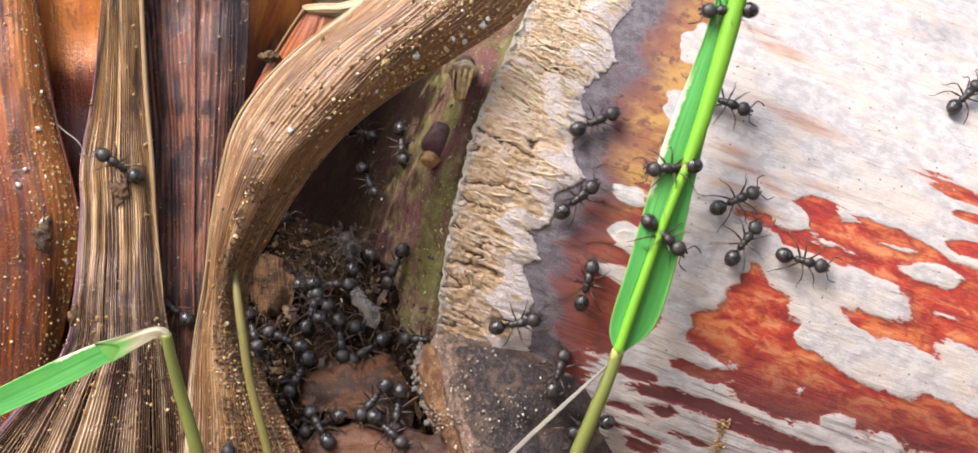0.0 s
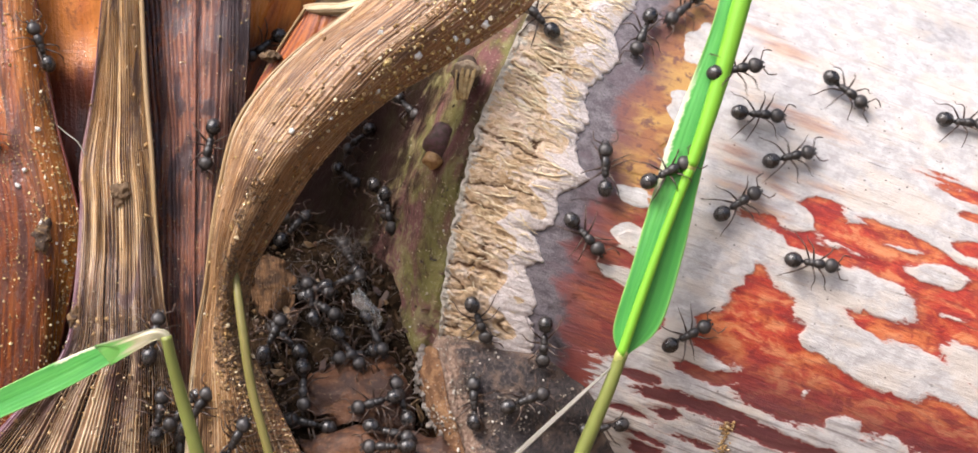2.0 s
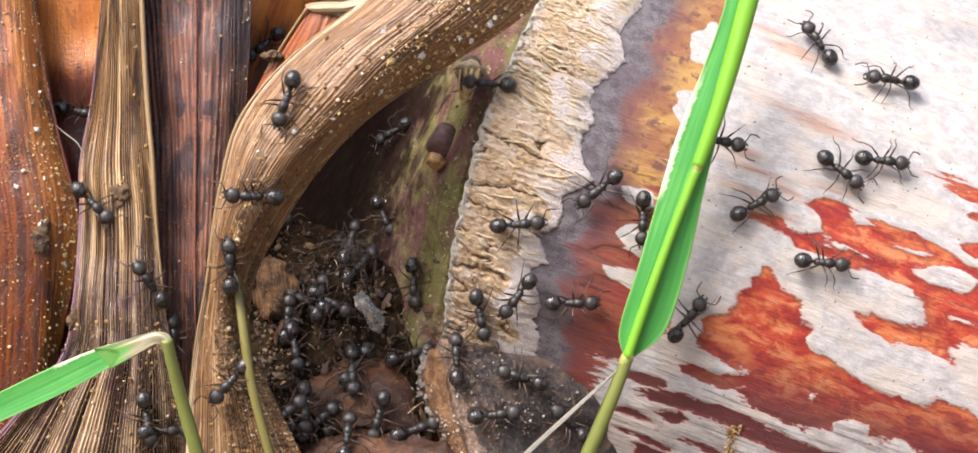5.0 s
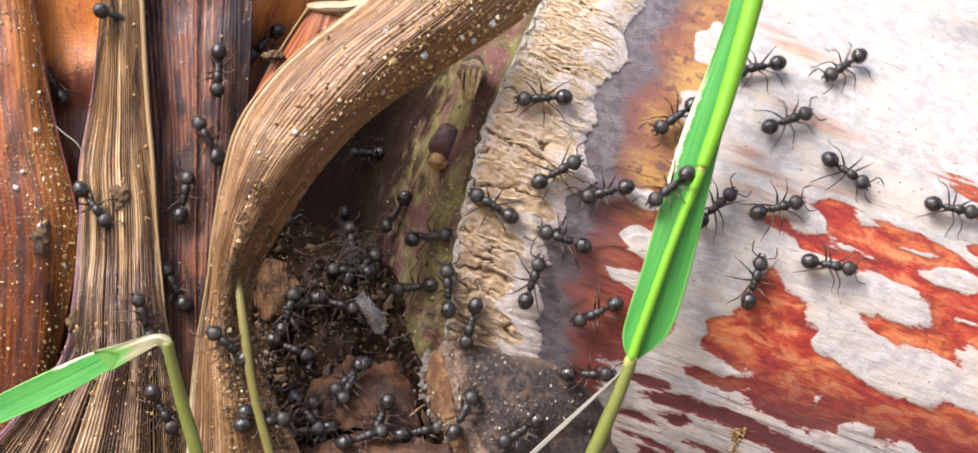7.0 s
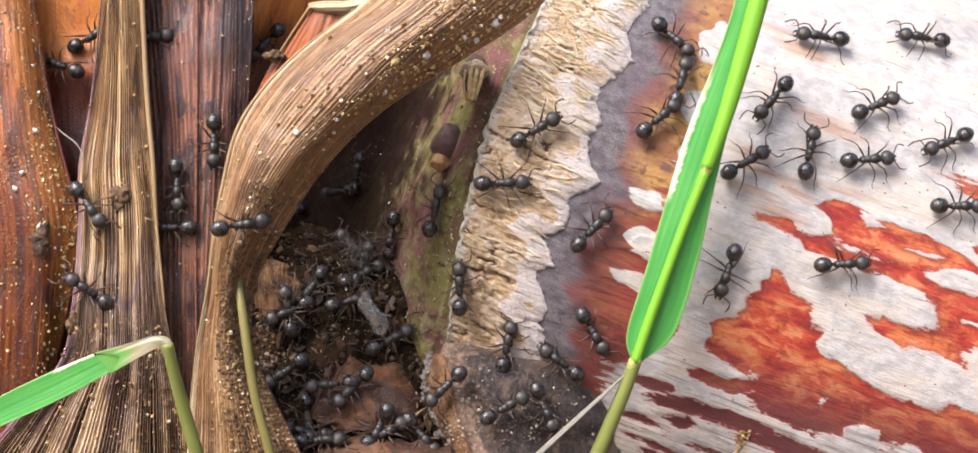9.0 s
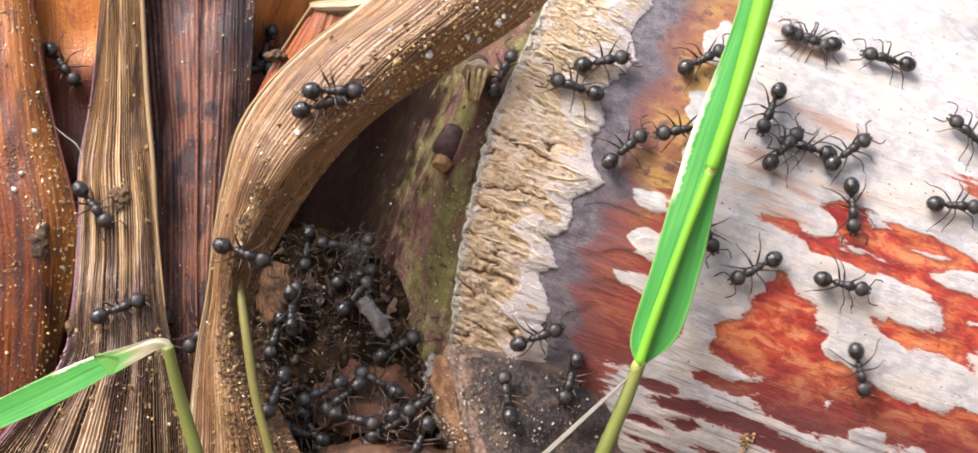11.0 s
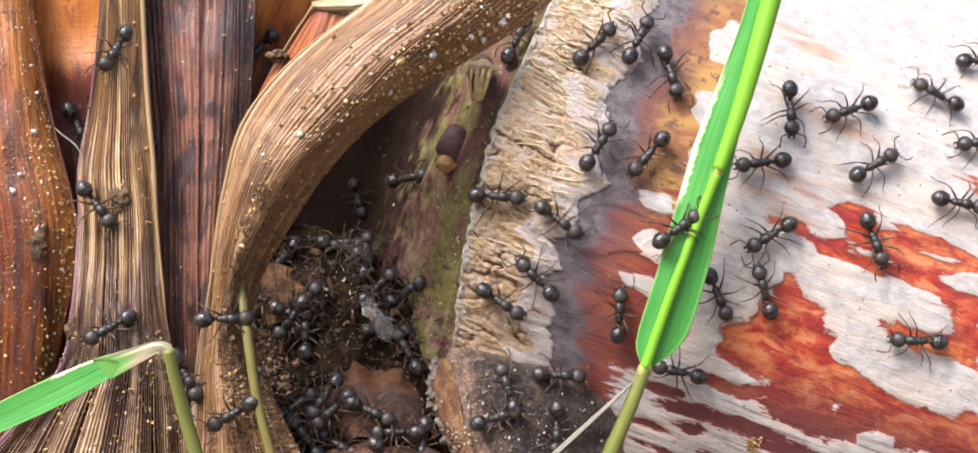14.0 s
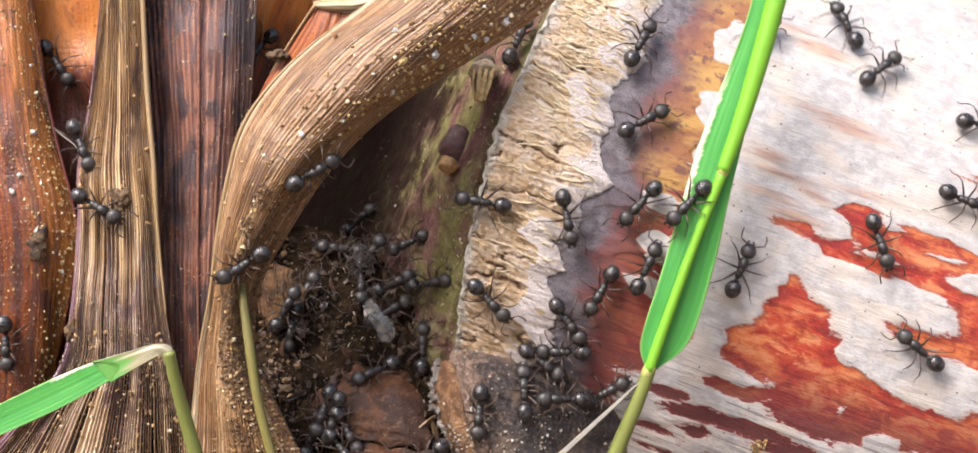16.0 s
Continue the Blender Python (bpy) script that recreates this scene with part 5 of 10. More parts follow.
    clods += strew(PALE, 260, lambda u, v: 1.0 if v > 0.72 and u > 0.45 else 0.0, 0.04, 0.18, 62)
    clods += strew(HUMUS, 700, lambda u, v: max(0.0, 1.0 - u * 3.2) * (0.1 + (noise.noise((u * 12, v * 14, 6)) > -0.1)), 0.05, 0.32, 67)
    grains("soil_crumbs", clods, M_CLOD, "brown crumbs of soil heaped on the dead leaves", "crumbs")
    grains("sand", spots, M_SAND, "ochre sand grains caught on the dead leaves", "sand")
    spots = strew(KNOB, 900, lambda u, v: 0.25 + 0.75 * (noise.noise((u * 5, v * 5, 2)) > 0.1), 0.025, 0.15, 6) + strew(CUT, 160, lambda u, v: v * v, 0.04, 0.2, 9)
    grains("stub_crumbs", spots, M_GRIT, "pale crumbs on the crusted stub", "crumbs")
    spots = []
    for s0, w0, n, r in ((*(24.18, -15.41), 40, 0.5), (*(24.55, -17.42), 30, 0.5), (*(-0.43, -10.09), 8, 0.3)):
        for k in range(n):
            sz = rng.uniform(0.06, 0.2)
            spots.append((stem_point(s0 + rng.gauss(0, r * 0.5), w0 + rng.gauss(0, r), 0.1 + (0.6 if n == 8 else 0)), sz))
    grains("stem_crumbs", spots, M_SAND, "small heap of ochre crumbs on the bark", "crumbs")
    # pale grains: real specks, and wet sparkles put in as grains
    spots = strew(HOLLOW, 340, lambda u, v: 0.2 + v * v if u < 0.75 else 0.1, 0.025, 0.13, 18) + strew(HUMUS, 420, lambda u, v: 1.0, 0.02, 0.08, 19)
    grains("pale_specks", spots, M_QUARTZ, "tiny pale specks in the hollow, some standing in for wet glints", "specks")
    # single pale pebbles lying on the leaves
    rng = random.Random(11)
    on_curl = ((0.50, 0.155, 0.26), (0.80, 0.20, 0.34), (0.90, 0.125, 0.38), (0.93, 0.16, 0.3), (0.86, 0.155, 0.26), (0.75, 0.10, 0.2), (0.62, 0.24, 0.2), (0.82, 0.28, 0.24), (0.55, 0.36, 0.22), (0.70, 0.33, 0.18))
    on_orange = ((0.78, 0.32, 0.3), (0.62, 0.47, 0.26), (0.55, 0.52, 0.28), (0.9, 0.61, 0.22), (0.85, 0.2, 0.16), (0.66, 0.62, 0.2))
    for host, spots, surface in ((CURL, on_curl, "the curled dry leaf"), (ORANGE, on_orange, "the orange sheath")):
        rows = SHEETS[host]
        for u, v, size in spots:
            size *= 0.85
            p = rows[int(v * (len(rows) - 1))][int(u * (len(rows[0]) - 1))]
            bm = bmesh.new()
            blob(bm, p + Vector((0, -size * 0.4, 0)), (size, size * 0.8, size * rng.uniform(0.7, 1.2)), (0, rng.uniform(0, 3), 0), 0.9, u * 30)
            tagged(part("pebble", bm, M_QUARTZ), "pale quartz grain on " + surface, "pebble", "pebbles on the leaves")
    # clods of soil stuck to the leaves, each one lumpy crust
    for where, size, mat, label in (((-36.96, 1.50, -0.62), (0.75, 0.35, 1.2), M_CRUST, "dark clod of soil stuck to the orange sheath"),
                                    ((-30.42, 0.70, 2.83), (0.7, 0.45, 0.85), M_SOIL, "ochre clod of soil stuck to the ribbed leaf"),
                                    ((-18.22, 1.50, 14.13), (0.95, 0.5, 0.45), M_SOIL, "crumbly soil on the folded leaf tip"),
                                    ((-34.20, 0.60, -7.29), (0.35, 0.3, 0.8), M_CRUST, "dark clod of soil beside the ribbed leaf")):
        bm = bmesh.new()
        blob(bm, where, size, (0, 0.2, 0), 0.0, 0, 4)
        for v in bm.verts:
            d = v.co - Vector(where)
            v.co += d * (0.55 * noise.noise(v.co * 1.7) + 0.4 * noise.noise(v.co * 4.5))
        tagged(part("soil_clod", bm, mat), label, "clod")
    # a hair-thin root between the sheaths
    bm = bmesh.new()
    tube(bm, [(-36.62, 4.00, 8.63), (-35.57, 3.00, 7.92), (-34.44, 2.40, 7.15), (-33.69, 2.00, 6.14)], [0.04, 0.07, 0.06, 0.03], 5, 20)
    tagged(part("dry_rootlet", bm, M_GREYSTRAW), "thin dry rootlet between the sheaths", "root")


build_small()


# ---- ants ----
ANT_K = 1.09
HIPS = ((0.55, 0.20, 48), (0.20, 0.24, 92), (-0.12, 0.22, 138))


def leg_mesh(reach, up, out):
    bm = bmesh.new()
    tube(bm, [(0, 0, 0), (reach * 0.22, 0, up * 0.55), (reach * 0.46, 0, up)], [0.070, 0.080, 0.046], 6, 7)
    tube(bm, [(reach * 0.45, 0, up * 1.02), (reach * 0.66, 0, up * 0.35), (reach * 0.8, 0, -out * 0.72)], [0.044, 0.050, 0.032], 6, 7)
    tube(bm, [(reach * 0.8, 0, -out * 0.7), (reach * 0.9, 0, -out * 0.98), (reach * 1.02, 0, -out)], [0.030, 0.025, 0.018], 5, 6)
    return bm


def build_ant():
    """One ant, 5 mm long: head to +x, back to +z, its feet at z = 0."""
    ant = tagged(new("ant"), "small shiny black ant walking in the trail", "ant", "ants")
    bm = bmesh.new()
    blob(bm, (1.55, 0, 0.86), (0.58, 0.57, 0.45), (0, 0.35, 0), 0.0, 0, 3)
    for v in bm.verts:
        d = v.co.x - 1.55
        v.co.y *= 1.0 - 0.28 * max(0, d) - 0.06 * min(0, d)
    for s in (-1, 1):
        tube(bm, [(2.0, s * 0.2, 0.72), (2.18, s * 0.2, 0.64), (2.26, s * 0.06, 0.6)], [0.1, 0.08, 0.03], 5, 6)
        blob(bm, (1.62, s * 0.46, 0.98), (0.11, 0.06, 0.11), (0, 0, 0), 0, 0, 1)
    head = part("head", bm, M_ANT, ant)
    for s in (-1, 1):
        bm = bmesh.new()
        tube(bm, [(1.92, s * 0.16, 0.92), (2.08, s * 0.55, 1.12), (2.22, s * 0.86, 1.16)], [0.05, 0.05, 0.045], 5, 7)
        tube(bm, [(2.22, s * 0.86, 1.16), (2.6, s * 0.92, 0.95), (2.95, s * 0.86, 0.62)], [0.045, 0.055, 0.05], 5, 7)
        part("antenna", bm, M_LEG, head)
    bm = bmesh.new()
    blob(bm, (0.62, 0, 0.90), (0.52, 0.37, 0.38), (0, 0.15, 0), 0, 0, 3)
    blob(bm, (0.12, 0, 0.86), (0.42, 0.30, 0.32), (0, 0, 0), 0, 0, 2)
    blob(bm, (-0.22, 0, 0.80), (0.38, 0.28, 0.30), (0, -0.4, 0), 0, 0, 2)
    blob(bm, (1.05, 0, 0.88), (0.20, 0.16, 0.16), (0, 0, 0), 0, 0, 2)
    part("thorax", bm, M_ANT, ant)
    bm = bmesh.new()
    blob(bm, (-0.66, 0, 0.76), (0.12, 0.19, 0.27), (0, -0.2, 0), 0, 0, 2)
    part("waist", bm, M_ANT, ant)
    bm = bmesh.new()
    radii = []
    for i in range(33):
        q = i / 32
        r = 0.61 * math.sqrt(max(0.0, 1 - (2 * q - 1) ** 2)) * (1.06 - 0.18 * q)
        notch = min(abs(q - c) for c in (0.34, 0.56, 0.75))
        radii.append(max(0.03, r * (1 - 0.03 * max(0.0, 1 - notch / 0.03))))
    tube(bm, [(-0.70, 0, 0.80), (-1.15, 0, 0.88), (-1.58, 0, 0.87), (-2.0, 0, 0.76)], radii, 16, 33)
    part("gaster", bm, M_GASTER, ant, "glossy round black gaster")
    for x, y, a in HIPS:
        for s in (1, -1):
            reach = 1.9 if a < 60 else (1.8 if a < 100 else 2.3)
            leg = part("leg", leg_mesh(reach, 0.55, 0.72), M_LEG, ant)
            leg.matrix_basis = pose(x * ANT_K * MM, s * y * ANT_K * MM, 0.72 * ANT_K * MM, 0, 0, s * a)
    for ob in ant.children_recursive:
        ob.data.transform(Matrix.Scale(ANT_K, 4))
    return ant


def gait(ant, rows, rng):
    """Legs swing in two sets of three while the ant walks and rest while it stands."""
    legs = sorted((c for c in ant.children if c.name.startswith("leg")), key=lambda c: c.name)
    ticks, flip = [(0.0, 0)], 1
    for (t0, a), (t1, b) in zip(rows, rows[1:]):
        steps = int((b.translation - a.translation).length / (1.9 * MM) + 0.5)
        steps = min(steps, int((t1 - t0) / 0.09))
        for k in range(steps):
            ticks.append((t0 + (t1 - t0) * (k + 0.5) / steps, flip))
            flip = -flip
    ticks = [q for i, q in enumerate(ticks) if i == 0 or q[0] - ticks[i - 1][0] > 0.04]
    if ticks[-1][0] < 15.95:
        ticks.append((16.0, 0))
    for i, leg in enumerate(legs):
        x, y, a = HIPS[i // 2]
        s = 1 if i % 2 == 0 else -1
        tripod = 1 if (i // 2 + i) % 2 == 0 else -1
        rest = rng.uniform(-13, 13)
        walk(leg, [(t, pose(x * ANT_K * MM, s * y * ANT_K * MM, 0.72 * ANT_K * MM, 0, -4 * abs(f), s * (a + rest - 16 * f * tripod))) for t, f in ticks])


def at(x, y, z, rx, ry, rz):
    return pose(x * MM, y * MM, z * MM, rx, ry, rz)


ANT = build_ant()
ANTS = [ANT] + [copy_thing(ANT, Matrix.Identity(4)) for _ in range(66 - 1)]


def motions():
    """Every ant's way over leaves, ring and bark, and the swing of its legs."""
    ways = []
    ways.append([(0, at(-20.59, -3.33, -19.42, 43, -86, 44)), (0.07, at(-20.97, -3.28, -18.42, 38, -83, 62)), (0.29, at(-20.49, -3.81, -15.10, 108, -81, -26)), 
        (0.5, at(-20.33, -4.11, -11.99, 54, -76, 62)), (0.75, at(-21.91, -3.65, -11.79, 89, -123, -19)), (1, at(-23.04, -2.78, -11.70, 87, -173, -1)), 
        (1.5, at(-24.24, -1.88, -13.44, 89, 155, 2)), (1.67, at(-24.06, -1.88, -13.80, 89, -155, -18)), (1.83, at(-23.60, -2.04, -14.15, 88, -107, -3)), 
        (2, at(-23.45, -2.18, -14.54, 90, -58, 4)), (2.5, at(-23.19, -2.35, -14.86, 89, -57, 9)), (3, at(-23.53, -2.01, -14.72, 90, -63, -3)), 
        (3.5, at(-23.47, -2.12, -13.96, 93, -62, 4)), (4, at(-26.89, -0.61, -12.33, 119, -103, 13)), (6.5, at(-26.40, 3.10, -7.02, 92, -60, 4)), 
        (7, at(-28.70, -0.49, -7.19, 117, -107, 24)), (7.5, at(-30.45, -0.59, -7.37, -82, -16, -165)), (8, at(-30.33, -0.23, -6.05, 108, -126, 13)), 
        (8.5, at(-30.44, -0.06, -4.87, 106, -118, 3)), (9, at(-32.75, 0.38, -4.86, 99, -145, 16)), (9.83, at(-31.52, -0.10, -5.32, -44, -77, 141)), 
        (10.67, at(-30.39, -0.23, -5.81, 75, -48, 28)), (11.5, at(-30.16, -0.39, -6.26, 79, 2, 9)), (12, at(-25.17, 2.98, -6.01, 91, -31, -13)), 
        (12.5, at(-21.53, -4.33, -4.92, 96, -6, -6)), (13, at(-21.22, -4.47, -5.70, 97, 0, 1)), (13.5, at(-21.95, -3.67, -6.78, 98, -46, 9)), 
        (14, at(-21.32, -4.34, -6.11, 94, -1, 14)), (14.25, at(-19.81, -1.40, -7.97, 87, 20, 30)), (14.5, at(-17.90, 5.58, -10.30, 68, 31, -1)), 
        (15, at(-18.62, 5.28, -10.71, 74, 3, 9)), (15.5, at(-15.15, 6.95, -8.01, 69, -29, 4)), (16, at(-9.91, 8.44, -6.51, 74, -30, -1))])
    ways.append([(0, at(35.48, 2.27, -20.37, 69, -130, 11)), (0.08, at(35.57, 1.84, -19.14, 73, -135, 8)), (0.29, at(35.96, 0.96, -15.85, 81, -147, 2)), 
        (0.5, at(36.40, 0.32, -12.67, 85, -160, -0)), (0.71, at(35.96, 0.96, -15.85, 82, -166, -2)), (0.92, at(35.57, 1.84, -19.14, 78, -173, -3)), 
        (1.13, at(35.35, 3.20, -22.51, 74, -178, -6)), (1.54, at(32.49, 3.74, -22.62, 73, -174, -5)), (1.96, at(29.62, 4.33, -22.70, 71, -170, -3)), 
        (2.37, at(26.70, 4.92, -22.80, 70, -166, -2)), (2.79, at(23.76, 5.54, -22.92, 68, -162, 0)), (3.2, at(20.83, 6.28, -23.03, 66, -158, 2)), 
        (3.61, at(17.86, 7.12, -23.19, 64, -154, 3)), (4.03, at(14.87, 8.04, -23.36, 61, -150, 5)), (4.44, at(11.63, 7.65, -23.28, 71, -147, 23)), 
        (4.85, at(7.57, 3.46, -22.89, 95, -133, 28)), (5.27, at(4.49, 0.55, -22.32, 99, -132, 13)), (5.68, at(2.13, 0.37, -21.73, 99, -130, -14)), 
        (6.1, at(-0.59, 0.18, -22.17, 91, -124, -15)), (6.51, at(-3.76, 0.60, -21.77, 105, -120, 1)), (6.75, at(-3.47, 0.84, -18.87, -2, -71, 94)), 
        (7, at(-3.00, 1.21, -14.94, 78, -61, 16)), (7.5, at(-1.75, 1.20, -12.36, 72, -76, 9)), (7.67, at(-2.02, 1.27, -12.64, 92, -136, -11)), 
        (7.83, at(-2.23, 1.35, -12.91, 91, 164, -8)), (8, at(-2.56, 1.52, -13.24, 102, 105, 15)), (8.5, at(-4.48, 1.66, -13.00, 90, 140, -23)), 
        (9, at(-4.14, 1.36, -12.39, 98, 137, -10)), (11.5, at(-7.77, 3.79, -14.03, -70, 23, -150)), (12, at(-8.63, 3.39, -14.20, -73, 14, -164)), 
        (12.25, at(-6.08, 4.90, -14.86, 91, 123, -9)), (12.5, at(-3.35, 1.15, -14.89, 79, 86, -18)), (13, at(-2.52, 1.21, -16.08, 91, 150, -2)), 
        (13.25, at(-5.66, 4.72, -16.27, 94, 165, -3)), (13.5, at(-8.67, 2.92, -15.59, -86, -0, -176)), (14.5, at(-8.75, 3.00, -15.78, -88, -0, -176)), 
        (15, at(-7.76, 3.12, -15.74, -79, -8, -168)), (15.5, at(-8.40, 4.54, -12.42, -47, -53, 162)), (16, at(-6.92, 6.68, -9.39, 0, -81, 76))])
    ways.append([(0, at(-12.35, 26.76, 9.30, 77, 16, -41)), (0.5, at(-12.02, 26.61, 10.17, 79, -23, -33)), (1, at(-10.17, 24.10, 11.02, 79, -21, -32)), 
        (1.5, at(-10.19, 23.55, 9.74, 75, 43, -46)), (1.75, at(-11.47, 25.47, 9.26, -27, 76, -154)), (2, at(-12.77, 27.16, 8.72, -71, 37, 154)), 
        (2.5, at(-12.55, 25.88, 7.40, -73, 22, 151)), (3, at(-13.54, 27.73, 7.77, 113, 136, -21)), (3.5, at(-13.30, 28.02, 9.11, 117, 119, -14)), 
        (4.25, at(-12.94, -7.93, 8.42, 66, 118, -13)), (5, at(-15.45, -7.44, 9.68, 101, 109, 4)), (5.75, at(-20.99, 5.89, 12.64, 85, 100, 22)), 
        (6.5, at(-23.04, 3.84, 13.89, 83, 94, 11)), (7.75, at(-23.25, 3.75, 10.63, 122, 92, 44)), (9, at(-23.44, 3.59, 7.41, 0, 89, -82)), 
        (10.25, at(-22.09, 4.66, 10.77, 88, 136, 28)), (11.5, at(-21.84, 12.64, 15.10, -98, -8, -149)), (12.5, at(-24.57, 3.78, 15.13, 95, 155, 9)), 
        (13.5, at(-29.52, 5.43, 16.75, 96, 117, -7)), (14, at(-31.54, 2.63, 14.77, 93, 123, 41)), (14.5, at(-34.75, 7.04, 14.27, 89, 176, -3)), 
        (14.75, at(-36.71, 7.23, 15.86, 80, 130, -8)), (15, at(-38.53, 7.15, 17.34, 139, 79, 51)), (15.5, at(-37.95, 3.99, 14.92, 71, 67, 26)), 
        (16, at(-37.01, 6.92, 14.20, 98, 56, 5))])
    ways.append([(0, at(-7.54, 14.94, 7.46, 49, 69, -74)), (0.5, at(-4.83, 6.27, 6.26, 69, 54, -51)), (1, at(-3.60, 3.08, 1.22, 53, 82, -68)), 
        (1.5, at(-1.96, 0.46, -1.83, 90, 63, -1)), (2, at(-1.01, 2.03, -7.21, 141, 61, 43)), (2.5, at(-1.05, 2.20, -7.39, 111, 64, 13)), (3, at(-0.94, 2.06, -6.81, 68, 74, -18)), 
        (3.5, at(-0.97, 2.02, -6.90, 69, 78, -19)), (4, at(-1.11, 1.96, -6.68, 126, 74, 32)), (6.5, at(-1.45, 1.88, -6.86, -22, 103, -116)), 
        (7, at(-2.13, 2.16, -7.30, 57, 108, -36)), (7.5, at(1.21, 2.27, -8.74, 134, 75, 43)), (8, at(4.75, 2.87, -10.45, 101, 52, 7)), (8.5, at(4.60, 2.06, -14.01, 81, 61, 9)), 
        (9, at(3.17, 1.49, -14.05, 74, 66, 1)), (9.23, at(6.05, 2.70, -13.80, 80, 67, 6)), (9.45, at(9.34, 3.26, -13.16, 128, 63, 28)), (9.68, at(12.13, 2.71, -12.73, 125, 65, 28)), 
        (9.91, at(14.93, 2.06, -12.30, 123, 67, 27)), (10.14, at(17.71, 1.78, -11.94, 127, 68, 31)), (10.36, at(20.45, 1.40, -11.56, 118, 72, 24)), 
        (10.59, at(23.23, 1.16, -11.20, 120, 73, 26)), (10.82, at(25.99, 0.83, -10.80, 125, 73, 30)), (11.05, at(28.72, 0.53, -10.44, 114, 77, 21)), 
        (11.27, at(31.45, 0.31, -10.08, 113, 78, 20)), (11.5, at(34.17, 0.15, -9.77, 92, 81, 2)), (11.75, at(32.19, 0.19, -9.08, 87, 120, -4)), 
        (12, at(30.18, 0.20, -8.38, 88, 159, -1)), (12.25, at(28.08, 0.58, -10.53, 80, 152, -9)), (12.5, at(25.97, 1.26, -12.80, 80, 144, -9)), 
        (13, at(20.94, 1.27, -11.00, 82, -149, 2)), (13.5, at(15.95, 1.36, -10.15, 79, -163, 0)), (14.12, at(13.07, 1.79, -10.75, 78, -167, -2)), 
        (14.75, at(10.18, 2.43, -11.36, 78, -171, -3)), (15.38, at(7.18, 3.17, -12.11, 77, -175, -3)), (16, at(3.85, 1.90, -12.89, -79, -3, -163))])
    ways.append([(0, at(-11.10, 20.43, 4.27, 69, 50, -52)), (0.5, at(-11.27, 20.86, 4.37, 75, 36, -45)), (1, at(-11.42, 22.98, 6.41, 0, 77, -125)), 
        (2.25, at(-9.38, 13.79, 1.19, 86, 48, -33)), (3.5, at(-7.82, 8.25, -3.48, 87, -1, -26)), (4, at(-6.57, 6.57, -4.70, 89, 33, -26)), 
        (5.25, at(-6.49, 6.48, -4.43, 96, 97, -21)), (6.5, at(-6.43, 6.42, -4.14, -88, 18, 153)), (7, at(-6.47, 6.40, -4.76, -90, 8, 154)), 
        (7.5, at(-6.24, 6.11, -4.33, 89, 117, -26)), (8, at(-4.38, 3.87, -3.61, 89, 150, -26)), (8.5, at(-7.62, 7.86, -3.81, 92, 141, -27)), 
        (9, at(-9.10, 12.31, -0.36, 96, 101, -23)), (10.25, at(-13.87, 11.47, -1.52, -16, 65, -97)), (11.5, at(-17.73, 10.26, -2.41, -0, 60, -93)), 
        (11.75, at(-16.49, 7.98, -5.48, 51, 71, -32)), (12, at(-15.09, 6.43, -8.84, 53, 51, -38)), (12.5, at(-14.45, 5.63, -9.79, 66, 25, -17)), 
        (13, at(-16.03, 6.10, -9.78, 66, -2, -5)), (13.5, at(-14.42, 7.02, -7.67, 70, -1, -4)), (14, at(-10.07, 7.35, -8.29, 68, 1, 3)), 
        (14.5, at(-11.23, 7.19, -8.19, 67, -24, 21)), (14.75, at(-8.06, 7.47, -5.56, 92, -30, -26)), (15, at(-5.27, 4.67, -3.27, 89, -31, -30)), 
        (15.5, at(-2.19, 1.09, -4.19, 92, 5, 3)), (16, at(-1.68, 1.27, -4.74, 110, 46, 9))])
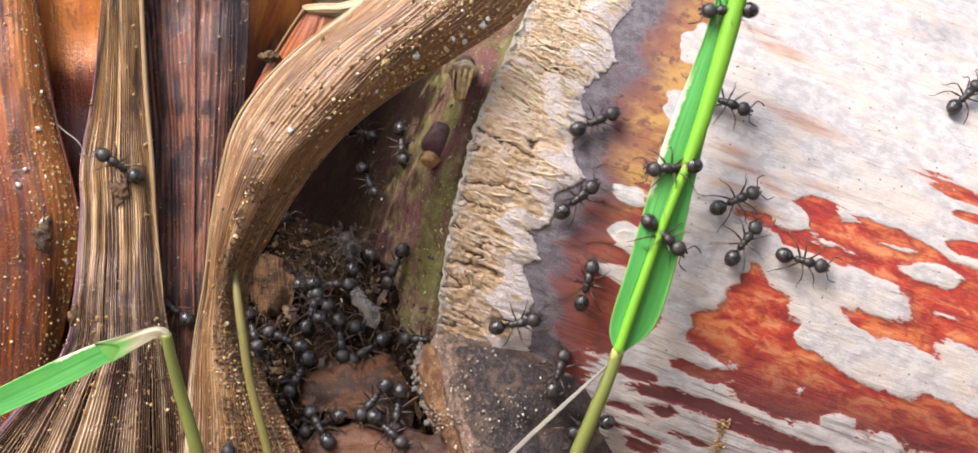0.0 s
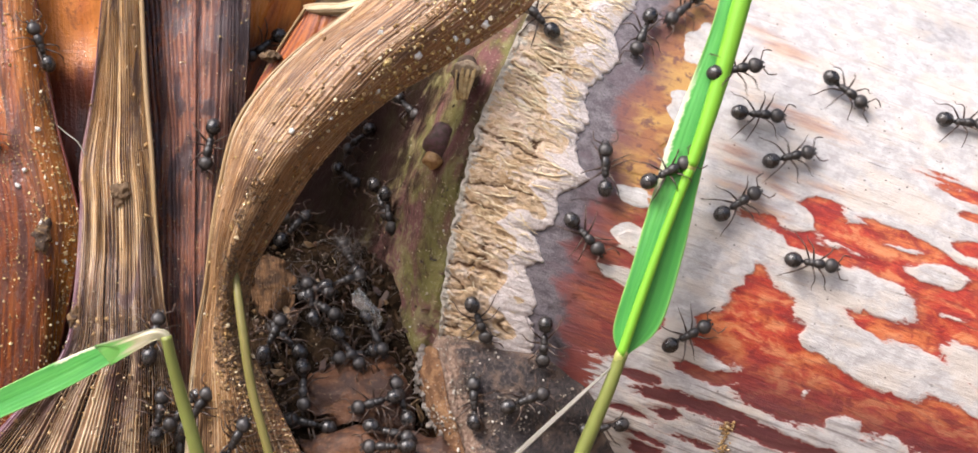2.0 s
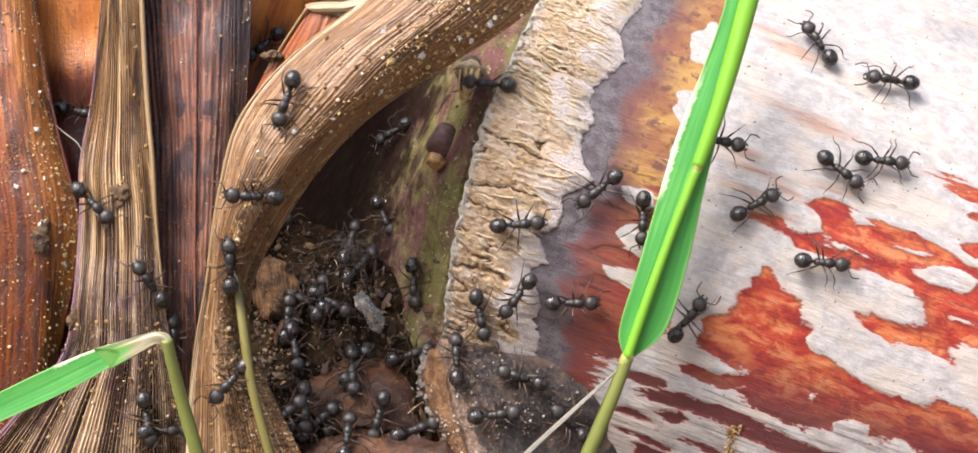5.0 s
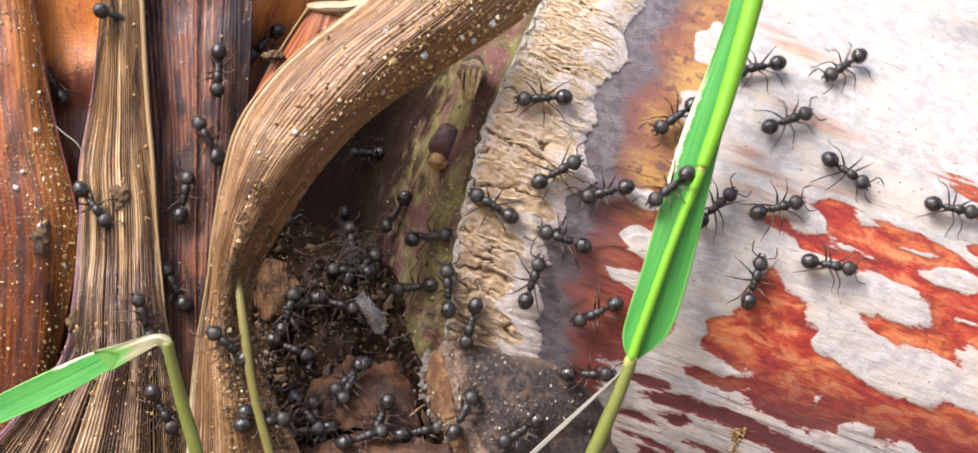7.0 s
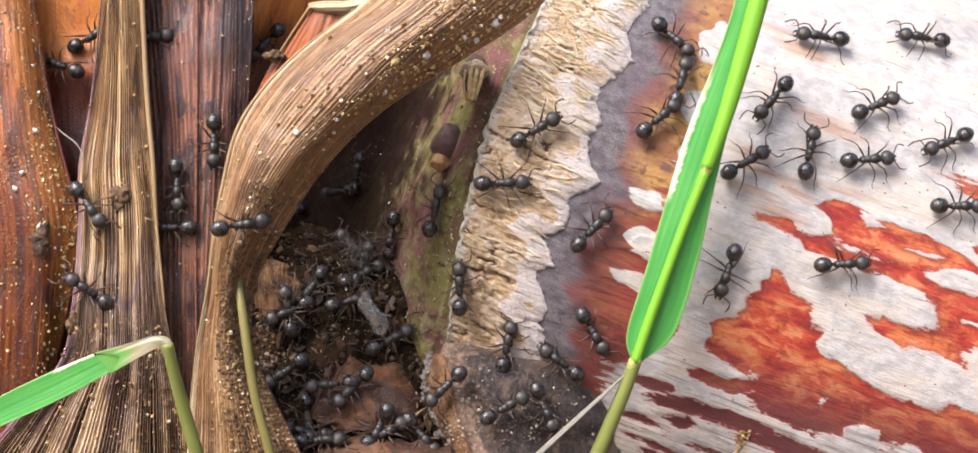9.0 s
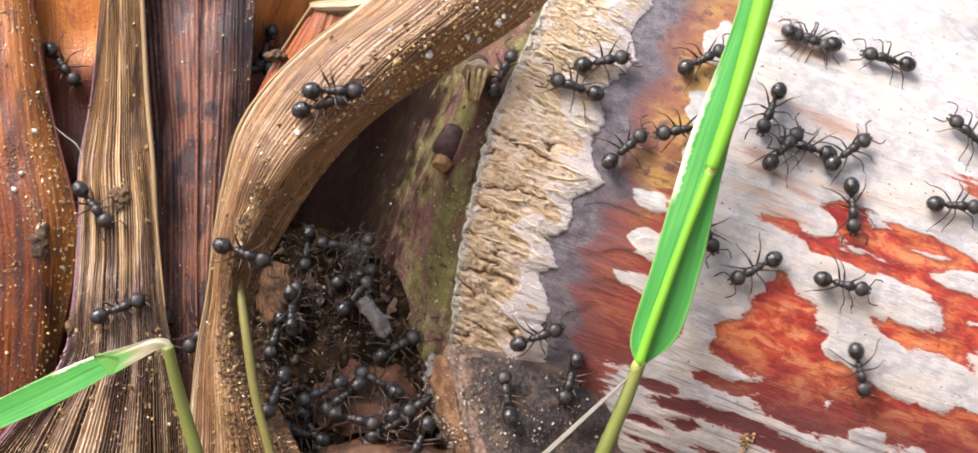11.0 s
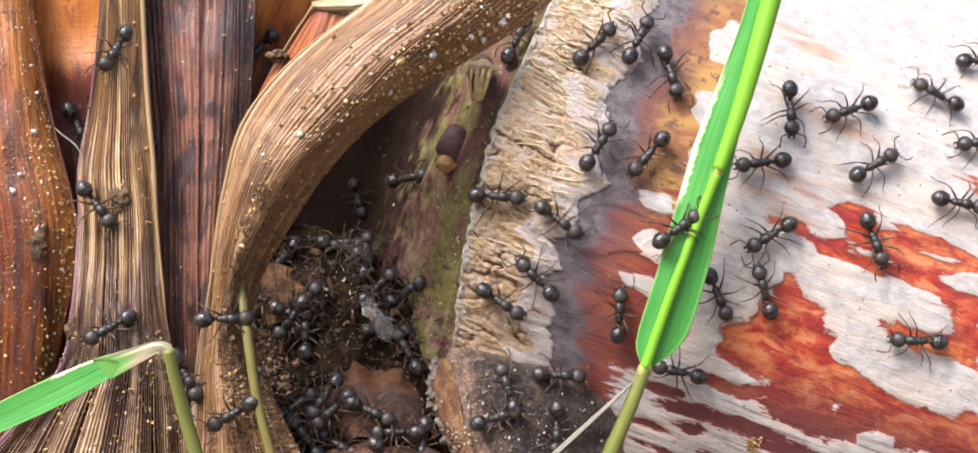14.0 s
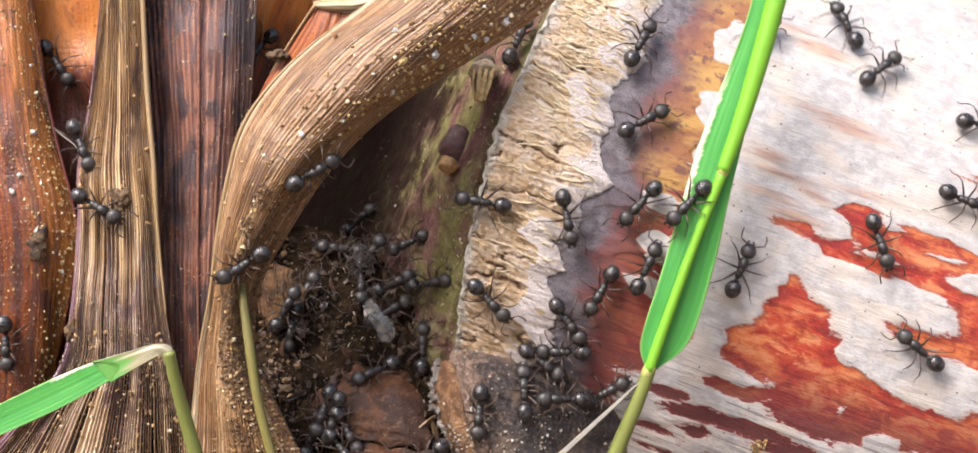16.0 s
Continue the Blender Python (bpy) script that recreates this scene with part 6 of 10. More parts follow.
    ways.append([(0, at(-30.59, 1.05, 4.82, 97, -146, 20)), (0.5, at(-33.45, 2.52, 7.63, 97, -128, 18)), (1, at(-35.58, 7.25, 11.26, 74, -129, 11)), 
        (1.5, at(-37.12, 6.94, 13.35, 74, -121, 11)), (2, at(-38.16, 3.59, 14.92, 110, -111, 21)), (2.25, at(-38.34, 3.47, 15.70, 62, -75, 69)), 
        (2.5, at(-38.59, 3.26, 16.47, 81, -32, 42)), (3, at(-38.08, 7.17, 16.11, 98, 9, 2)), (3.5, at(-36.81, 7.06, 14.91, 95, 48, 1)), 
        (3.75, at(-36.20, 7.21, 11.88, 106, 51, 10)), (4, at(-35.77, 7.51, 8.66, 95, 57, 5)), (5.25, at(-35.46, 7.44, 10.81, 99, -5, -1)), 
        (6.5, at(-34.94, 6.97, 12.86, 112, -65, -22)), (7, at(-37.50, 7.11, 12.62, 72, -121, 12)), (7.5, at(-36.67, 6.94, 14.21, 86, -149, -1)), 
        (8, at(-36.68, 6.97, 14.47, 86, -141, 0)), (8.5, at(-36.50, 6.92, 13.97, 84, -151, -2)), (9, at(-36.75, 6.90, 13.97, 85, -160, -3)), 
        (9.83, at(-36.69, 6.91, 14.02, 86, 141, -6)), (10.67, at(-36.65, 6.93, 14.10, 107, 81, 14)), (11.5, at(-36.59, 6.94, 14.19, 94, 22, -2)), 
        (12, at(-36.48, 7.04, 14.76, 93, 18, 0)), (12.5, at(-36.43, 7.00, 14.47, 93, 27, -1)), (13, at(-36.48, 7.09, 14.98, 94, 25, 1)), 
        (13.5, at(-36.28, 6.98, 14.31, 92, 33, -2)), (14, at(-35.50, 7.53, 9.00, 97, 62, 7)), (14.5, at(-33.64, 2.59, 7.14, 79, 55, 4)), (15, at(-33.07, 1.95, 6.50, 82, 53, 12)), 
        (15.5, at(-33.09, 1.90, 6.26, 82, 52, 13)), (16, at(-33.81, 2.64, 7.04, 73, 67, -11))])
    ways.append([(0, at(-26.14, 3.08, -6.92, 90, -145, -9)), (0.5, at(-27.02, 0.49, -6.90, 93, -155, 5)), (1, at(-27.93, -0.90, -9.35, 118, -109, -17)), 
        (1.5, at(-27.69, -0.99, -11.00, 71, -70, 46)), (2, at(-27.38, -0.23, -9.11, 51, -73, 49)), (2.5, at(-28.23, -0.86, -9.13, 42, -78, 84)), 
        (3, at(-27.57, -0.47, -9.36, 120, -109, -2)), (3.5, at(-28.35, -0.25, -7.08, 104, -131, 29)), (4, at(-28.22, 0.20, -5.27, 119, -103, -9)), 
        (5.25, at(-28.13, 0.22, -4.47, 99, -134, 37)), (6.5, at(-28.13, 0.57, -3.66, -83, 5, -156)), (6.75, at(-27.30, 0.78, -4.19, 98, -151, 14)), 
        (7, at(-26.46, 3.21, -4.78, 98, -118, 2)), (7.5, at(-25.22, 3.00, -2.30, 88, -70, 12)), (8, at(-25.23, 3.14, -0.27, 85, -60, 9)), (8.5, at(-23.93, 3.20, 1.55, 89, -29, 8)), 
        (9, at(-19.59, -6.51, 0.76, 104, -10, 13)), (11.5, at(-19.37, -5.93, -1.21, 106, 27, 16)), (12, at(-18.44, -3.02, -1.31, 115, 18, 44)), 
        (12.5, at(-16.84, 9.20, -3.58, 45, 47, -38)), (12.75, at(-16.49, 8.41, -4.46, -19, 62, -113)), (13, at(-16.05, 7.98, -5.27, -67, 37, -161)), 
        (13.5, at(-17.49, 8.99, -3.86, -66, -4, -171)), (14, at(-19.95, 5.97, -5.25, 91, -150, -5)), (14.5, at(-19.15, -5.62, -1.17, 0, -106, 102)), 
        (14.75, at(-18.05, -6.81, 1.67, -27, -108, 131)), (15, at(-16.96, -7.68, 4.43, 126, -70, -29)), (15.5, at(-15.31, -6.85, 4.85, 121, -36, 6)), 
        (16, at(-14.87, -6.23, 4.99, 122, -31, 13))])
    ways.append([(0, at(-20.15, 5.87, -9.23, 36, 57, -54)), (0.25, at(-19.42, 5.19, -10.35, 68, 31, -4)), (0.5, at(-18.65, 4.87, -11.57, 74, -4, 12)), 
        (1, at(-18.63, 5.18, -10.94, 73, 20, 5)), (1.5, at(-18.43, 5.81, -9.36, 72, 12, 6)), (2, at(-14.77, 7.47, -6.91, 72, 29, -15)), (2.5, at(-17.76, 6.38, -3.74, 67, -18, 27)), 
        (3, at(-17.50, 6.54, -6.32, 85, -16, 3)), (4, at(-16.43, 6.97, -8.09, 65, -55, 27)), (5.25, at(-14.56, 8.02, -5.36, 18, -69, 72)), 
        (6.5, at(-12.88, 10.91, -2.52, -34, -57, 132)), (6.75, at(-12.73, 10.31, -3.23, -61, -30, 166)), (7, at(-12.67, 9.71, -3.94, -63, -4, -173)), 
        (7.5, at(-14.18, 8.28, -4.96, -64, 25, -164)), (8, at(-16.28, 8.18, -4.86, -32, 68, -119)), (8.5, at(-16.22, 7.71, -5.98, 118, 124, 27)), 
        (9, at(-16.06, 8.08, -5.03, -57, 53, -147)), (11.5, at(-19.09, 5.70, -9.12, 0, 70, -89)), (12, at(-19.01, 6.25, -7.73, 63, 57, -13)), 
        (12.5, at(-17.25, 5.88, -10.02, 62, 40, -15)), (13, at(-19.35, 5.68, -9.27, 67, 27, -8)), (13.5, at(-18.37, 5.65, -9.86, 74, 13, 6)), 
        (13.75, at(-17.61, 6.27, -9.20, 68, -34, 23)), (14, at(-16.71, 6.80, -8.47, 0, -75, 98)), (14.5, at(-16.38, 7.94, -5.53, 0, -73, 88)), 
        (15, at(-17.07, 6.51, -4.34, 0, -73, 106)), (15.5, at(-17.46, 6.36, -5.63, 93, -65, 20)), (16, at(-18.19, 6.10, -5.96, 102, -59, -15))])
    ways.append([(0, at(-15.30, 7.67, -6.16, 73, 36, -9)), (0.5, at(-15.61, 7.83, -5.72, 75, 14, -2)), (1, at(-15.83, 8.10, -5.03, 71, 13, -4)), 
        (1.5, at(-16.81, 10.29, -2.41, 52, -38, 27)), (2, at(-17.73, 12.03, -0.56, 48, -44, 24)), (2.5, at(-17.85, 12.99, 0.77, -41, -53, 128)), 
        (3, at(-18.15, 30.32, 1.68, -75, -8, 142)), (3.25, at(-18.06, 30.74, 2.51, -72, 32, 153)), (3.5, at(-17.96, 31.08, 3.34, 122, 119, -8)), 
        (5, at(-18.03, -7.26, 2.74, 74, -178, 8)), (6.5, at(-24.73, 3.18, 2.62, 91, -113, -3)), (7, at(-23.78, 3.43, 7.27, 91, -118, 8)), 
        (7.2, at(-23.58, 3.62, 10.43, 95, -106, 11)), (7.4, at(-23.54, 3.72, 13.65, 88, -95, 13)), (7.61, at(-23.54, 3.95, 16.78, 53, -81, 43)), 
        (7.81, at(-23.60, 4.13, 20.12, 95, -72, -1)), (8.01, at(-23.68, 4.16, 23.23, 85, -60, 8)), (8.44, at(-21.18, 5.77, 23.57, 85, -46, 22)), 
        (8.86, at(-18.88, 11.82, 25.08, 105, -34, 13)), (9.29, at(-15.60, 13.48, 25.35, 99, -17, 10)), (9.71, at(-11.24, 5.00, 23.65, 90, 0, 0)), 
        (10.14, at(-8.05, 5.00, 23.65, 90, 15, 0)), (10.56, at(-4.85, 5.00, 23.65, 90, 30, 0)), (10.98, at(-1.66, 5.00, 23.65, 90, 45, 0)), 
        (11.41, at(1.54, 5.00, 23.65, 90, 60, 0)), (11.63, at(0.72, -4.88, 18.41, 100, 71, 23)), (11.85, at(0.37, -3.58, 15.57, -28, 108, -100)), 
        (12.06, at(0.64, 0.06, 12.29, 14, 98, -75)), (12.28, at(-0.14, -0.43, 9.16, 106, 103, 18)), (12.5, at(-0.43, -0.30, 6.16, 87, 113, -2)), 
        (12.83, at(1.25, -0.21, 3.21, 91, 127, -3)), (13.17, at(3.11, -0.19, 0.70, 93, 140, 1)), (13.5, at(4.92, 0.54, -2.17, 81, 154, -2)), 
        (13.75, at(3.53, 0.47, -2.80, 85, -170, 4)), (14, at(2.33, 0.52, -3.37, 76, -134, 8)), (14.5, at(-1.03, 0.38, -1.47, 77, -152, 8)), 
        (15, at(-2.44, -0.13, 1.40, -64, -43, 159)), (15.5, at(-1.60, -0.01, 2.05, 92, 162, 0)), (16, at(-2.13, -0.11, 2.61, 89, -170, -0))])
    ways.append([(0, at(-11.32, 10.72, -2.04, -76, -27, 152)), (0.5, at(-17.26, 29.62, 2.37, -75, 3, 145)), (0.67, at(-16.90, 29.09, 2.42, 115, 127, -15)), 
        (0.83, at(-16.53, 28.61, 2.47, 35, 73, -89)), (1, at(-16.16, 28.14, 2.52, 75, 19, -40)), (1.5, at(-16.41, 28.62, 2.89, 75, 1, -36)), 
        (2, at(-13.97, 26.48, 5.07, 78, 29, -43)), (3, at(-13.72, 22.17, -0.23, 75, 5, -28)), (3.5, at(-15.65, 11.72, -0.91, 63, -11, 10)), (4, at(-10.72, 16.63, 0.75, 86, 0, -31)), 
        (5.25, at(-9.40, 13.78, 1.12, 82, 67, -37)), (6.5, at(-8.15, 11.07, 1.48, 92, 124, -27)), (7, at(-8.47, 11.94, 1.64, 93, 127, -27)), (7.5, at(-8.72, 12.65, 1.82, -86, 20, 152)), 
        (8, at(-14.97, 25.58, 1.56, -76, 9, 146)), (8.5, at(-15.77, 26.97, 1.60, -76, 9, 147)), (8.8, at(-21.06, 33.97, 1.50, -74, 11, 146)), 
        (10.08, at(-21.04, 34.23, 1.99, 119, 124, -14)), (11.35, at(-21.02, 34.45, 2.47, 27, 72, -100)), (12.63, at(-21.01, 34.72, 2.96, 73, 25, -45)), 
        (12.85, at(-16.21, 27.08, 0.83, 81, 31, -41)), (13.07, at(-11.74, 17.54, -0.89, 86, 32, -33)), (13.28, at(-7.84, 8.60, -2.54, 85, 31, -31)), 
        (13.5, at(-4.55, 3.99, -3.91, 87, 33, -34)), (14, at(-0.65, 1.27, -5.11, 95, 34, -0)), (14.5, at(2.21, 2.14, -8.49, 115, 51, 21)), (15, at(1.40, 2.07, -8.09, 101, 0, -0)), 
        (15.5, at(4.12, 1.59, -6.58, 103, -20, -8)), (15.75, at(4.27, 1.56, -6.49, 103, 18, 0)), (16, at(4.42, 1.53, -6.42, 110, 54, 13))])
    ways.append([(0, at(-7.69, 8.06, -3.43, 96, 117, -23)), (0.5, at(-8.98, 10.45, -3.53, 101, 117, -17)), (1, at(-9.35, 11.35, -3.26, 0, 84, -118)), 
        (1.5, at(-10.24, 8.64, -6.39, 17, 72, -75)), (2.75, at(-9.71, 4.57, -11.98, 61, 24, -11)), (4, at(-9.32, 1.71, -17.01, 67, -22, 13)), 
        (4.42, at(-8.61, 3.28, -14.38, 75, -20, 16)), (4.83, at(-7.59, 5.65, -11.76, 74, -17, 8)), (5.25, at(-6.25, 5.57, -8.77, 93, -16, -28)), 
        (5.67, at(-5.10, 4.59, -5.82, 92, -12, -25)), (6.08, at(-4.05, 3.57, -2.98, 86, -10, -22)), (6.5, at(-2.84, 0.36, -0.23, 92, -4, -7)), 
        (7, at(-5.40, 4.99, -0.50, 94, -7, -26)), (7.5, at(-6.02, 5.97, -0.41, 93, 2, -30)), (8, at(-7.17, 8.82, 1.04, 85, -3, -33)), (8.5, at(-3.15, 2.79, 3.13, 87, -16, -27)), 
        (9, at(-0.02, -0.33, 3.85, 91, -2, -0)), (9.5, at(1.83, -0.50, 6.01, 96, -4, -4)), (10, at(3.73, -0.38, 8.49, 94, -7, 2)), (10.5, at(5.68, 0.14, 10.90, 92, -9, -4)), 
        (11, at(7.61, 0.83, 13.36, 83, -11, 1)), (11.5, at(9.53, 1.54, 15.63, 89, -14, 5)), (12, at(10.12, 0.94, 12.59, 85, -18, 12)), (12.5, at(10.91, 0.66, 9.55, 83, -22, 5)), 
        (13, at(11.58, 0.26, 6.47, 85, -26, 4)), (13.5, at(12.29, 0.10, 3.45, 88, -31, 1)), (14, at(12.45, -3.74, 0.34, 83, -35, 4)), (14.5, at(12.25, -3.75, 0.47, 82, -48, 6)), 
        (14.75, at(12.94, -3.86, 1.87, -74, -69, 165)), (15, at(13.64, -3.97, 3.26, -84, -8, 179)), (16, at(9.91, 0.03, 2.57, 88, 133, -2))])
    ways.append([(0, at(-13.16, 6.38, -8.63, 67, 13, -2)), (0.33, at(-12.04, 8.82, -5.27, 60, 33, -5)), (0.67, at(-10.53, 14.46, -1.44, 82, 59, -37)), 
        (1, at(-8.89, 13.28, 2.19, 69, 78, -51)), (1.5, at(-9.44, 14.18, 1.49, 80, 67, -38)), (2, at(-8.87, 12.85, 1.56, 80, 77, -38)), (2.5, at(-6.82, 7.99, 0.76, 85, 8, -35)), 
        (3, at(-4.91, 4.19, 0.29, 92, 11, -29)), (3.5, at(-2.32, 0.42, -0.29, 97, 24, 6)), (4, at(0.19, 0.01, -0.00, 91, 0, -2)), (6.5, at(2.80, -0.36, 1.89, 89, -9, -2)), 
        (7, at(4.52, -0.40, 4.59, 92, -29, -3)), (7.5, at(7.24, -0.21, 5.17, 87, -3, 8)), (8, at(9.39, 0.15, 6.26, 87, -13, 2)), (8.5, at(11.92, 0.56, 8.51, 80, -53, 10)), 
        (9, at(12.34, 0.63, 8.84, 83, -39, 7)), (9.83, at(13.10, 0.60, 8.44, 123, -101, -30)), (10.67, at(13.87, 0.60, 8.05, 96, -159, 0)), 
        (11.5, at(13.91, -4.30, 7.30, -83, 38, -176)), (12, at(14.32, -4.22, 6.40, -83, 30, -177)), (12.5, at(13.84, -4.29, 7.22, -84, -6, 179)), 
        (12.75, at(13.60, 0.61, 8.27, 98, -136, -3)), (13, at(12.69, 0.68, 9.02, 124, -99, -31)), (13.25, at(13.32, 0.84, 9.92, 80, -48, 10)), 
        (13.5, at(13.98, 1.07, 10.84, 82, 0, 3)), (13.75, at(13.28, 1.24, 11.74, 79, 37, -4)), (14, at(12.59, 1.42, 12.66, 56, 72, -30)), 
        (14.5, at(12.74, 1.37, 12.41, 108, 123, 19)), (15, at(13.66, 0.92, 10.11, 128, 102, 40)), (15.5, at(13.32, 0.29, 6.04, 128, 97, 41)), 
        (16, at(13.02, -3.90, 2.41, -82, 45, -174))])
    ways.append([(0, at(-13.93, 1.89, -17.11, -42, -45, 136)), (0.5, at(-15.46, 2.84, -14.55, 109, -122, -19)), (1, at(-18.38, -3.17, -14.95, 79, -64, 28)), 
        (1.25, at(-18.67, -2.09, -12.03, 23, -73, 98)), (1.5, at(-19.56, 5.59, -9.57, -28, -66, 122)), (2, at(-18.76, 5.54, -9.60, 57, -60, 36)), 
        (2.5, at(-18.06, 5.78, -9.79, 72, -24, 21)), (3, at(-18.42, 5.33, -10.61, 73, 10, 7)), (3.25, at(-17.65, 5.68, -10.13, 63, 43, -10)), 
        (3.5, at(-16.81, 6.15, -9.65, 18, 67, -67)), (4, at(-17.41, 5.61, -10.34, -40, 61, -129)), (5.25, at(-16.65, 5.87, -10.10, 43, 57, -41)), 
        (6.5, at(-15.72, 6.05, -9.82, 65, 21, -15)), (7, at(-17.48, 5.73, -10.08, 68, 25, -5)), (7.5, at(-17.37, 6.76, -8.35, 55, 64, -26)), 
        (8.5, at(-18.29, 5.30, -10.63, 33, 71, -47)), (9, at(-17.60, 4.87, -11.73, 110, 146, 11)), (11.5, at(-18.40, -2.16, -12.50, -57, 58, -114)), 
        (12, at(-18.71, 5.01, -11.20, 0, 74, -80)), (12.5, at(-17.58, -2.06, -14.25, 57, 69, -3)), (13, at(-18.22, -2.75, -14.03, 0, 84, -72)), 
        (13.5, at(-17.09, 2.81, -15.90, -57, 53, -145)), (14, at(-20.41, -4.05, -13.16, 90, 150, 2)), (14.5, at(-19.99, -4.02, -12.62, 105, 119, 40)), 
        (15, at(-20.09, -4.01, -14.86, 0, 93, -101)), (15.22, at(-20.08, -3.51, -18.25, 0, 89, -99)), (15.44, at(-20.23, -3.50, -21.47, 0, 87, -84)), 
        (16, at(-20.23, -3.50, -21.47, 0, 87, -84))])
    ways.append([(0, at(-7.86, 3.16, -15.38, -52, 77, -130)), (0.36, at(-10.85, 2.72, -15.18, 103, 108, 17)), (0.71, at(-14.01, 2.99, -15.01, 70, 116, -16)), 
        (1.07, at(-17.35, 3.13, -15.46, -54, 50, -148)), (1.43, at(-19.46, -3.83, -14.17, 96, 128, 25)), (1.79, at(-22.24, -2.97, -14.18, 85, 136, -14)), 
        (2.14, at(-26.70, -0.63, -14.57, -86, 46, -132)), (2.5, at(-29.25, -1.38, -14.41, 93, 149, 25)), (3, at(-28.81, -1.31, -12.71, 88, 107, 25)), 
        (3.5, at(-28.59, -1.65, -14.76, 97, 111, 34)), (4, at(-28.35, -1.63, -14.97, 0, 87, -74)), (6.5, at(-26.94, -0.97, -14.47, 78, 75, 4)), 
        (7, at(-26.87, -1.01, -14.05, 82, 63, 20)), (7.27, at(-26.71, -0.84, -17.98, 91, 66, 39)), (7.53, at(-25.94, -0.62, -21.99, 86, 68, 41)), 
        (7.96, at(-22.73, -2.70, -21.58, 89, 52, -14)), (8.39, at(-19.47, -3.56, -21.43, 87, 42, -0)), (8.82, at(-18.33, 5.00, -23.33, 90, 33, 0)), 
        (9.25, at(-14.12, -2.14, -21.73, 86, 24, 6)), (9.68, at(-12.02, 5.00, -23.33, 90, 15, 0)), (10.11, at(-8.87, 5.00, -23.33, 90, 6, 0)), 
        (10.54, at(-5.25, 0.50, -21.74, 97, -5, 13)), (10.97, at(-2.58, 19.55, -26.53, 130, 2, -16)), (11.4, at(0.77, 0.32, -21.71, 87, -21, 1)), 
        (11.83, at(3.39, 0.24, -22.26, 83, -29, 11)), (12.03, at(3.42, 0.74, -19.53, 76, -29, 20)), (12.22, at(3.60, 1.81, -16.46, 97, -36, 17)), 
        (12.41, at(3.86, 1.76, -13.61, 82, -34, 21)), (12.61, at(4.28, 3.02, -10.63, 88, -36, 5)), (12.8, at(4.52, 1.75, -7.33, 104, -36, -12)), 
        (13, at(4.62, 0.95, -4.35, 99, -39, -6)), (13.25, at(3.67, 1.17, -5.61, 102, -5, -0)), (13.5, at(2.76, 1.68, -7.10, 104, 29, 6)), (14, at(3.74, 2.54, -11.40, 71, 5, 13)), 
        (14.5, at(6.65, 2.66, -10.64, 110, -45, -19)), (14.75, at(7.04, 2.05, -8.92, -26, -104, 113)), (15, at(7.47, 1.52, -7.23, 69, -122, 14)), 
        (15.25, at(6.97, 1.81, -8.07, 78, -157, 1)), (15.5, at(6.44, 2.10, -8.94, 78, 167, -6)), (16, at(4.23, 2.32, -8.87, 77, -179, -5))])
    ways.append([(0, at(-5.29, 5.63, -9.60, -93, -1, 159)), (0.5, at(-6.70, 6.51, -9.04, 97, 148, -12)), (1, at(-9.53, 5.30, -11.27, -60, 22, -163)), 
        (1.5, at(-12.85, 2.73, -14.20, 94, 157, -1)), (1.75, at(-10.83, 3.76, -16.42, -75, 9, -171)), (2, at(-8.25, 0.59, -18.08, -69, 1, 178)), 
        (2.25, at(-11.23, 0.99, -17.45, -65, -29, 170)), (2.5, at(-14.37, 3.14, -17.08, -51, -57, 141)), (3, at(-14.58, 2.86, -13.61, 55, -70, 30)), 
        (3.5, at(-17.70, -2.31, -14.53, 65, -68, 47)), (4, at(-17.41, -2.21, -15.03, 67, -59, 47)), (6.5, at(-17.01, 3.50, -14.92, 69, 1, 2)), 
        (7, at(-18.34, -2.99, -14.32, 84, 12, 21)), (7.5, at(-17.20, -2.07, -15.12, 79, 5, 26)), (8.5, at(-16.83, 2.87, -15.87, 74, 2, 6)), 
        (9, at(-14.45, 2.13, -17.21, 58, -5, -8)), (11.5, at(-12.04, 2.90, -13.53, 75, 18, -5)), (12, at(-13.55, 4.14, -12.21, 63, 17, -16)), 
        (12.5, at(-10.57, 3.67, -12.94, 62, 15, 2)), (13, at(-7.70, 4.19, -13.56, 70, 10, 19)), (13.5, at(-3.74, 1.08, -13.54, 88, -8, -8)), 
        (14, at(-0.84, 0.98, -14.28, 86, -19, -9)), (14.5, at(1.77, 0.78, -14.96, 85, -28, 14)), (15, at(7.00, 3.35, -12.37, 97, -30, -2)), 
        (15.5, at(7.33, 3.55, -13.11, 92, -30, 7)), (16, at(7.39, 3.18, -12.21, 105, -28, -11))])
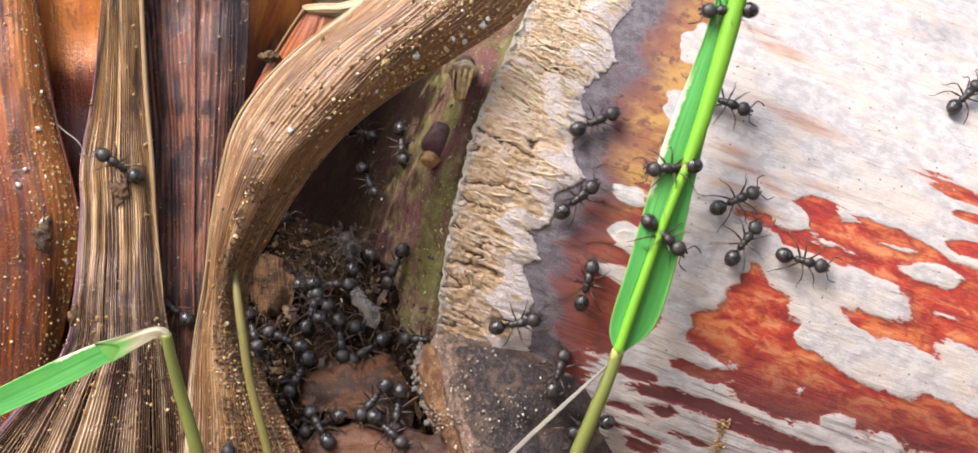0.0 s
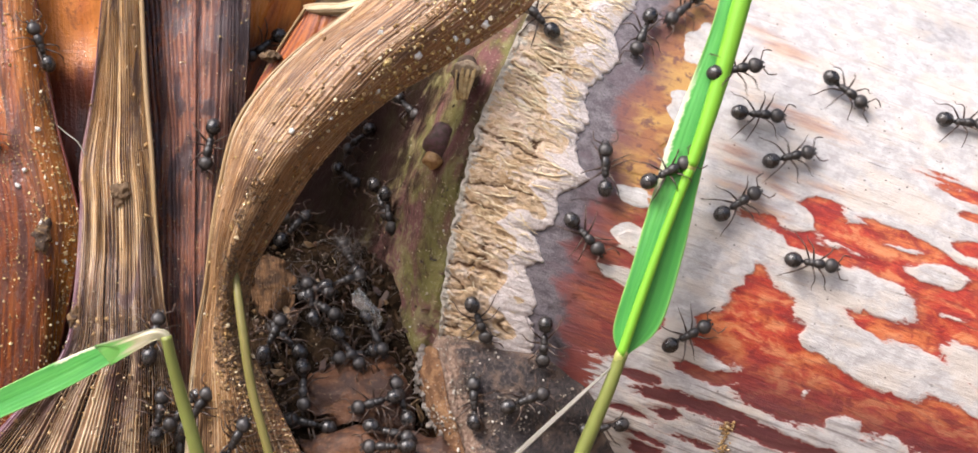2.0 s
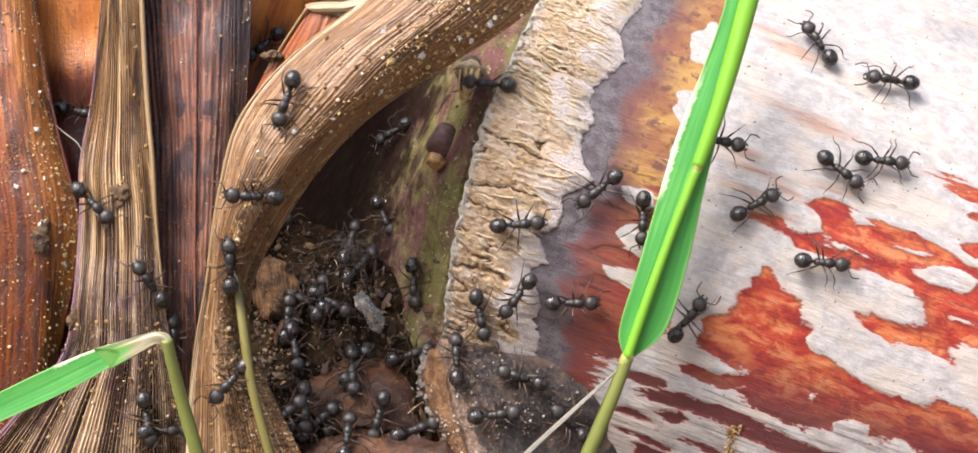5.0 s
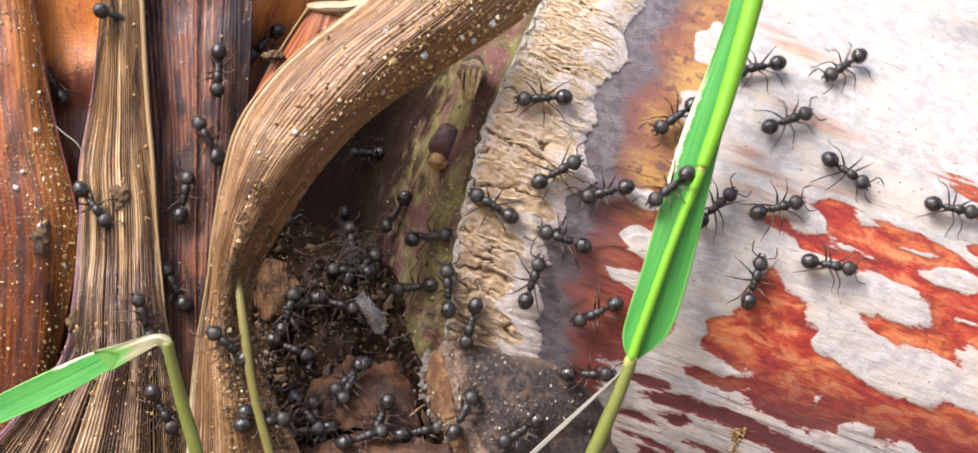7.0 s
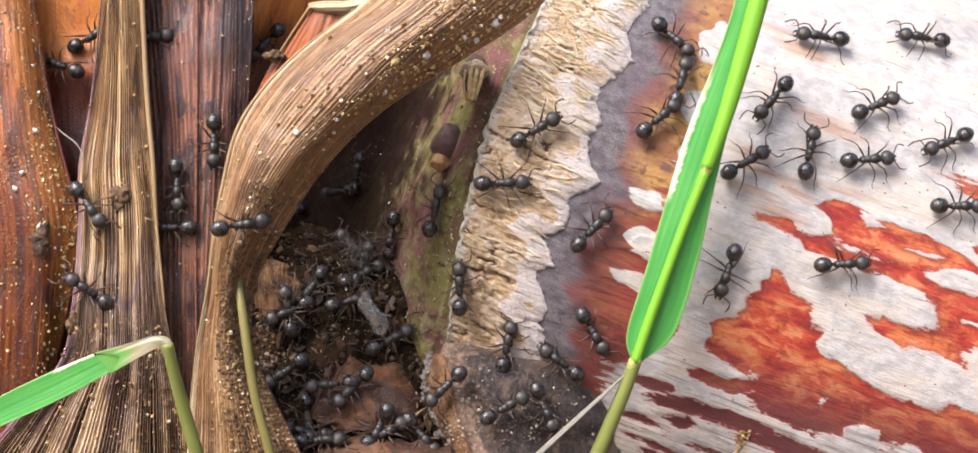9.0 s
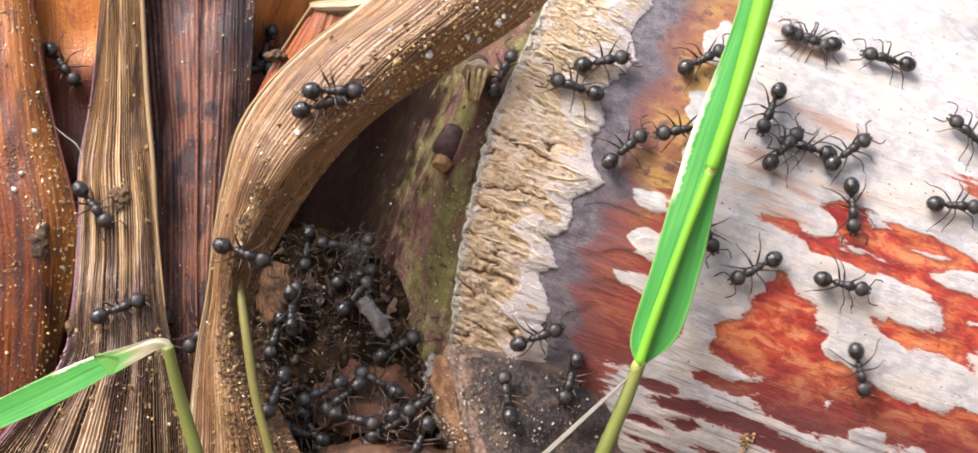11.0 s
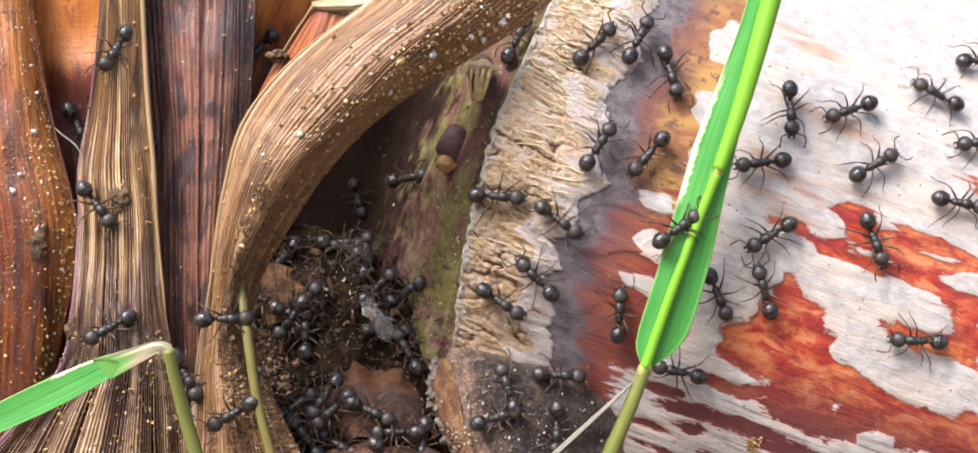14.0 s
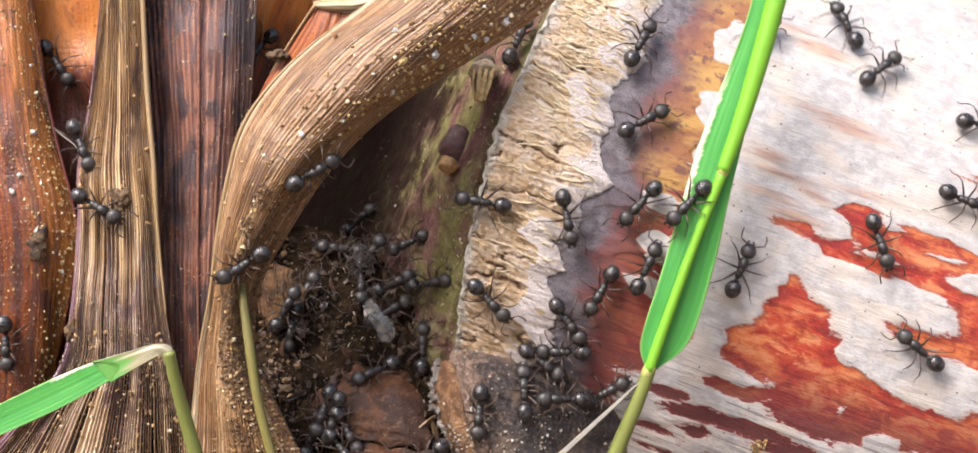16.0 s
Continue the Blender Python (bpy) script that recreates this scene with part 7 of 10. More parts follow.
    ways.append([(0, at(2.08, 1.94, -7.86, 102, -11, -2)), (0.5, at(3.44, 1.14, -5.59, 102, -28, -5)), (0.75, at(3.39, 2.29, -8.41, 103, 7, -1)), 
        (1, at(2.90, 2.01, -11.68, 66, 42, -0)), (1.5, at(1.38, 1.10, -13.57, 18, 78, -61)), (1.75, at(1.94, 1.10, -13.91, 78, 34, 3)), (2, at(2.46, 1.08, -14.24, 80, -18, 15)), 
        (2.5, at(3.97, 1.76, -13.95, 83, -29, 20)), (2.75, at(6.87, 3.19, -12.06, 100, -29, -6)), (3, at(9.52, 2.10, -9.99, 103, -28, -12)), 
        (3.5, at(7.02, 2.41, -9.95, 104, -27, -10)), (4, at(12.60, 1.61, -9.87, 100, -29, -9)), (4.83, at(15.09, 0.85, -7.67, 103, -48, -13)), 
        (5.67, at(17.57, 0.36, -5.49, 104, -68, -14)), (6.5, at(20.08, 0.07, -3.34, -41, -93, 131)), (7, at(20.23, 0.11, -4.14, 104, -73, -13)), 
        (7.5, at(20.27, 0.12, -4.24, 102, -64, -10)), (8, at(21.28, 0.03, -3.28, 96, -28, -4)), (8.17, at(21.48, 0.01, -2.80, 93, 27, 2)), 
        (8.33, at(21.67, -0.03, -2.33, 106, 83, 16)), (8.5, at(21.87, -0.04, -1.88, 90, 138, 1)), (9, at(17.84, 0.04, -2.95, 82, 109, -9)), 
        (11.5, at(19.94, 0.01, -2.45, 88, 157, -2)), (12, at(18.11, -0.08, -0.52, 89, 139, 0)), (12.5, at(17.99, 0.24, -4.90, 80, 119, -10)), 
        (12.67, at(17.84, 0.34, -5.41, 105, 69, 13)), (12.83, at(17.68, 0.41, -5.89, 97, 20, 1)), (13, at(17.52, 0.47, -6.40, 98, -29, -5)), 
        (13.5, at(19.15, 0.02, -2.44, 93, -19, -1)), (13.75, at(19.48, 0.08, -3.45, 96, -62, -6)), (14, at(19.77, 0.14, -4.44, 76, -107, 15)), 
        (14.5, at(23.93, -0.03, -1.81, 83, -71, 8)), (15, at(25.82, 0.47, 3.27, 79, -75, 12)), (15.5, at(27.58, 0.83, 5.19, 83, -22, 6)), 
        (15.69, at(28.09, 1.54, 8.05, 76, -27, 11)), (15.88, at(28.71, 2.74, 11.00, 71, -31, 16)), (16, at(29.18, 3.75, 12.92, 67, -34, 20))])
    ways.append([(0, at(8.44, 0.34, 8.55, 92, -24, 5)), (0.25, at(11.47, 0.54, 8.58, 84, -1, 3)), (0.5, at(13.81, -4.39, 8.30, 84, 22, -2)), (1, at(17.09, -4.20, 6.10, 84, 23, -2)), 
        (1.5, at(19.69, 0.62, 6.05, 85, 9, 2)), (2, at(24.03, 0.72, 5.64, 84, -13, 3)), (3, at(27.53, 0.81, 5.02, 82, 32, -2)), (3.5, at(27.44, 0.76, 4.59, 80, 45, -5)), 
        (4, at(27.47, 0.78, 4.74, 81, 42, -4)), (6.5, at(27.64, 0.78, 4.69, 81, 36, -2)), (7, at(27.58, 0.78, 4.70, 82, 35, -2)), (7.5, at(27.60, 0.78, 4.72, 81, 38, -3)), 
        (8, at(29.05, 1.10, 5.80, 82, -16, 5)), (8.5, at(29.27, 1.13, 5.86, 81, -19, 6)), (9, at(28.94, 1.06, 5.61, 82, -4, 4)), (10.25, at(27.94, 0.53, 3.10, 84, 48, -3)), 
        (11.5, at(27.01, 0.27, 0.61, 111, 102, 22)), (12, at(27.82, 0.09, -1.30, 0, 88, -89)), (12.5, at(28.05, 0.22, -0.25, 82, 69, -6)), (13, at(28.19, 0.22, -0.32, 84, 70, -5)), 
        (13.5, at(28.21, 0.23, -0.30, 83, 69, -6)), (14, at(28.19, 0.22, -0.32, 83, 70, -5)), (14.5, at(28.11, 0.22, -0.30, 83, 69, -5)), (15, at(28.17, 0.23, -0.22, 81, 72, -7)), 
        (15.5, at(28.21, 0.24, -0.19, 81, 72, -8)), (16, at(28.18, 0.22, -0.36, 82, 71, -6))])
    ways.append([(0, at(6.94, -0.32, 2.35, 107, -39, -4)), (0.25, at(9.43, 0.09, 3.94, 88, -29, 2)), (0.5, at(11.87, 0.19, 5.67, 87, -19, 2)), 
        (1.12, at(10.01, -0.00, 3.14, 89, 8, 0)), (1.75, at(8.21, 0.18, 0.64, 90, 36, -1)), (2.38, at(6.40, 0.42, -1.83, 103, 62, 9)), (3, at(4.54, 0.96, -4.38, -0, 98, -91)), 
        (3.5, at(4.09, 1.77, -7.23, 52, 107, -39)), (4, at(6.27, 1.65, -7.34, 105, 44, 7)), (5.25, at(6.02, 1.07, -5.33, 100, 0, -2)), (6.5, at(5.87, 0.69, -3.41, 100, -44, -10)), 
        (6.75, at(5.62, 0.49, -2.02, 62, -104, 25)), (7, at(5.38, 0.30, -0.63, 85, -160, 1)), (7.5, at(3.37, 0.02, -0.49, 88, 170, 6)), (8, at(2.53, -0.14, 1.34, 89, -163, -1)), 
        (8.19, at(-0.40, -0.13, 1.56, 88, -165, 0)), (8.39, at(-2.91, 0.55, 1.97, 90, -168, -9)), (8.58, at(-6.14, 7.11, 2.44, -86, -9, 146)), 
        (8.77, at(-9.96, 16.59, 2.85, -79, -1, 145)), (8.96, at(-14.33, 25.93, 3.50, -77, 3, 145)), (9.16, at(-18.88, 32.76, 4.07, -74, 9, 145)), 
        (9.35, at(-18.90, 5.00, 3.90, -90, 0, 180)), (10.54, at(-18.46, 5.00, 3.30, 90, 130, -0)), (11.73, at(-18.02, 5.00, 2.70, 90, 80, 0)), 
        (12.92, at(-21.38, 34.82, 2.31, 72, 25, -45)), (13.11, at(-16.84, 27.91, 0.87, 74, 26, -43)), (13.31, at(-12.52, 19.69, -0.37, 83, 31, -35)), 
        (13.5, at(-8.74, 11.03, -1.38, 86, 32, -32)), (14, at(-8.16, 8.53, -4.85, 91, -32, -24)), (14.5, at(-8.12, 10.30, -0.34, -52, -85, 110)), 
        (14.75, at(-8.78, 11.99, 0.32, 93, -132, -30)), (15, at(-9.47, 13.86, 0.98, -87, -4, 150)), (15.5, at(-7.01, 8.17, -0.04, -87, 19, 148)), 
        (16, at(-7.94, 9.81, -0.67, -87, 21, 150))])
    ways.append([(0, at(7.99, 0.84, -4.74, 119, -72, -29)), (0.62, at(8.32, 0.41, -1.87, 112, -79, -22)), (1.25, at(8.70, 0.15, 0.94, 107, -84, -19)), 
        (1.88, at(9.04, 0.00, 3.76, 25, -88, 66)), (2.5, at(9.44, 0.20, 6.63, 128, -95, -36)), (2.75, at(7.75, -0.11, 6.61, 91, -145, 7)), (3, at(6.20, -0.31, 6.48, 95, 164, 1)), 
        (3.5, at(11.37, 0.35, 7.09, 106, 107, 17)), (3.75, at(9.03, 0.08, 4.94, 94, 111, 5)), (4, at(6.60, -0.44, 2.83, 86, 117, -1)), (6.5, at(11.36, 0.13, 4.27, 90, 167, -0)), 
        (7, at(8.67, 0.02, 3.10, 90, 166, 0)), (7.5, at(6.54, -0.40, 2.63, 87, 163, -1)), (8, at(5.92, -0.47, 3.46, 88, -180, -1)), (8.25, at(7.46, 0.20, 0.78, 89, 135, -0)), 
        (8.5, at(9.00, 0.37, -1.84, -0, 96, -92)), (8.75, at(8.16, 0.84, -4.74, 119, 73, 26)), (9, at(7.33, 1.65, -7.72, 111, 58, 14)), (9.5, at(9.38, 0.96, -5.61, 106, 60, 12)), 
        (10, at(11.42, 0.39, -3.58, 99, 63, 6)), (10.5, at(13.47, 0.06, -1.50, 95, 64, 4)), (11, at(15.56, -0.04, 0.55, 91, 66, -1)), (11.5, at(17.61, 0.06, 2.56, 81, 67, -7)), 
        (12, at(15.54, -3.85, 1.76, 0, 84, -90)), (12.5, at(15.16, -3.62, -1.24, -40, 83, -130)), (13, at(13.95, -3.29, -4.95, -76, 66, -167)), 
        (13.5, at(15.12, 0.67, -6.74, 55, 103, -37)), (14, at(16.14, 0.22, -4.44, 102, 66, 9)), (14.25, at(16.66, 0.11, -3.39, 94, 25, 1)), 
        (14.5, at(17.18, 0.03, -2.34, 93, -17, -2)), (15, at(19.06, -0.04, -0.71, 90, -57, 0)), (15.5, at(16.68, -0.04, -1.02, 97, -66, -7)), 
        (16, at(17.48, 0.03, -2.67, 97, -68, -7))])
    ways.append([(0, at(5.53, 2.91, -12.45, 67, -67, 35)), (0.5, at(7.34, 2.02, -8.89, 133, -71, -46)), (1, at(6.35, 1.17, -5.73, 141, -77, -52)), 
        (1.25, at(4.75, 0.97, -4.53, 81, -134, 9)), (1.5, at(3.14, 0.55, -3.25, 80, 174, 2)), (1.75, at(3.77, 1.51, -6.13, 74, 136, -13)), (2, at(4.42, 2.39, -9.15, 18, 104, -77)), 
        (2.5, at(5.44, 1.84, -7.59, 73, 131, -16)), (3, at(5.17, 2.29, -9.20, 64, 120, -28)), (3.5, at(2.65, 1.36, -13.60, -33, 81, -112)), (4, at(1.12, 0.49, -15.79, 87, 135, 5)), 
        (4.83, at(1.88, 1.30, -12.87, -81, -10, -174)), (5.67, at(2.75, 2.67, -9.51, 62, -121, 26)), (6.5, at(3.47, 1.38, -6.09, 120, -59, -25)), 
        (7, at(2.65, 0.75, -4.11, 117, -69, -26)), (7.5, at(2.16, 0.42, -2.95, -21, -102, 109)), (8, at(0.33, 1.04, -3.95, 35, -97, 53)), 
        (8.25, at(-0.49, 0.58, -2.20, 107, -58, -14)), (8.5, at(-1.34, 0.39, -0.88, 91, -24, -1)), (9, at(-4.99, 4.53, 1.53, 71, -75, -11)), 
        (9.5, at(-3.63, 3.25, 4.29, 84, -74, -19)), (10, at(-2.32, 2.69, 6.93, 55, -69, 8)), (10.5, at(-1.15, 3.12, 9.73, 58, -67, 10)), (11, at(0.24, 3.62, 12.47, 48, -63, 13)), 
        (11.5, at(1.43, 4.72, 15.47, 55, -61, 15)), (12, at(1.35, 4.72, 15.43, 53, -61, 16)), (12.5, at(1.38, 4.71, 15.41, 53, -61, 16)), (13, at(1.34, 4.72, 15.41, 53, -61, 16)), 
        (13.5, at(1.19, 4.74, 15.43, 49, -61, 13)), (14, at(1.07, 4.75, 15.44, 55, -63, 8)), (14.5, at(1.30, 4.72, 15.40, 51, -61, 16)), (15, at(1.13, 4.73, 15.42, 52, -61, 14)), 
        (15.5, at(1.11, 4.77, 15.51, 51, -63, 17)), (16, at(0.93, 4.74, 15.37, 54, -64, 9))])
    ways.append([(0, at(8.37, 4.57, -16.78, 76, 164, 15)), (0.5, at(8.80, 4.61, -16.55, 73, 151, 7)), (1, at(8.85, 4.57, -16.42, 73, 160, 7)), 
        (1.5, at(9.05, 4.77, -16.61, 73, 159, 4)), (2, at(9.36, 4.90, -16.55, 72, 170, 3)), (2.5, at(9.71, 4.84, -16.40, 72, 166, -3)), (3, at(11.06, 4.63, -16.62, 75, -179, -5)), 
        (3.5, at(7.12, 3.89, -16.61, -101, 4, -162)), (4, at(5.96, 3.18, -16.50, 81, -151, 24)), (6.5, at(4.56, 2.02, -15.07, 87, -134, 22)), 
        (6.75, at(3.06, 1.17, -15.45, -92, -7, -163)), (7, at(1.66, 0.74, -15.89, 88, 149, 11)), (7.5, at(2.45, 0.93, -15.36, 90, -149, 15)), 
        (8, at(1.93, 0.85, -15.53, 87, -120, 15)), (8.5, at(0.83, 1.73, -11.51, 25, -70, 67)), (9, at(0.49, 2.86, -9.29, 109, -77, -22)), 
        (10.5, at(2.07, 2.09, -8.34, 106, -37, -9)), (12, at(3.99, 1.98, -7.72, 102, 1, -4)), (13, at(6.22, 2.38, -9.75, 105, -29, -11)), 
        (13.25, at(6.08, 2.10, -8.82, 124, -70, -36)), (13.5, at(5.99, 1.87, -7.87, 67, -119, 17)), (14, at(8.67, 1.12, -6.23, -20, -99, 107)), 
        (14.5, at(8.20, 0.75, -4.21, 101, -41, -9)), (15, at(8.44, 0.41, -2.91, 96, -20, -3)), (15.5, at(11.07, -3.61, -1.53, 82, -44, 6)), 
        (16, at(10.33, 0.40, -2.54, 96, -65, -7))])
    ways.append([(0, at(14.54, -4.07, 4.52, -84, 5, -179)), (0.5, at(12.50, -3.92, 2.65, -83, 33, -176)), (0.75, at(13.48, -3.86, 1.86, -84, -5, 179)), 
        (1, at(14.48, -3.80, 1.08, -82, -43, 175)), (1.5, at(14.29, -3.81, 1.16, -80, -54, 172)), (1.75, at(13.90, -3.92, 2.66, 68, -75, 22)), (2, at(13.48, -4.04, 4.17, 84, -27, 3)), 
        (2.5, at(17.01, -4.20, 6.05, 84, -3, 0)), (3, at(17.38, -4.38, 8.23, 84, -18, 2)), (3.5, at(21.50, 1.34, 9.43, 78, -45, 12)), (4, at(16.99, -4.26, 6.82, 84, 13, -1)), 
        (6.5, at(19.84, 0.76, 7.19, 86, -4, 2)), (7, at(23.00, 1.26, 8.66, 81, -20, 6)), (7.5, at(27.77, 2.10, 9.81, 73, -27, 14)), (8.5, at(27.81, 1.57, 8.23, 78, -18, 8)), 
        (9, at(29.98, 2.44, 9.88, 73, -22, 12)), (10.25, at(28.14, 1.28, 7.00, 79, -30, 9)), (11.5, at(26.47, 0.61, 4.18, 83, -36, 6)), (12, at(26.38, 0.34, 1.21, 85, -17, 3)), 
        (12.5, at(31.52, 0.79, 3.40, 82, 20, 0)), (13, at(33.48, 2.17, 7.89, 77, -12, 8)), (13.5, at(36.41, 2.49, 7.65, 75, 1, 5)), (13.67, at(36.77, 2.47, 7.46, 65, 55, -16)), 
        (13.83, at(37.13, 2.45, 7.26, -60, 60, -148)), (14, at(37.50, 2.44, 7.06, -75, 5, -173)), (14.5, at(33.28, 1.85, 6.95, 102, -167, 2)), 
        (14.75, at(32.73, 2.52, 9.00, 125, -117, -26)), (15, at(32.24, 3.37, 11.11, 60, -52, 31)), (16, at(37.04, 3.00, 8.57, 73, 7, 4))])
    ways.append([(0, at(13.64, -3.67, -0.71, 82, 42, -5)), (0.33, at(15.06, 0.16, -3.24, 94, 26, 0)), (0.67, at(16.02, 0.44, -5.90, 97, 10, -1)), 
        (1, at(17.00, 0.99, -8.62, 98, -6, -2)), (1.5, at(16.92, 0.97, -8.52, 99, -29, -5)), (2, at(15.84, 1.02, -8.74, 99, -29, -6)), (2.5, at(16.92, 0.66, -7.05, 99, 12, 1)), 
        (2.75, at(16.57, 1.47, -10.81, 106, 38, 6)), (3, at(16.30, 2.97, -14.81, 123, 62, 24)), (3.25, at(16.08, 4.84, -18.89, 11, 107, -85)), 
        (3.5, at(15.98, 7.66, -23.28, 50, 131, -43)), (4.73, at(11.68, 7.69, -23.31, 71, 149, 2)), (5.97, at(6.59, 2.41, -22.71, -84, -3, -149)), 
        (6.18, at(6.91, 3.62, -19.71, -84, 3, -151)), (6.38, at(7.30, 3.75, -16.20, 77, 166, 15)), (6.59, at(7.75, 3.50, -12.96, 82, 164, -1)), 
        (6.79, at(7.96, 2.19, -9.59, 77, 160, -9)), (7, at(8.09, 1.23, -6.36, 80, 155, -9)), (7.5, at(8.45, 0.78, -4.45, 78, 155, -8)), (8, at(4.91, 0.61, -2.59, 84, 154, -4)), 
        (8.25, at(4.93, 0.55, -2.22, 84, -163, 0)), (8.5, at(4.88, 0.51, -1.84, 82, -121, 9)), (8.75, at(6.01, 0.29, -0.86, 126, -82, -37)), (9, at(7.07, 0.18, 0.10, 93, -47, -3)), 
        (9.83, at(8.01, 0.01, 2.81, 94, -44, -1)), (10.67, at(9.15, 0.08, 5.41, 88, -40, 3)), (11.5, at(10.21, 0.35, 8.00, 84, -36, 6)), (12, at(13.59, 0.79, 9.55, 83, -20, 5)), 
        (12.5, at(8.91, 0.30, 11.01, 74, -70, 22)), (13, at(8.22, 0.15, 10.11, 91, -50, 5)), (13.5, at(9.99, 1.51, 15.06, 76, -59, 21)), (16, at(9.89, 1.50, 14.70, 64, -57, 29))])
    ways.append([(0, at(18.69, -5.15, 16.61, -84, 0, 180)), (0.5, at(14.85, 3.13, 16.81, -74, 8, -172)), (0.85, at(15.66, 7.09, 23.52, -60, -40, 172)), 
        (4.15, at(15.66, 7.09, 23.52, -60, 10, 172)), (4.35, at(11.91, 2.36, 15.83, -83, 6, -170)), (4.5, at(9.06, 1.48, 14.74, -85, 3, -178)), 
        (4.65, at(6.29, 0.77, 14.02, -92, -0, -176)), (4.8, at(3.71, 0.28, 13.01, -87, -3, 167)), (4.95, at(0.74, -0.02, 11.96, -84, -7, 173)), 
        (5.1, at(-1.54, 3.68, 11.10, -74, -6, 157)), (5.25, at(-4.59, 10.60, 10.88, -77, -9, 142)), (5.4, at(-8.18, 19.99, 10.68, -78, -14, 141)), 
        (5.55, at(-12.96, 30.24, 15.48, -76, 10, 146)), (6, at(-18.24, 35.68, 10.72, 107, 127, -24)), (6.56, at(-18.78, 5.00, 4.35, 90, 90, 0)), 
        (6.78, at(-18.81, 31.71, 2.52, 0, 75, -128)), (7, at(-14.45, 23.46, -0.06, 0, 75, -117)), (7.5, at(-13.28, 12.84, -0.63, 119, 122, 8)), 
        (8, at(-14.67, 11.11, -1.74, -65, 11, -168)), (8.24, at(-20.23, 32.63, 1.07, -74, 4, 143)), (8.48, at(-19.89, 5.00, 3.51, 90, -150, -0)), 
        (10.05, at(-19.42, 5.00, 3.84, 90, 160, -0)), (11.63, at(-18.95, 5.00, 4.16, 90, 110, -0)), (13.2, at(-18.47, 5.00, 4.49, 90, 60, 0)), 
        (13.5, at(-17.75, 12.62, 0.31, 48, 49, -42)), (14, at(-18.78, 10.39, -2.42, -40, 47, -149)), (14.5, at(-18.78, 10.27, -2.51, -54, 25, -171)), 
        (16, at(-19.68, -5.70, -1.80, 72, 148, 5))])
    ways.append([(0, at(19.34, 1.31, 10.13, 82, 21, -0)), (0.5, at(21.50, 1.29, 9.23, 81, 4, 2)), (1, at(21.63, 1.23, 9.01, 81, 5, 2)), (1.5, at(21.66, 1.26, 9.11, 81, 5, 2)), 
        (2, at(21.60, 1.26, 9.12, 81, 5, 2)), (2.5, at(21.68, 1.26, 9.08, 81, 3, 3)), (3, at(22.84, 0.92, 7.10, 82, -25, 6)), (3.5, at(25.72, 1.55, 8.75, 78, -28, 9)), 
        (4, at(27.59, 1.53, 8.11, 80, 11, 1)), (4.83, at(30.48, 1.22, 5.85, 81, 8, 2)), (5.67, at(33.38, 1.00, 3.58, 82, 4, 3)), (6.5, at(36.26, 0.75, 1.30, 83, 0, 3)), 
        (7, at(36.03, 0.82, 1.69, 82, 12, 1)), (7.5, at(35.94, 0.92, 2.10, 82, 19, 1)), (8, at(36.05, 0.87, 1.86, 81, 10, 2)), (8.5, at(35.90, 0.79, 1.63, 82, 10, 2)), 
        (9, at(36.06, 0.88, 1.90, 81, 0, 3)), (11.5, at(35.19, 0.86, 2.13, 83, 5, 2)), (12, at(35.21, 0.92, 2.40, 82, 5, 2)), (12.5, at(35.35, 1.00, 2.90, 81, 19, 1)), 
        (13, at(35.42, 0.83, 1.94, 82, 18, -0)), (13.5, at(35.06, 0.84, 2.09, 83, 10, 1)), (14, at(34.95, 0.90, 2.39, 82, 12, 1)), (14.5, at(35.15, 0.93, 2.50, 83, 6, 2)), 
        (15, at(35.20, 0.95, 2.58, 83, -2, 3)), (15.5, at(35.07, 0.94, 2.60, 83, -2, 3)), (16, at(34.95, 0.95, 2.67, 82, 24, -0))])
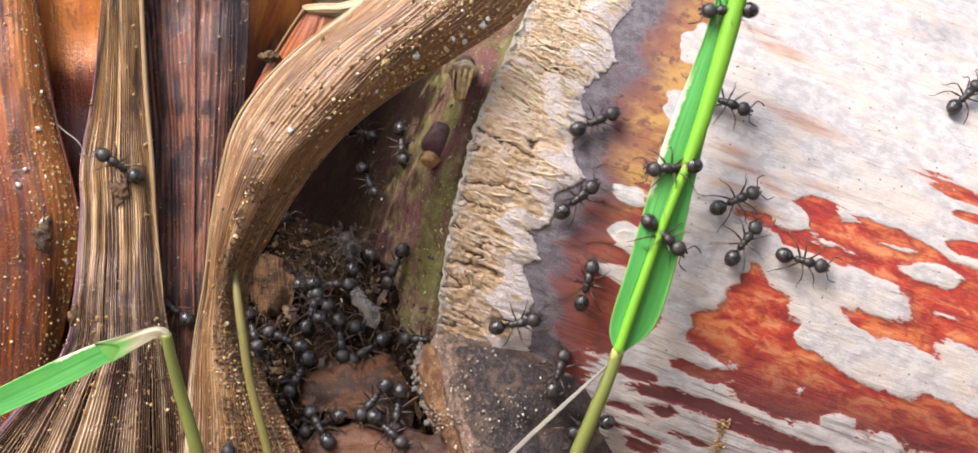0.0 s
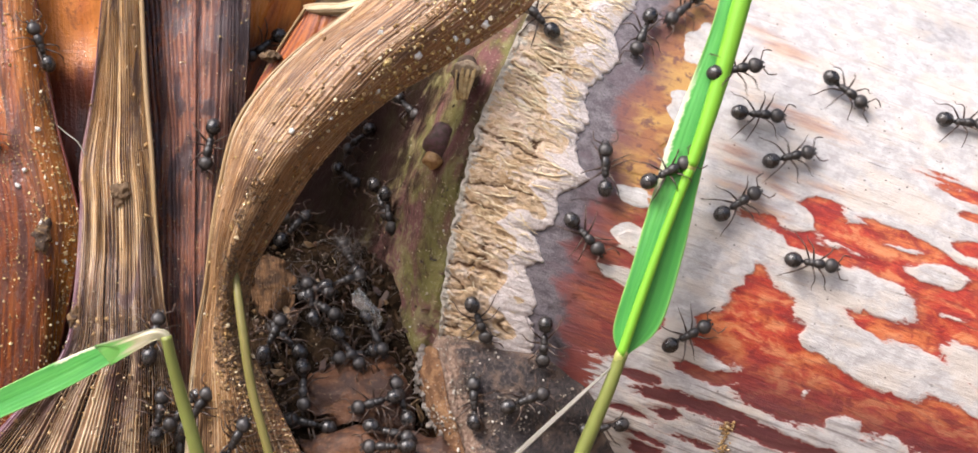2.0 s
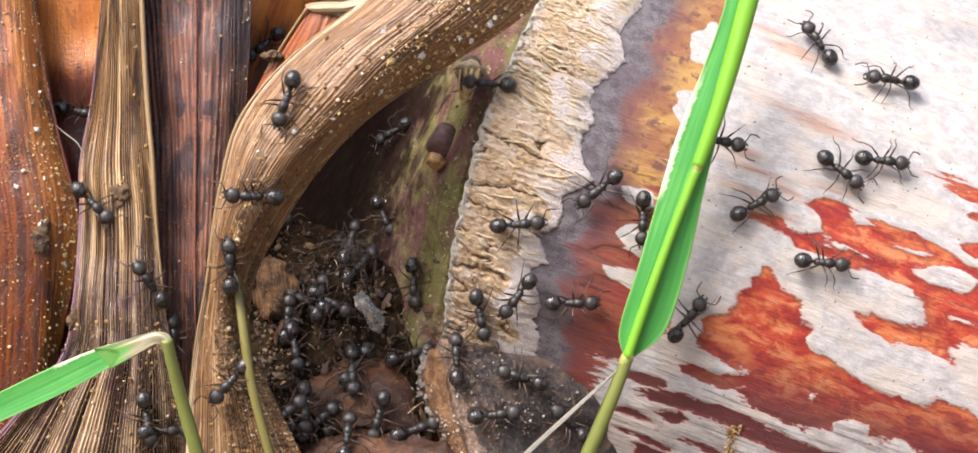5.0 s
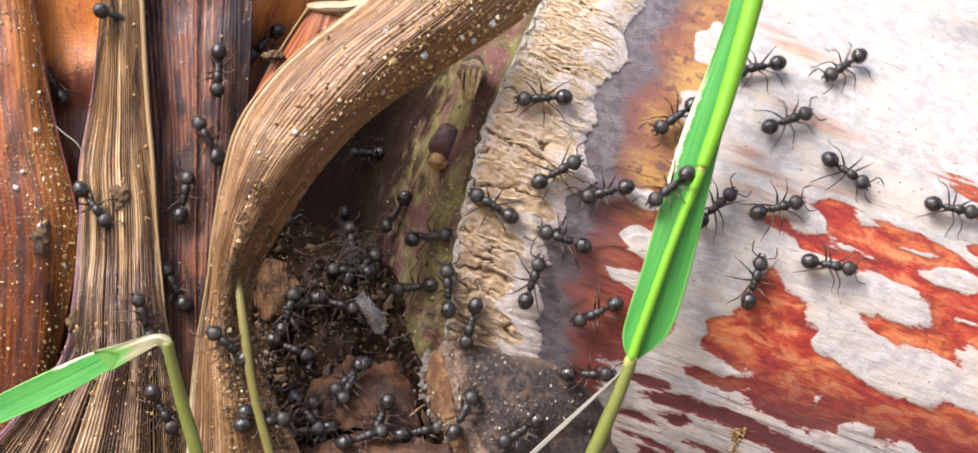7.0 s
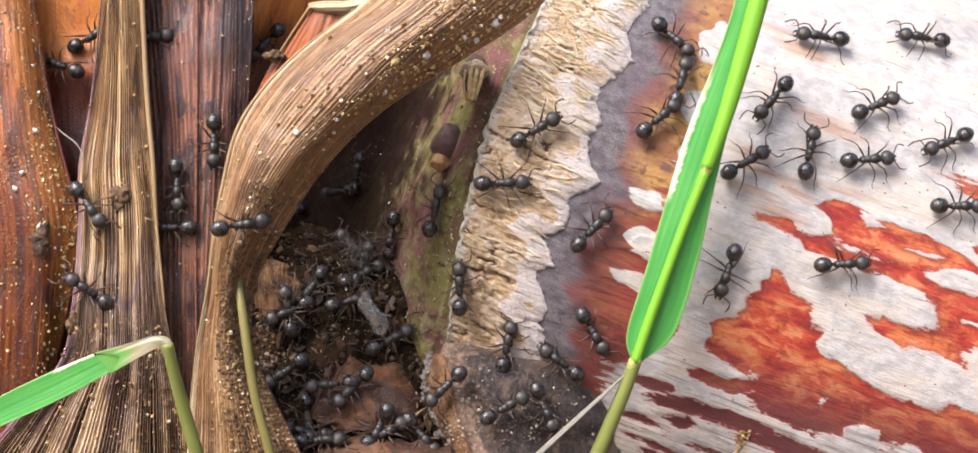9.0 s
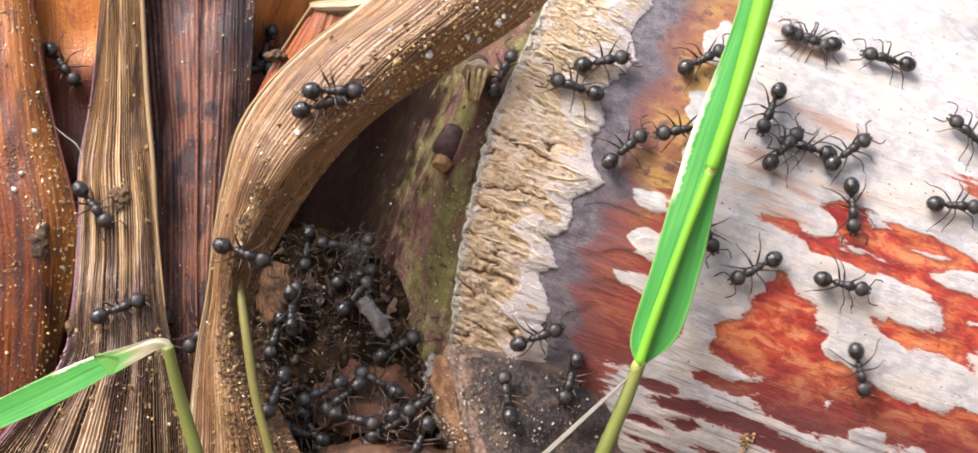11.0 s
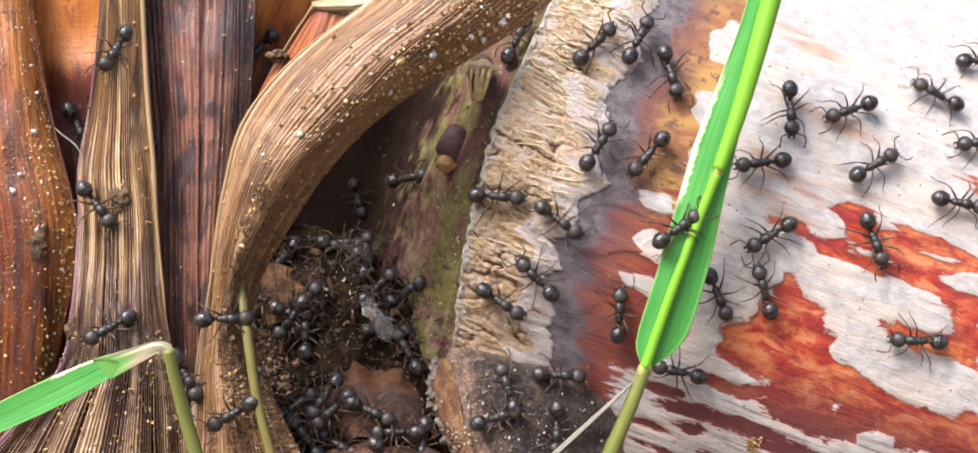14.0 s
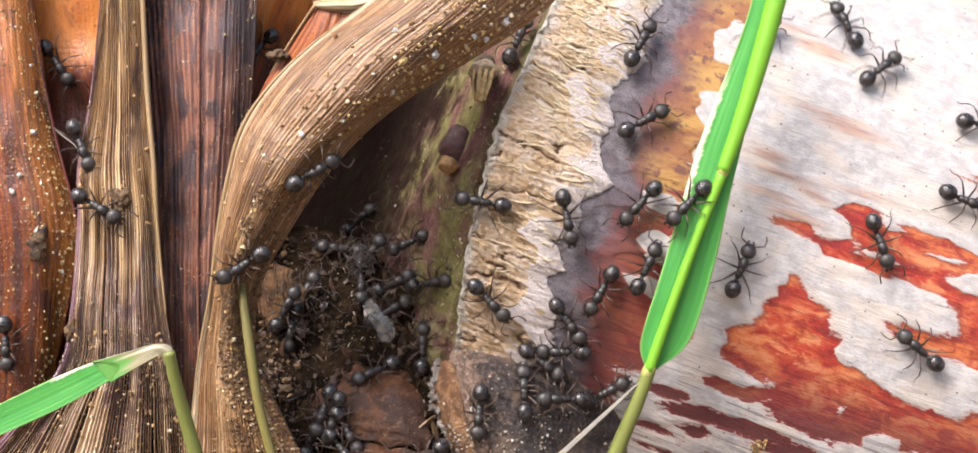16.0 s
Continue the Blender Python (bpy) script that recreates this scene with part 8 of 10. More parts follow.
    ways.append([(0, at(19.89, 0.10, 2.02, 86, -23, 4)), (0.5, at(19.82, 0.09, 2.01, 86, -27, 4)), (1, at(19.72, 0.08, 2.01, 87, -27, 4)), (1.5, at(19.88, 0.08, 1.93, 87, -30, 4)), 
        (2, at(19.74, 0.06, 1.83, 86, -32, 4)), (2.5, at(19.77, 0.07, 1.91, 87, -25, 3)), (3, at(19.74, 0.08, 1.99, 87, -26, 4)), (3.5, at(19.78, 0.09, 2.02, 86, -30, 4)), 
        (4, at(19.80, 0.08, 1.95, 87, -30, 4)), (6.5, at(21.96, 0.20, 1.85, 88, -19, 1)), (7, at(21.97, 0.20, 1.79, 89, -15, 1)), (7.5, at(22.83, 0.22, 2.27, 87, -18, 1)), 
        (8, at(21.97, 0.33, 3.44, 80, -53, 10)), (8.5, at(21.10, 0.77, 6.63, 63, -77, 29)), (9, at(19.15, 0.47, 5.34, 84, -30, 5)), (11.5, at(22.50, 0.97, 7.52, 75, -61, 16)), 
        (12, at(23.18, 2.57, 12.60, 113, -133, -12)), (12.5, at(24.22, 5.69, 18.14, -68, 13, -166)), (13, at(22.35, 4.48, 16.77, -70, 6, -170)), 
        (13.5, at(21.84, 3.29, 14.63, -63, 49, -152)), (14, at(21.99, 1.44, 9.77, 0, 79, -86)), (14.5, at(24.65, 1.96, 10.60, 74, 40, -6)), 
        (14.75, at(22.98, 2.03, 11.34, 77, 2, 4)), (15, at(21.32, 2.08, 12.07, 73, -36, 15)), (15.23, at(22.34, 3.94, 15.79, 65, -40, 25)), 
        (15.46, at(23.56, 6.55, 19.79, 59, -46, 33)), (15.69, at(25.02, 10.15, 24.06, 45, -45, 48)), (16, at(25.02, 10.15, 24.06, 45, -45, 48))])
    ways.append([(0, at(20.63, -0.02, -1.42, 89, -53, 0)), (0.5, at(24.89, 0.22, 1.30, 84, -29, 6)), (0.92, at(44.57, 2.77, 4.90, 80, -29, 10)), 
        (1.7, at(44.57, 2.77, 4.90, 90, -95, 5)), (2.55, at(44.57, 2.77, 4.90, 98, -159, 0)), (3, at(35.50, 1.63, 5.38, 98, -159, 0)), 
        (3.5, at(32.07, 1.90, 7.72, 106, -140, -6)), (4, at(33.03, 4.55, 13.02, -69, -15, -178)), (6.5, at(30.28, 2.65, 10.24, -74, -3, -176)), 
        (7, at(28.40, 3.78, 13.29, -68, 31, -161)), (7.5, at(26.58, 5.21, 16.43, -39, 63, -124)), (8, at(26.45, 2.53, 11.31, -48, 66, -135)), 
        (8.5, at(26.92, 3.48, 13.18, -64, 46, -154)), (9, at(26.35, 4.69, 15.67, -69, -8, -175)), (11.5, at(24.39, 3.93, 15.02, -71, -15, -178)), 
        (12, at(22.24, 2.80, 13.56, -73, 16, -169)), (12.5, at(21.73, 1.94, 11.56, 104, 152, 11)), (13, at(17.44, -4.53, 9.86, -84, 12, -179)), 
        (13.33, at(15.08, -4.41, 8.57, -84, 24, -177)), (13.67, at(13.38, 0.50, 7.60, 97, 144, 7)), (14, at(10.86, 0.20, 6.25, 95, 132, 5)), 
        (14.25, at(9.53, 0.03, 3.69, 94, 126, 4)), (14.5, at(8.25, 0.15, 1.20, 87, 121, -4)), (15, at(8.99, 0.03, 2.78, 86, 126, -4)), 
        (15.5, at(7.85, 0.18, -0.21, 87, 111, -4)), (16, at(6.99, 0.72, -4.04, 74, 121, -16))])
    ways.append([(0, at(25.35, -0.02, -2.75, 89, 16, -0)), (0.5, at(25.88, -0.03, -2.79, 86, 4, 1)), (1, at(25.78, -0.03, -2.81, 88, 6, 0)), 
        (1.5, at(25.68, -0.03, -2.78, 88, 6, 0)), (2, at(25.73, -0.03, -2.83, 89, 9, -0)), (2.5, at(25.72, -0.03, -2.72, 87, 6, 0)), (3, at(25.69, -0.04, -2.66, 87, 4, 0)), 
        (3.5, at(25.84, -0.04, -2.71, 87, 2, 1)), (4, at(25.79, -0.04, -2.68, 87, 2, 1)), (6.5, at(26.09, -0.05, -2.67, 86, 14, -0)), (7, at(26.05, -0.04, -2.74, 87, 10, 0)), 
        (7.5, at(26.12, -0.04, -2.76, 87, 9, 0)), (8, at(26.34, -0.05, -2.75, 86, 10, 0)), (8.5, at(26.60, -0.03, -2.58, 87, 4, 1)), (9, at(26.66, -0.03, -2.60, 86, -3, 1)), 
        (11.5, at(25.89, 0.02, -4.64, 92, 17, -1)), (12, at(25.56, 0.07, -5.30, 94, 29, 1)), (12.5, at(26.01, 0.07, -5.51, 107, 77, 16)), (13, at(30.54, 0.15, -7.25, 95, 19, -0)), 
        (13.5, at(31.79, 0.17, -7.96, 94, -4, -2)), (13.67, at(31.77, 0.17, -8.02, 101, -62, -12)), (13.83, at(31.75, 0.17, -8.09, 80, -120, 7)), 
        (14, at(31.74, 0.17, -8.14, 87, -177, -1)), (14.5, at(31.67, 0.17, -8.14, 87, -176, -1)), (15, at(32.40, 0.18, -8.22, 87, -172, -1)), 
        (15.5, at(32.22, 0.17, -8.07, 86, -176, -1)), (16, at(31.40, 0.22, -8.76, 87, -139, 1))])
    ways.append([(0, at(40.18, 4.71, 10.64, 64, -37, 24)), (0.5, at(40.36, 4.68, 10.53, 66, -32, 21)), (1, at(41.18, 5.12, 10.96, 45, -60, 48)), 
        (1.27, at(45.48, 5.42, 9.96, 60, -42, 29)), (1.54, at(49.78, 5.73, 8.93, 67, -25, 18)), (16, at(49.78, 5.73, 8.93, 67, -25, 18))])
    ways.append([(0, at(48.30, 2.27, 2.63, 0, -77, 95)), (0.09, at(48.30, 2.27, 2.63, 0, -77, 95)), (0.32, at(44.84, 2.15, 3.49, 55, -67, 37)), 
        (0.55, at(41.35, 1.98, 4.36, 72, -51, 19)), (0.77, at(37.90, 1.84, 5.19, 77, -33, 12)), (1, at(34.45, 1.69, 6.06, 79, -15, 7)), (1.5, at(37.77, 2.44, 6.93, 74, 17, 1)), 
        (2.5, at(39.24, 4.10, 9.98, 70, -2, 8)), (3, at(39.58, 4.32, 10.24, 69, 8, 5)), (3.5, at(40.01, 2.56, 6.45, 75, 12, 2)), (3.69, at(42.87, 2.70, 5.75, 74, 9, 4)), 
        (3.87, at(45.76, 2.90, 5.06, 74, 5, 5)), (4.06, at(48.61, 3.00, 4.36, 74, 2, 6)), (5.43, at(48.58, 2.94, 4.21, 61, -55, 31)), (6.8, at(48.55, 2.87, 4.06, 119, -124, -18)), 
        (8.17, at(48.51, 2.79, 3.91, -75, -1, -175)), (8.38, at(45.35, 2.67, 4.70, -76, 4, -173)), (8.59, at(42.16, 2.50, 5.47, -76, 10, -172)), 
        (8.79, at(39.00, 2.33, 6.24, -75, 15, -171)), (9, at(35.84, 2.20, 7.02, -75, 21, -169)), (10.25, at(36.65, 2.44, 7.44, 105, -162, 0)), 
        (11.5, at(37.51, 2.78, 7.87, 119, -124, -19)), (12, at(36.80, 3.66, 10.03, -47, -62, 148)), (12.25, at(36.97, 4.66, 11.69, -69, -15, -178)), 
        (12.5, at(37.16, 5.71, 13.39, -64, 33, -157)), (13, at(33.89, 4.83, 13.11, -68, 15, -166)), (13.5, at(31.22, 2.15, 8.59, 106, 147, 14)), 
        (14, at(34.29, 3.62, 10.83, 111, -150, -4)), (14.2, at(35.45, 5.71, 14.07, 116, -144, -8)), (14.39, at(36.78, 8.24, 17.48, -57, -41, 167)), 
        (14.58, at(38.50, 12.04, 21.20, -46, -43, 159)), (14.78, at(37.23, 5.00, 23.65, 90, -120, -0)), (16, at(37.23, 5.00, 23.65, 90, -120, -0))])
    ways.append([(0, at(7.47, 4.40, 23.15, 117, 124, 28)), (0.25, at(7.47, 4.40, 23.15, 117, 124, 28)), (0.44, at(6.89, 2.95, 20.00, 114, 123, 25)), 
        (0.62, at(6.34, 1.72, 16.97, 93, 120, 5)), (0.81, at(5.75, 0.70, 14.18, 78, 120, -12)), (1, at(5.26, 0.04, 11.27, 74, 121, -18)), (1.17, at(4.45, 0.23, 12.67, 89, 167, 5)), 
        (1.33, at(3.71, 0.54, 14.06, 86, -144, -2)), (1.5, at(3.15, 0.74, 15.60, -32, -78, 125)), (2, at(3.82, 1.35, 16.96, 103, -134, -4)), 
        (2.5, at(-0.69, 5.73, 15.17, -76, 7, 155)), (3, at(-3.34, 9.61, 13.15, -67, 38, 162)), (3.5, at(-3.96, 11.32, 13.06, -68, 38, 162)), 
        (4, at(-6.40, 15.17, 10.26, 107, 135, -23)), (5.25, at(-9.70, 21.96, 8.89, -77, 16, 148)), (6.5, at(-13.08, 26.56, 7.11, -74, -18, 139)), 
        (7, at(-12.05, 24.85, 7.26, -75, -1, 145)), (7.5, at(-12.37, 24.64, 6.38, -74, -37, 135)), (8, at(-13.25, 27.05, 7.40, -31, -72, 85)), 
        (8.25, at(-14.42, 28.57, 7.16, 49, -65, 1)), (8.5, at(-15.65, 30.05, 6.94, 68, -40, -24)), (9, at(-13.34, 25.54, 5.28, 17, -79, 37)), 
        (10.25, at(-12.57, -7.17, 7.71, 131, -42, -2)), (11.5, at(-13.75, -7.99, 10.40, 85, -1, -8)), (11.83, at(-10.93, -8.17, 10.93, 102, 7, 15)), 
        (12.17, at(-8.32, -7.45, 11.77, 113, 10, 30)), (12.5, at(-5.36, -4.92, 12.43, 110, 24, 25)), (13, at(-9.70, 22.77, 9.89, 79, -4, -35)), 
        (13.75, at(-8.58, 15.99, 5.87, 76, -9, -33)), (14.5, at(-7.64, 10.39, 2.46, 87, -5, -31)), (15.25, at(-6.85, 7.44, -0.74, 90, -7, -31)), 
        (16, at(-6.24, 6.19, -3.90, 89, -10, -26))])
    ways.append([(0, at(-23.81, 4.16, 23.23, 0, 88, -87)), (0.47, at(-23.81, 4.16, 23.23, 0, 88, -87)), (0.68, at(-23.72, 4.13, 20.06, 75, 96, -16)), 
        (0.88, at(-23.62, 3.91, 16.65, 115, 102, 30)), (1.09, at(-23.54, 3.72, 13.47, 89, 107, 10)), (1.29, at(-23.58, 3.61, 10.19, 93, 112, 19)), 
        (1.5, at(-23.79, 3.43, 6.97, 91, 118, 10)), (2, at(-23.50, 3.57, 6.93, 97, 102, 9)), (2.17, at(-23.37, 3.54, 6.45, 91, 152, 14)), 
        (2.33, at(-23.50, 3.53, 5.98, 92, -157, 9)), (2.5, at(-23.77, 3.39, 5.54, 97, -107, 5)), (2.69, at(-23.78, 3.47, 8.49, 94, -109, -3)), 
        (2.87, at(-23.62, 3.64, 11.42, 95, -111, 10)), (3.06, at(-23.48, 3.74, 14.36, 93, -112, 18)), (3.25, at(-23.56, 4.02, 17.29, 102, -116, -4)), 
        (3.43, at(-23.61, 4.11, 20.36, 87, -118, 7)), (3.62, at(-23.69, 4.16, 23.23, 95, -120, -1)), (4.83, at(-28.79, 4.87, 23.42, 90, -165, -2)), 
        (6.05, at(-34.73, 7.14, 24.03, 82, 151, -8)), (6.28, at(-34.61, 6.87, 20.34, 80, 144, -12)), (6.5, at(-34.88, 7.43, 16.87, 77, 136, -9)), 
        (6.75, at(-34.55, 7.45, 17.50, 120, 68, 27)), (7, at(-31.79, 2.80, 17.46, 90, 10, 49)), (7.5, at(-29.17, 2.38, 17.82, 88, -7, 21)), 
        (8, at(-27.02, 4.30, 16.17, 82, 54, -15)), (8.5, at(-31.60, 2.58, 15.10, 89, 5, 39)), (9, at(-29.16, 5.11, 15.82, 86, -10, 4)), (9.43, at(-25.71, 3.85, 14.82, 86, -8, 3)), 
        (9.86, at(-23.24, 3.84, 14.07, 90, -6, 4)), (10.29, at(-21.77, 12.95, 14.36, 94, -7, 29)), (10.71, at(-14.74, -7.35, 10.86, 81, -3, -10)), 
        (11.14, at(-12.10, -8.29, 10.25, 99, -1, 8)), (11.57, at(-9.94, -7.34, 10.11, 113, -7, 21)), (12, at(-7.98, 19.78, 11.06, 78, -3, -35)), 
        (12.5, at(-9.74, 21.80, 8.67, 77, 23, -41)), (13, at(-9.24, 20.32, 8.37, 76, 28, -42)), (13.25, at(-6.43, 9.35, 4.91, 78, 29, -39)), 
        (13.5, at(-4.24, 3.27, 2.19, 85, 32, -31)), (14, at(-1.01, -0.27, 2.97, 90, 4, -1)), (14.5, at(3.21, -0.55, 4.37, 89, 3, -3)), (15, at(4.26, -0.46, 4.89, 94, -9, 1)), 
        (15.25, at(4.03, -0.47, 3.92, 103, 27, 4)), (15.5, at(3.88, -0.29, 2.91, 93, 65, 1)), (16, at(4.18, -0.41, 1.56, 114, 78, 24))])
    ways.append([(0, at(-13.59, 31.23, 15.61, -71, 40, 155)), (0.5, at(-13.59, 31.23, 15.61, -71, 40, 155)), (0.75, at(-13.39, -7.21, 12.58, 108, 139, -1)), 
        (1, at(-20.62, 13.21, 17.23, 64, 128, 3)), (1.5, at(-20.64, 13.19, 17.23, 64, 128, 3)), (2, at(-20.84, 13.26, 16.77, 72, 142, 14)), 
        (2.5, at(-20.86, 13.24, 16.76, 72, 142, 14)), (3, at(-20.88, 13.23, 16.75, 72, 142, 14)), (3.5, at(-20.90, 13.21, 16.75, 73, 143, 13)), 
        (4, at(-20.92, 13.19, 16.74, 73, 143, 13)), (6.5, at(-21.03, 12.93, 16.91, 70, 135, 10)), (7, at(-21.04, 12.91, 16.90, 70, 135, 10)), 
        (7.5, at(-21.07, 12.89, 16.90, 69, 135, 11)), (8, at(-21.07, 12.89, 16.88, 69, 135, 11)), (8.5, at(-21.00, 12.99, 16.89, 70, 132, 9)), 
        (9, at(-21.02, 12.97, 16.89, 69, 132, 9)), (11.5, at(-21.17, 13.14, 16.32, 47, 109, -17)), (12, at(-20.40, 12.92, 18.13, 55, 122, -7)), 
        (12.5, at(-21.03, 12.89, 16.99, 61, 120, -1)), (13, at(-21.70, 12.43, 16.25, 71, 133, 13)), (13.5, at(-21.71, 12.41, 16.24, 72, 133, 14)), 
        (14, at(-21.73, 12.38, 16.24, 72, 133, 14)), (14.5, at(-21.75, 12.36, 16.23, 72, 133, 14)), (15, at(-21.80, 12.30, 16.23, 73, 134, 13)), 
        (15.5, at(-21.79, 12.32, 16.22, 73, 134, 13)), (16, at(-21.80, 12.30, 16.21, 73, 134, 13))])
    ways.append([(0, at(-15.72, 34.68, 16.04, 60, -64, -11)), (0.69, at(-15.72, 34.68, 16.04, 60, -64, -11)), (1, at(-12.83, 0.74, 17.05, 90, -16, 4)), 
        (1.31, at(-10.08, -7.93, 13.35, 80, 0, -2)), (1.62, at(-8.80, -7.78, 11.85, 109, 9, 25)), (1.94, at(-7.95, 20.14, 11.67, 76, 31, -42)), 
        (2.25, at(-5.25, 9.54, 8.17, 71, 49, -49)), (2.56, at(-3.08, 3.03, 5.40, 72, 66, -46)), (2.88, at(-1.50, -0.24, 3.09, 134, 79, 41)), 
        (3.19, at(0.25, -0.13, 0.66, 31, 106, -58)), (3.5, at(2.22, 0.18, -1.42, 76, 116, -15)), (4, at(2.03, 1.06, -5.35, 75, 121, -13)), (6.5, at(1.07, 0.29, -1.83, 79, 180, -7)), 
        (7, at(-0.35, -0.01, 1.82, 97, -148, -1)), (7.5, at(-0.39, -0.05, 0.22, 90, 152, 0)), (7.7, at(-3.03, 1.99, 0.80, 94, 155, -15)), 
        (7.89, at(-6.18, 6.84, 1.36, -85, 25, 148)), (8.09, at(-9.96, 15.86, 1.97, -82, 20, 151)), (8.28, at(-14.34, 25.51, 2.85, -75, 20, 149)), 
        (8.47, at(-18.88, 32.56, 3.74, -75, 16, 147)), (8.67, at(-18.90, 5.00, 3.90, -90, 0, 180)), (10.12, at(-18.97, 5.00, 4.24, 90, 130, -0)), 
        (11.57, at(-19.03, 5.00, 4.58, 90, 80, 0)), (13.02, at(-19.10, 5.00, 4.92, 90, 30, 0)), (13.26, at(-19.53, 32.64, 2.43, 73, 25, -46)), 
        (13.5, at(-14.37, 11.88, -0.89, 61, 27, -7)), (14, at(-14.36, 11.68, -1.12, 65, 3, 6)), (16, at(-13.43, 22.46, 1.04, 73, -39, -24))])
    ways.append([(0, at(31.29, 12.89, 24.59, 40, 46, -29)), (0.86, at(31.29, 12.89, 24.59, 40, 46, -29)), (1.07, at(29.42, 8.45, 20.38, 54, 42, -16)), 
        (1.29, at(28.01, 5.61, 16.60, 63, 35, -7)), (1.5, at(26.80, 3.42, 13.08, 70, 26, -2)), (2, at(29.15, 2.89, 11.19, 68, 40, -8)), 
        (2.25, at(30.58, 2.51, 9.87, 75, 6, 4)), (2.5, at(32.01, 2.23, 8.56, 73, -30, 14)), (3, at(35.70, 4.42, 11.77, 68, -25, 18)), 
        (3.5, at(40.39, 7.03, 14.34, 67, -19, 16)), (3.69, at(42.16, 10.04, 17.77, 55, -34, 33)), (3.89, at(45.07, 16.09, 21.89, 33, -46, 65)), 
        (4.08, at(42.25, 5.00, 23.65, 90, -90, 0)), (6.29, at(39.79, 5.00, 23.65, 90, -150, -0)), (8.51, at(37.33, 5.00, 23.65, 90, 150, -0)), 
        (8.75, at(37.66, 10.81, 20.25, -61, 4, -166)), (9, at(35.36, 6.82, 15.86, -68, -9, -175)), (11.5, at(31.22, 3.88, 12.44, -70, -16, -178)), 
        (12, at(31.11, 2.97, 10.63, -71, 27, -165)), (12.4, at(32.20, 12.90, 24.60, -60, 2, -171)), (14.1, at(31.00, 12.90, 24.60, -60, 2, -171)), 
        (14.5, at(28.40, 5.43, 16.18, -69, -2, -172)), (15, at(29.89, 4.34, 13.73, -69, 25, -163)), (15.25, at(28.42, 3.67, 13.05, 109, -158, -1)), 
        (15.5, at(27.01, 3.11, 12.38, -43, -66, 141)), (16, at(26.97, 5.40, 16.60, -43, -61, 145))])
    ways.append([(0, at(-7.95, 5.00, -23.33, 90, -60, 0)), (1.05, at(-7.95, 5.00, -23.33, 90, -60, 0)), (1.27, at(-7.48, 0.19, -18.96, 67, -53, 15)), 
        (1.5, at(-7.94, 3.05, -15.79, 80, -52, 17)), (2, at(-7.74, 3.53, -14.80, -38, -69, 151)), (2.75, at(-4.46, 2.01, -15.99, 118, -67, -59)), 
        (3.5, at(-2.12, 1.00, -17.64, 87, -32, -20)), (4, at(-1.22, 0.69, -17.41, 78, -30, -1)), (5.25, at(0.06, 0.69, -14.08, 84, 1, -7)), 
        (6.5, at(1.17, 1.82, -11.25, 66, 30, -11)), (6.75, at(3.97, 2.67, -11.44, 75, 20, 10)), (7, at(7.22, 2.88, -11.42, 105, 1, -5)), (7.5, at(8.86, 2.17, -9.87, 113, -57, -25)), 
        (8, at(8.31, 2.50, -10.84, 68, -122, 14)), (9, at(4.98, 2.85, -10.48, 81, -143, 4)), (10.25, at(5.19, 3.11, -11.16, 83, 154, -3)), 
        (11.5, at(5.36, 3.04, -11.85, -0, 87, -82)), (12, at(6.38, 3.41, -12.26, 0, 92, -85)), (12.5, at(3.10, 1.45, -14.07, -0, 83, -76)), 
        (13, at(6.79, 3.38, -15.96, -0, 102, -72)), (14, at(3.47, 1.45, -15.08, 100, 92, 28)), (15, at(0.52, 0.48, -14.38, -22, 82, -106)), 
        (16, at(-2.52, 1.45, -13.65, 117, 95, 29))])
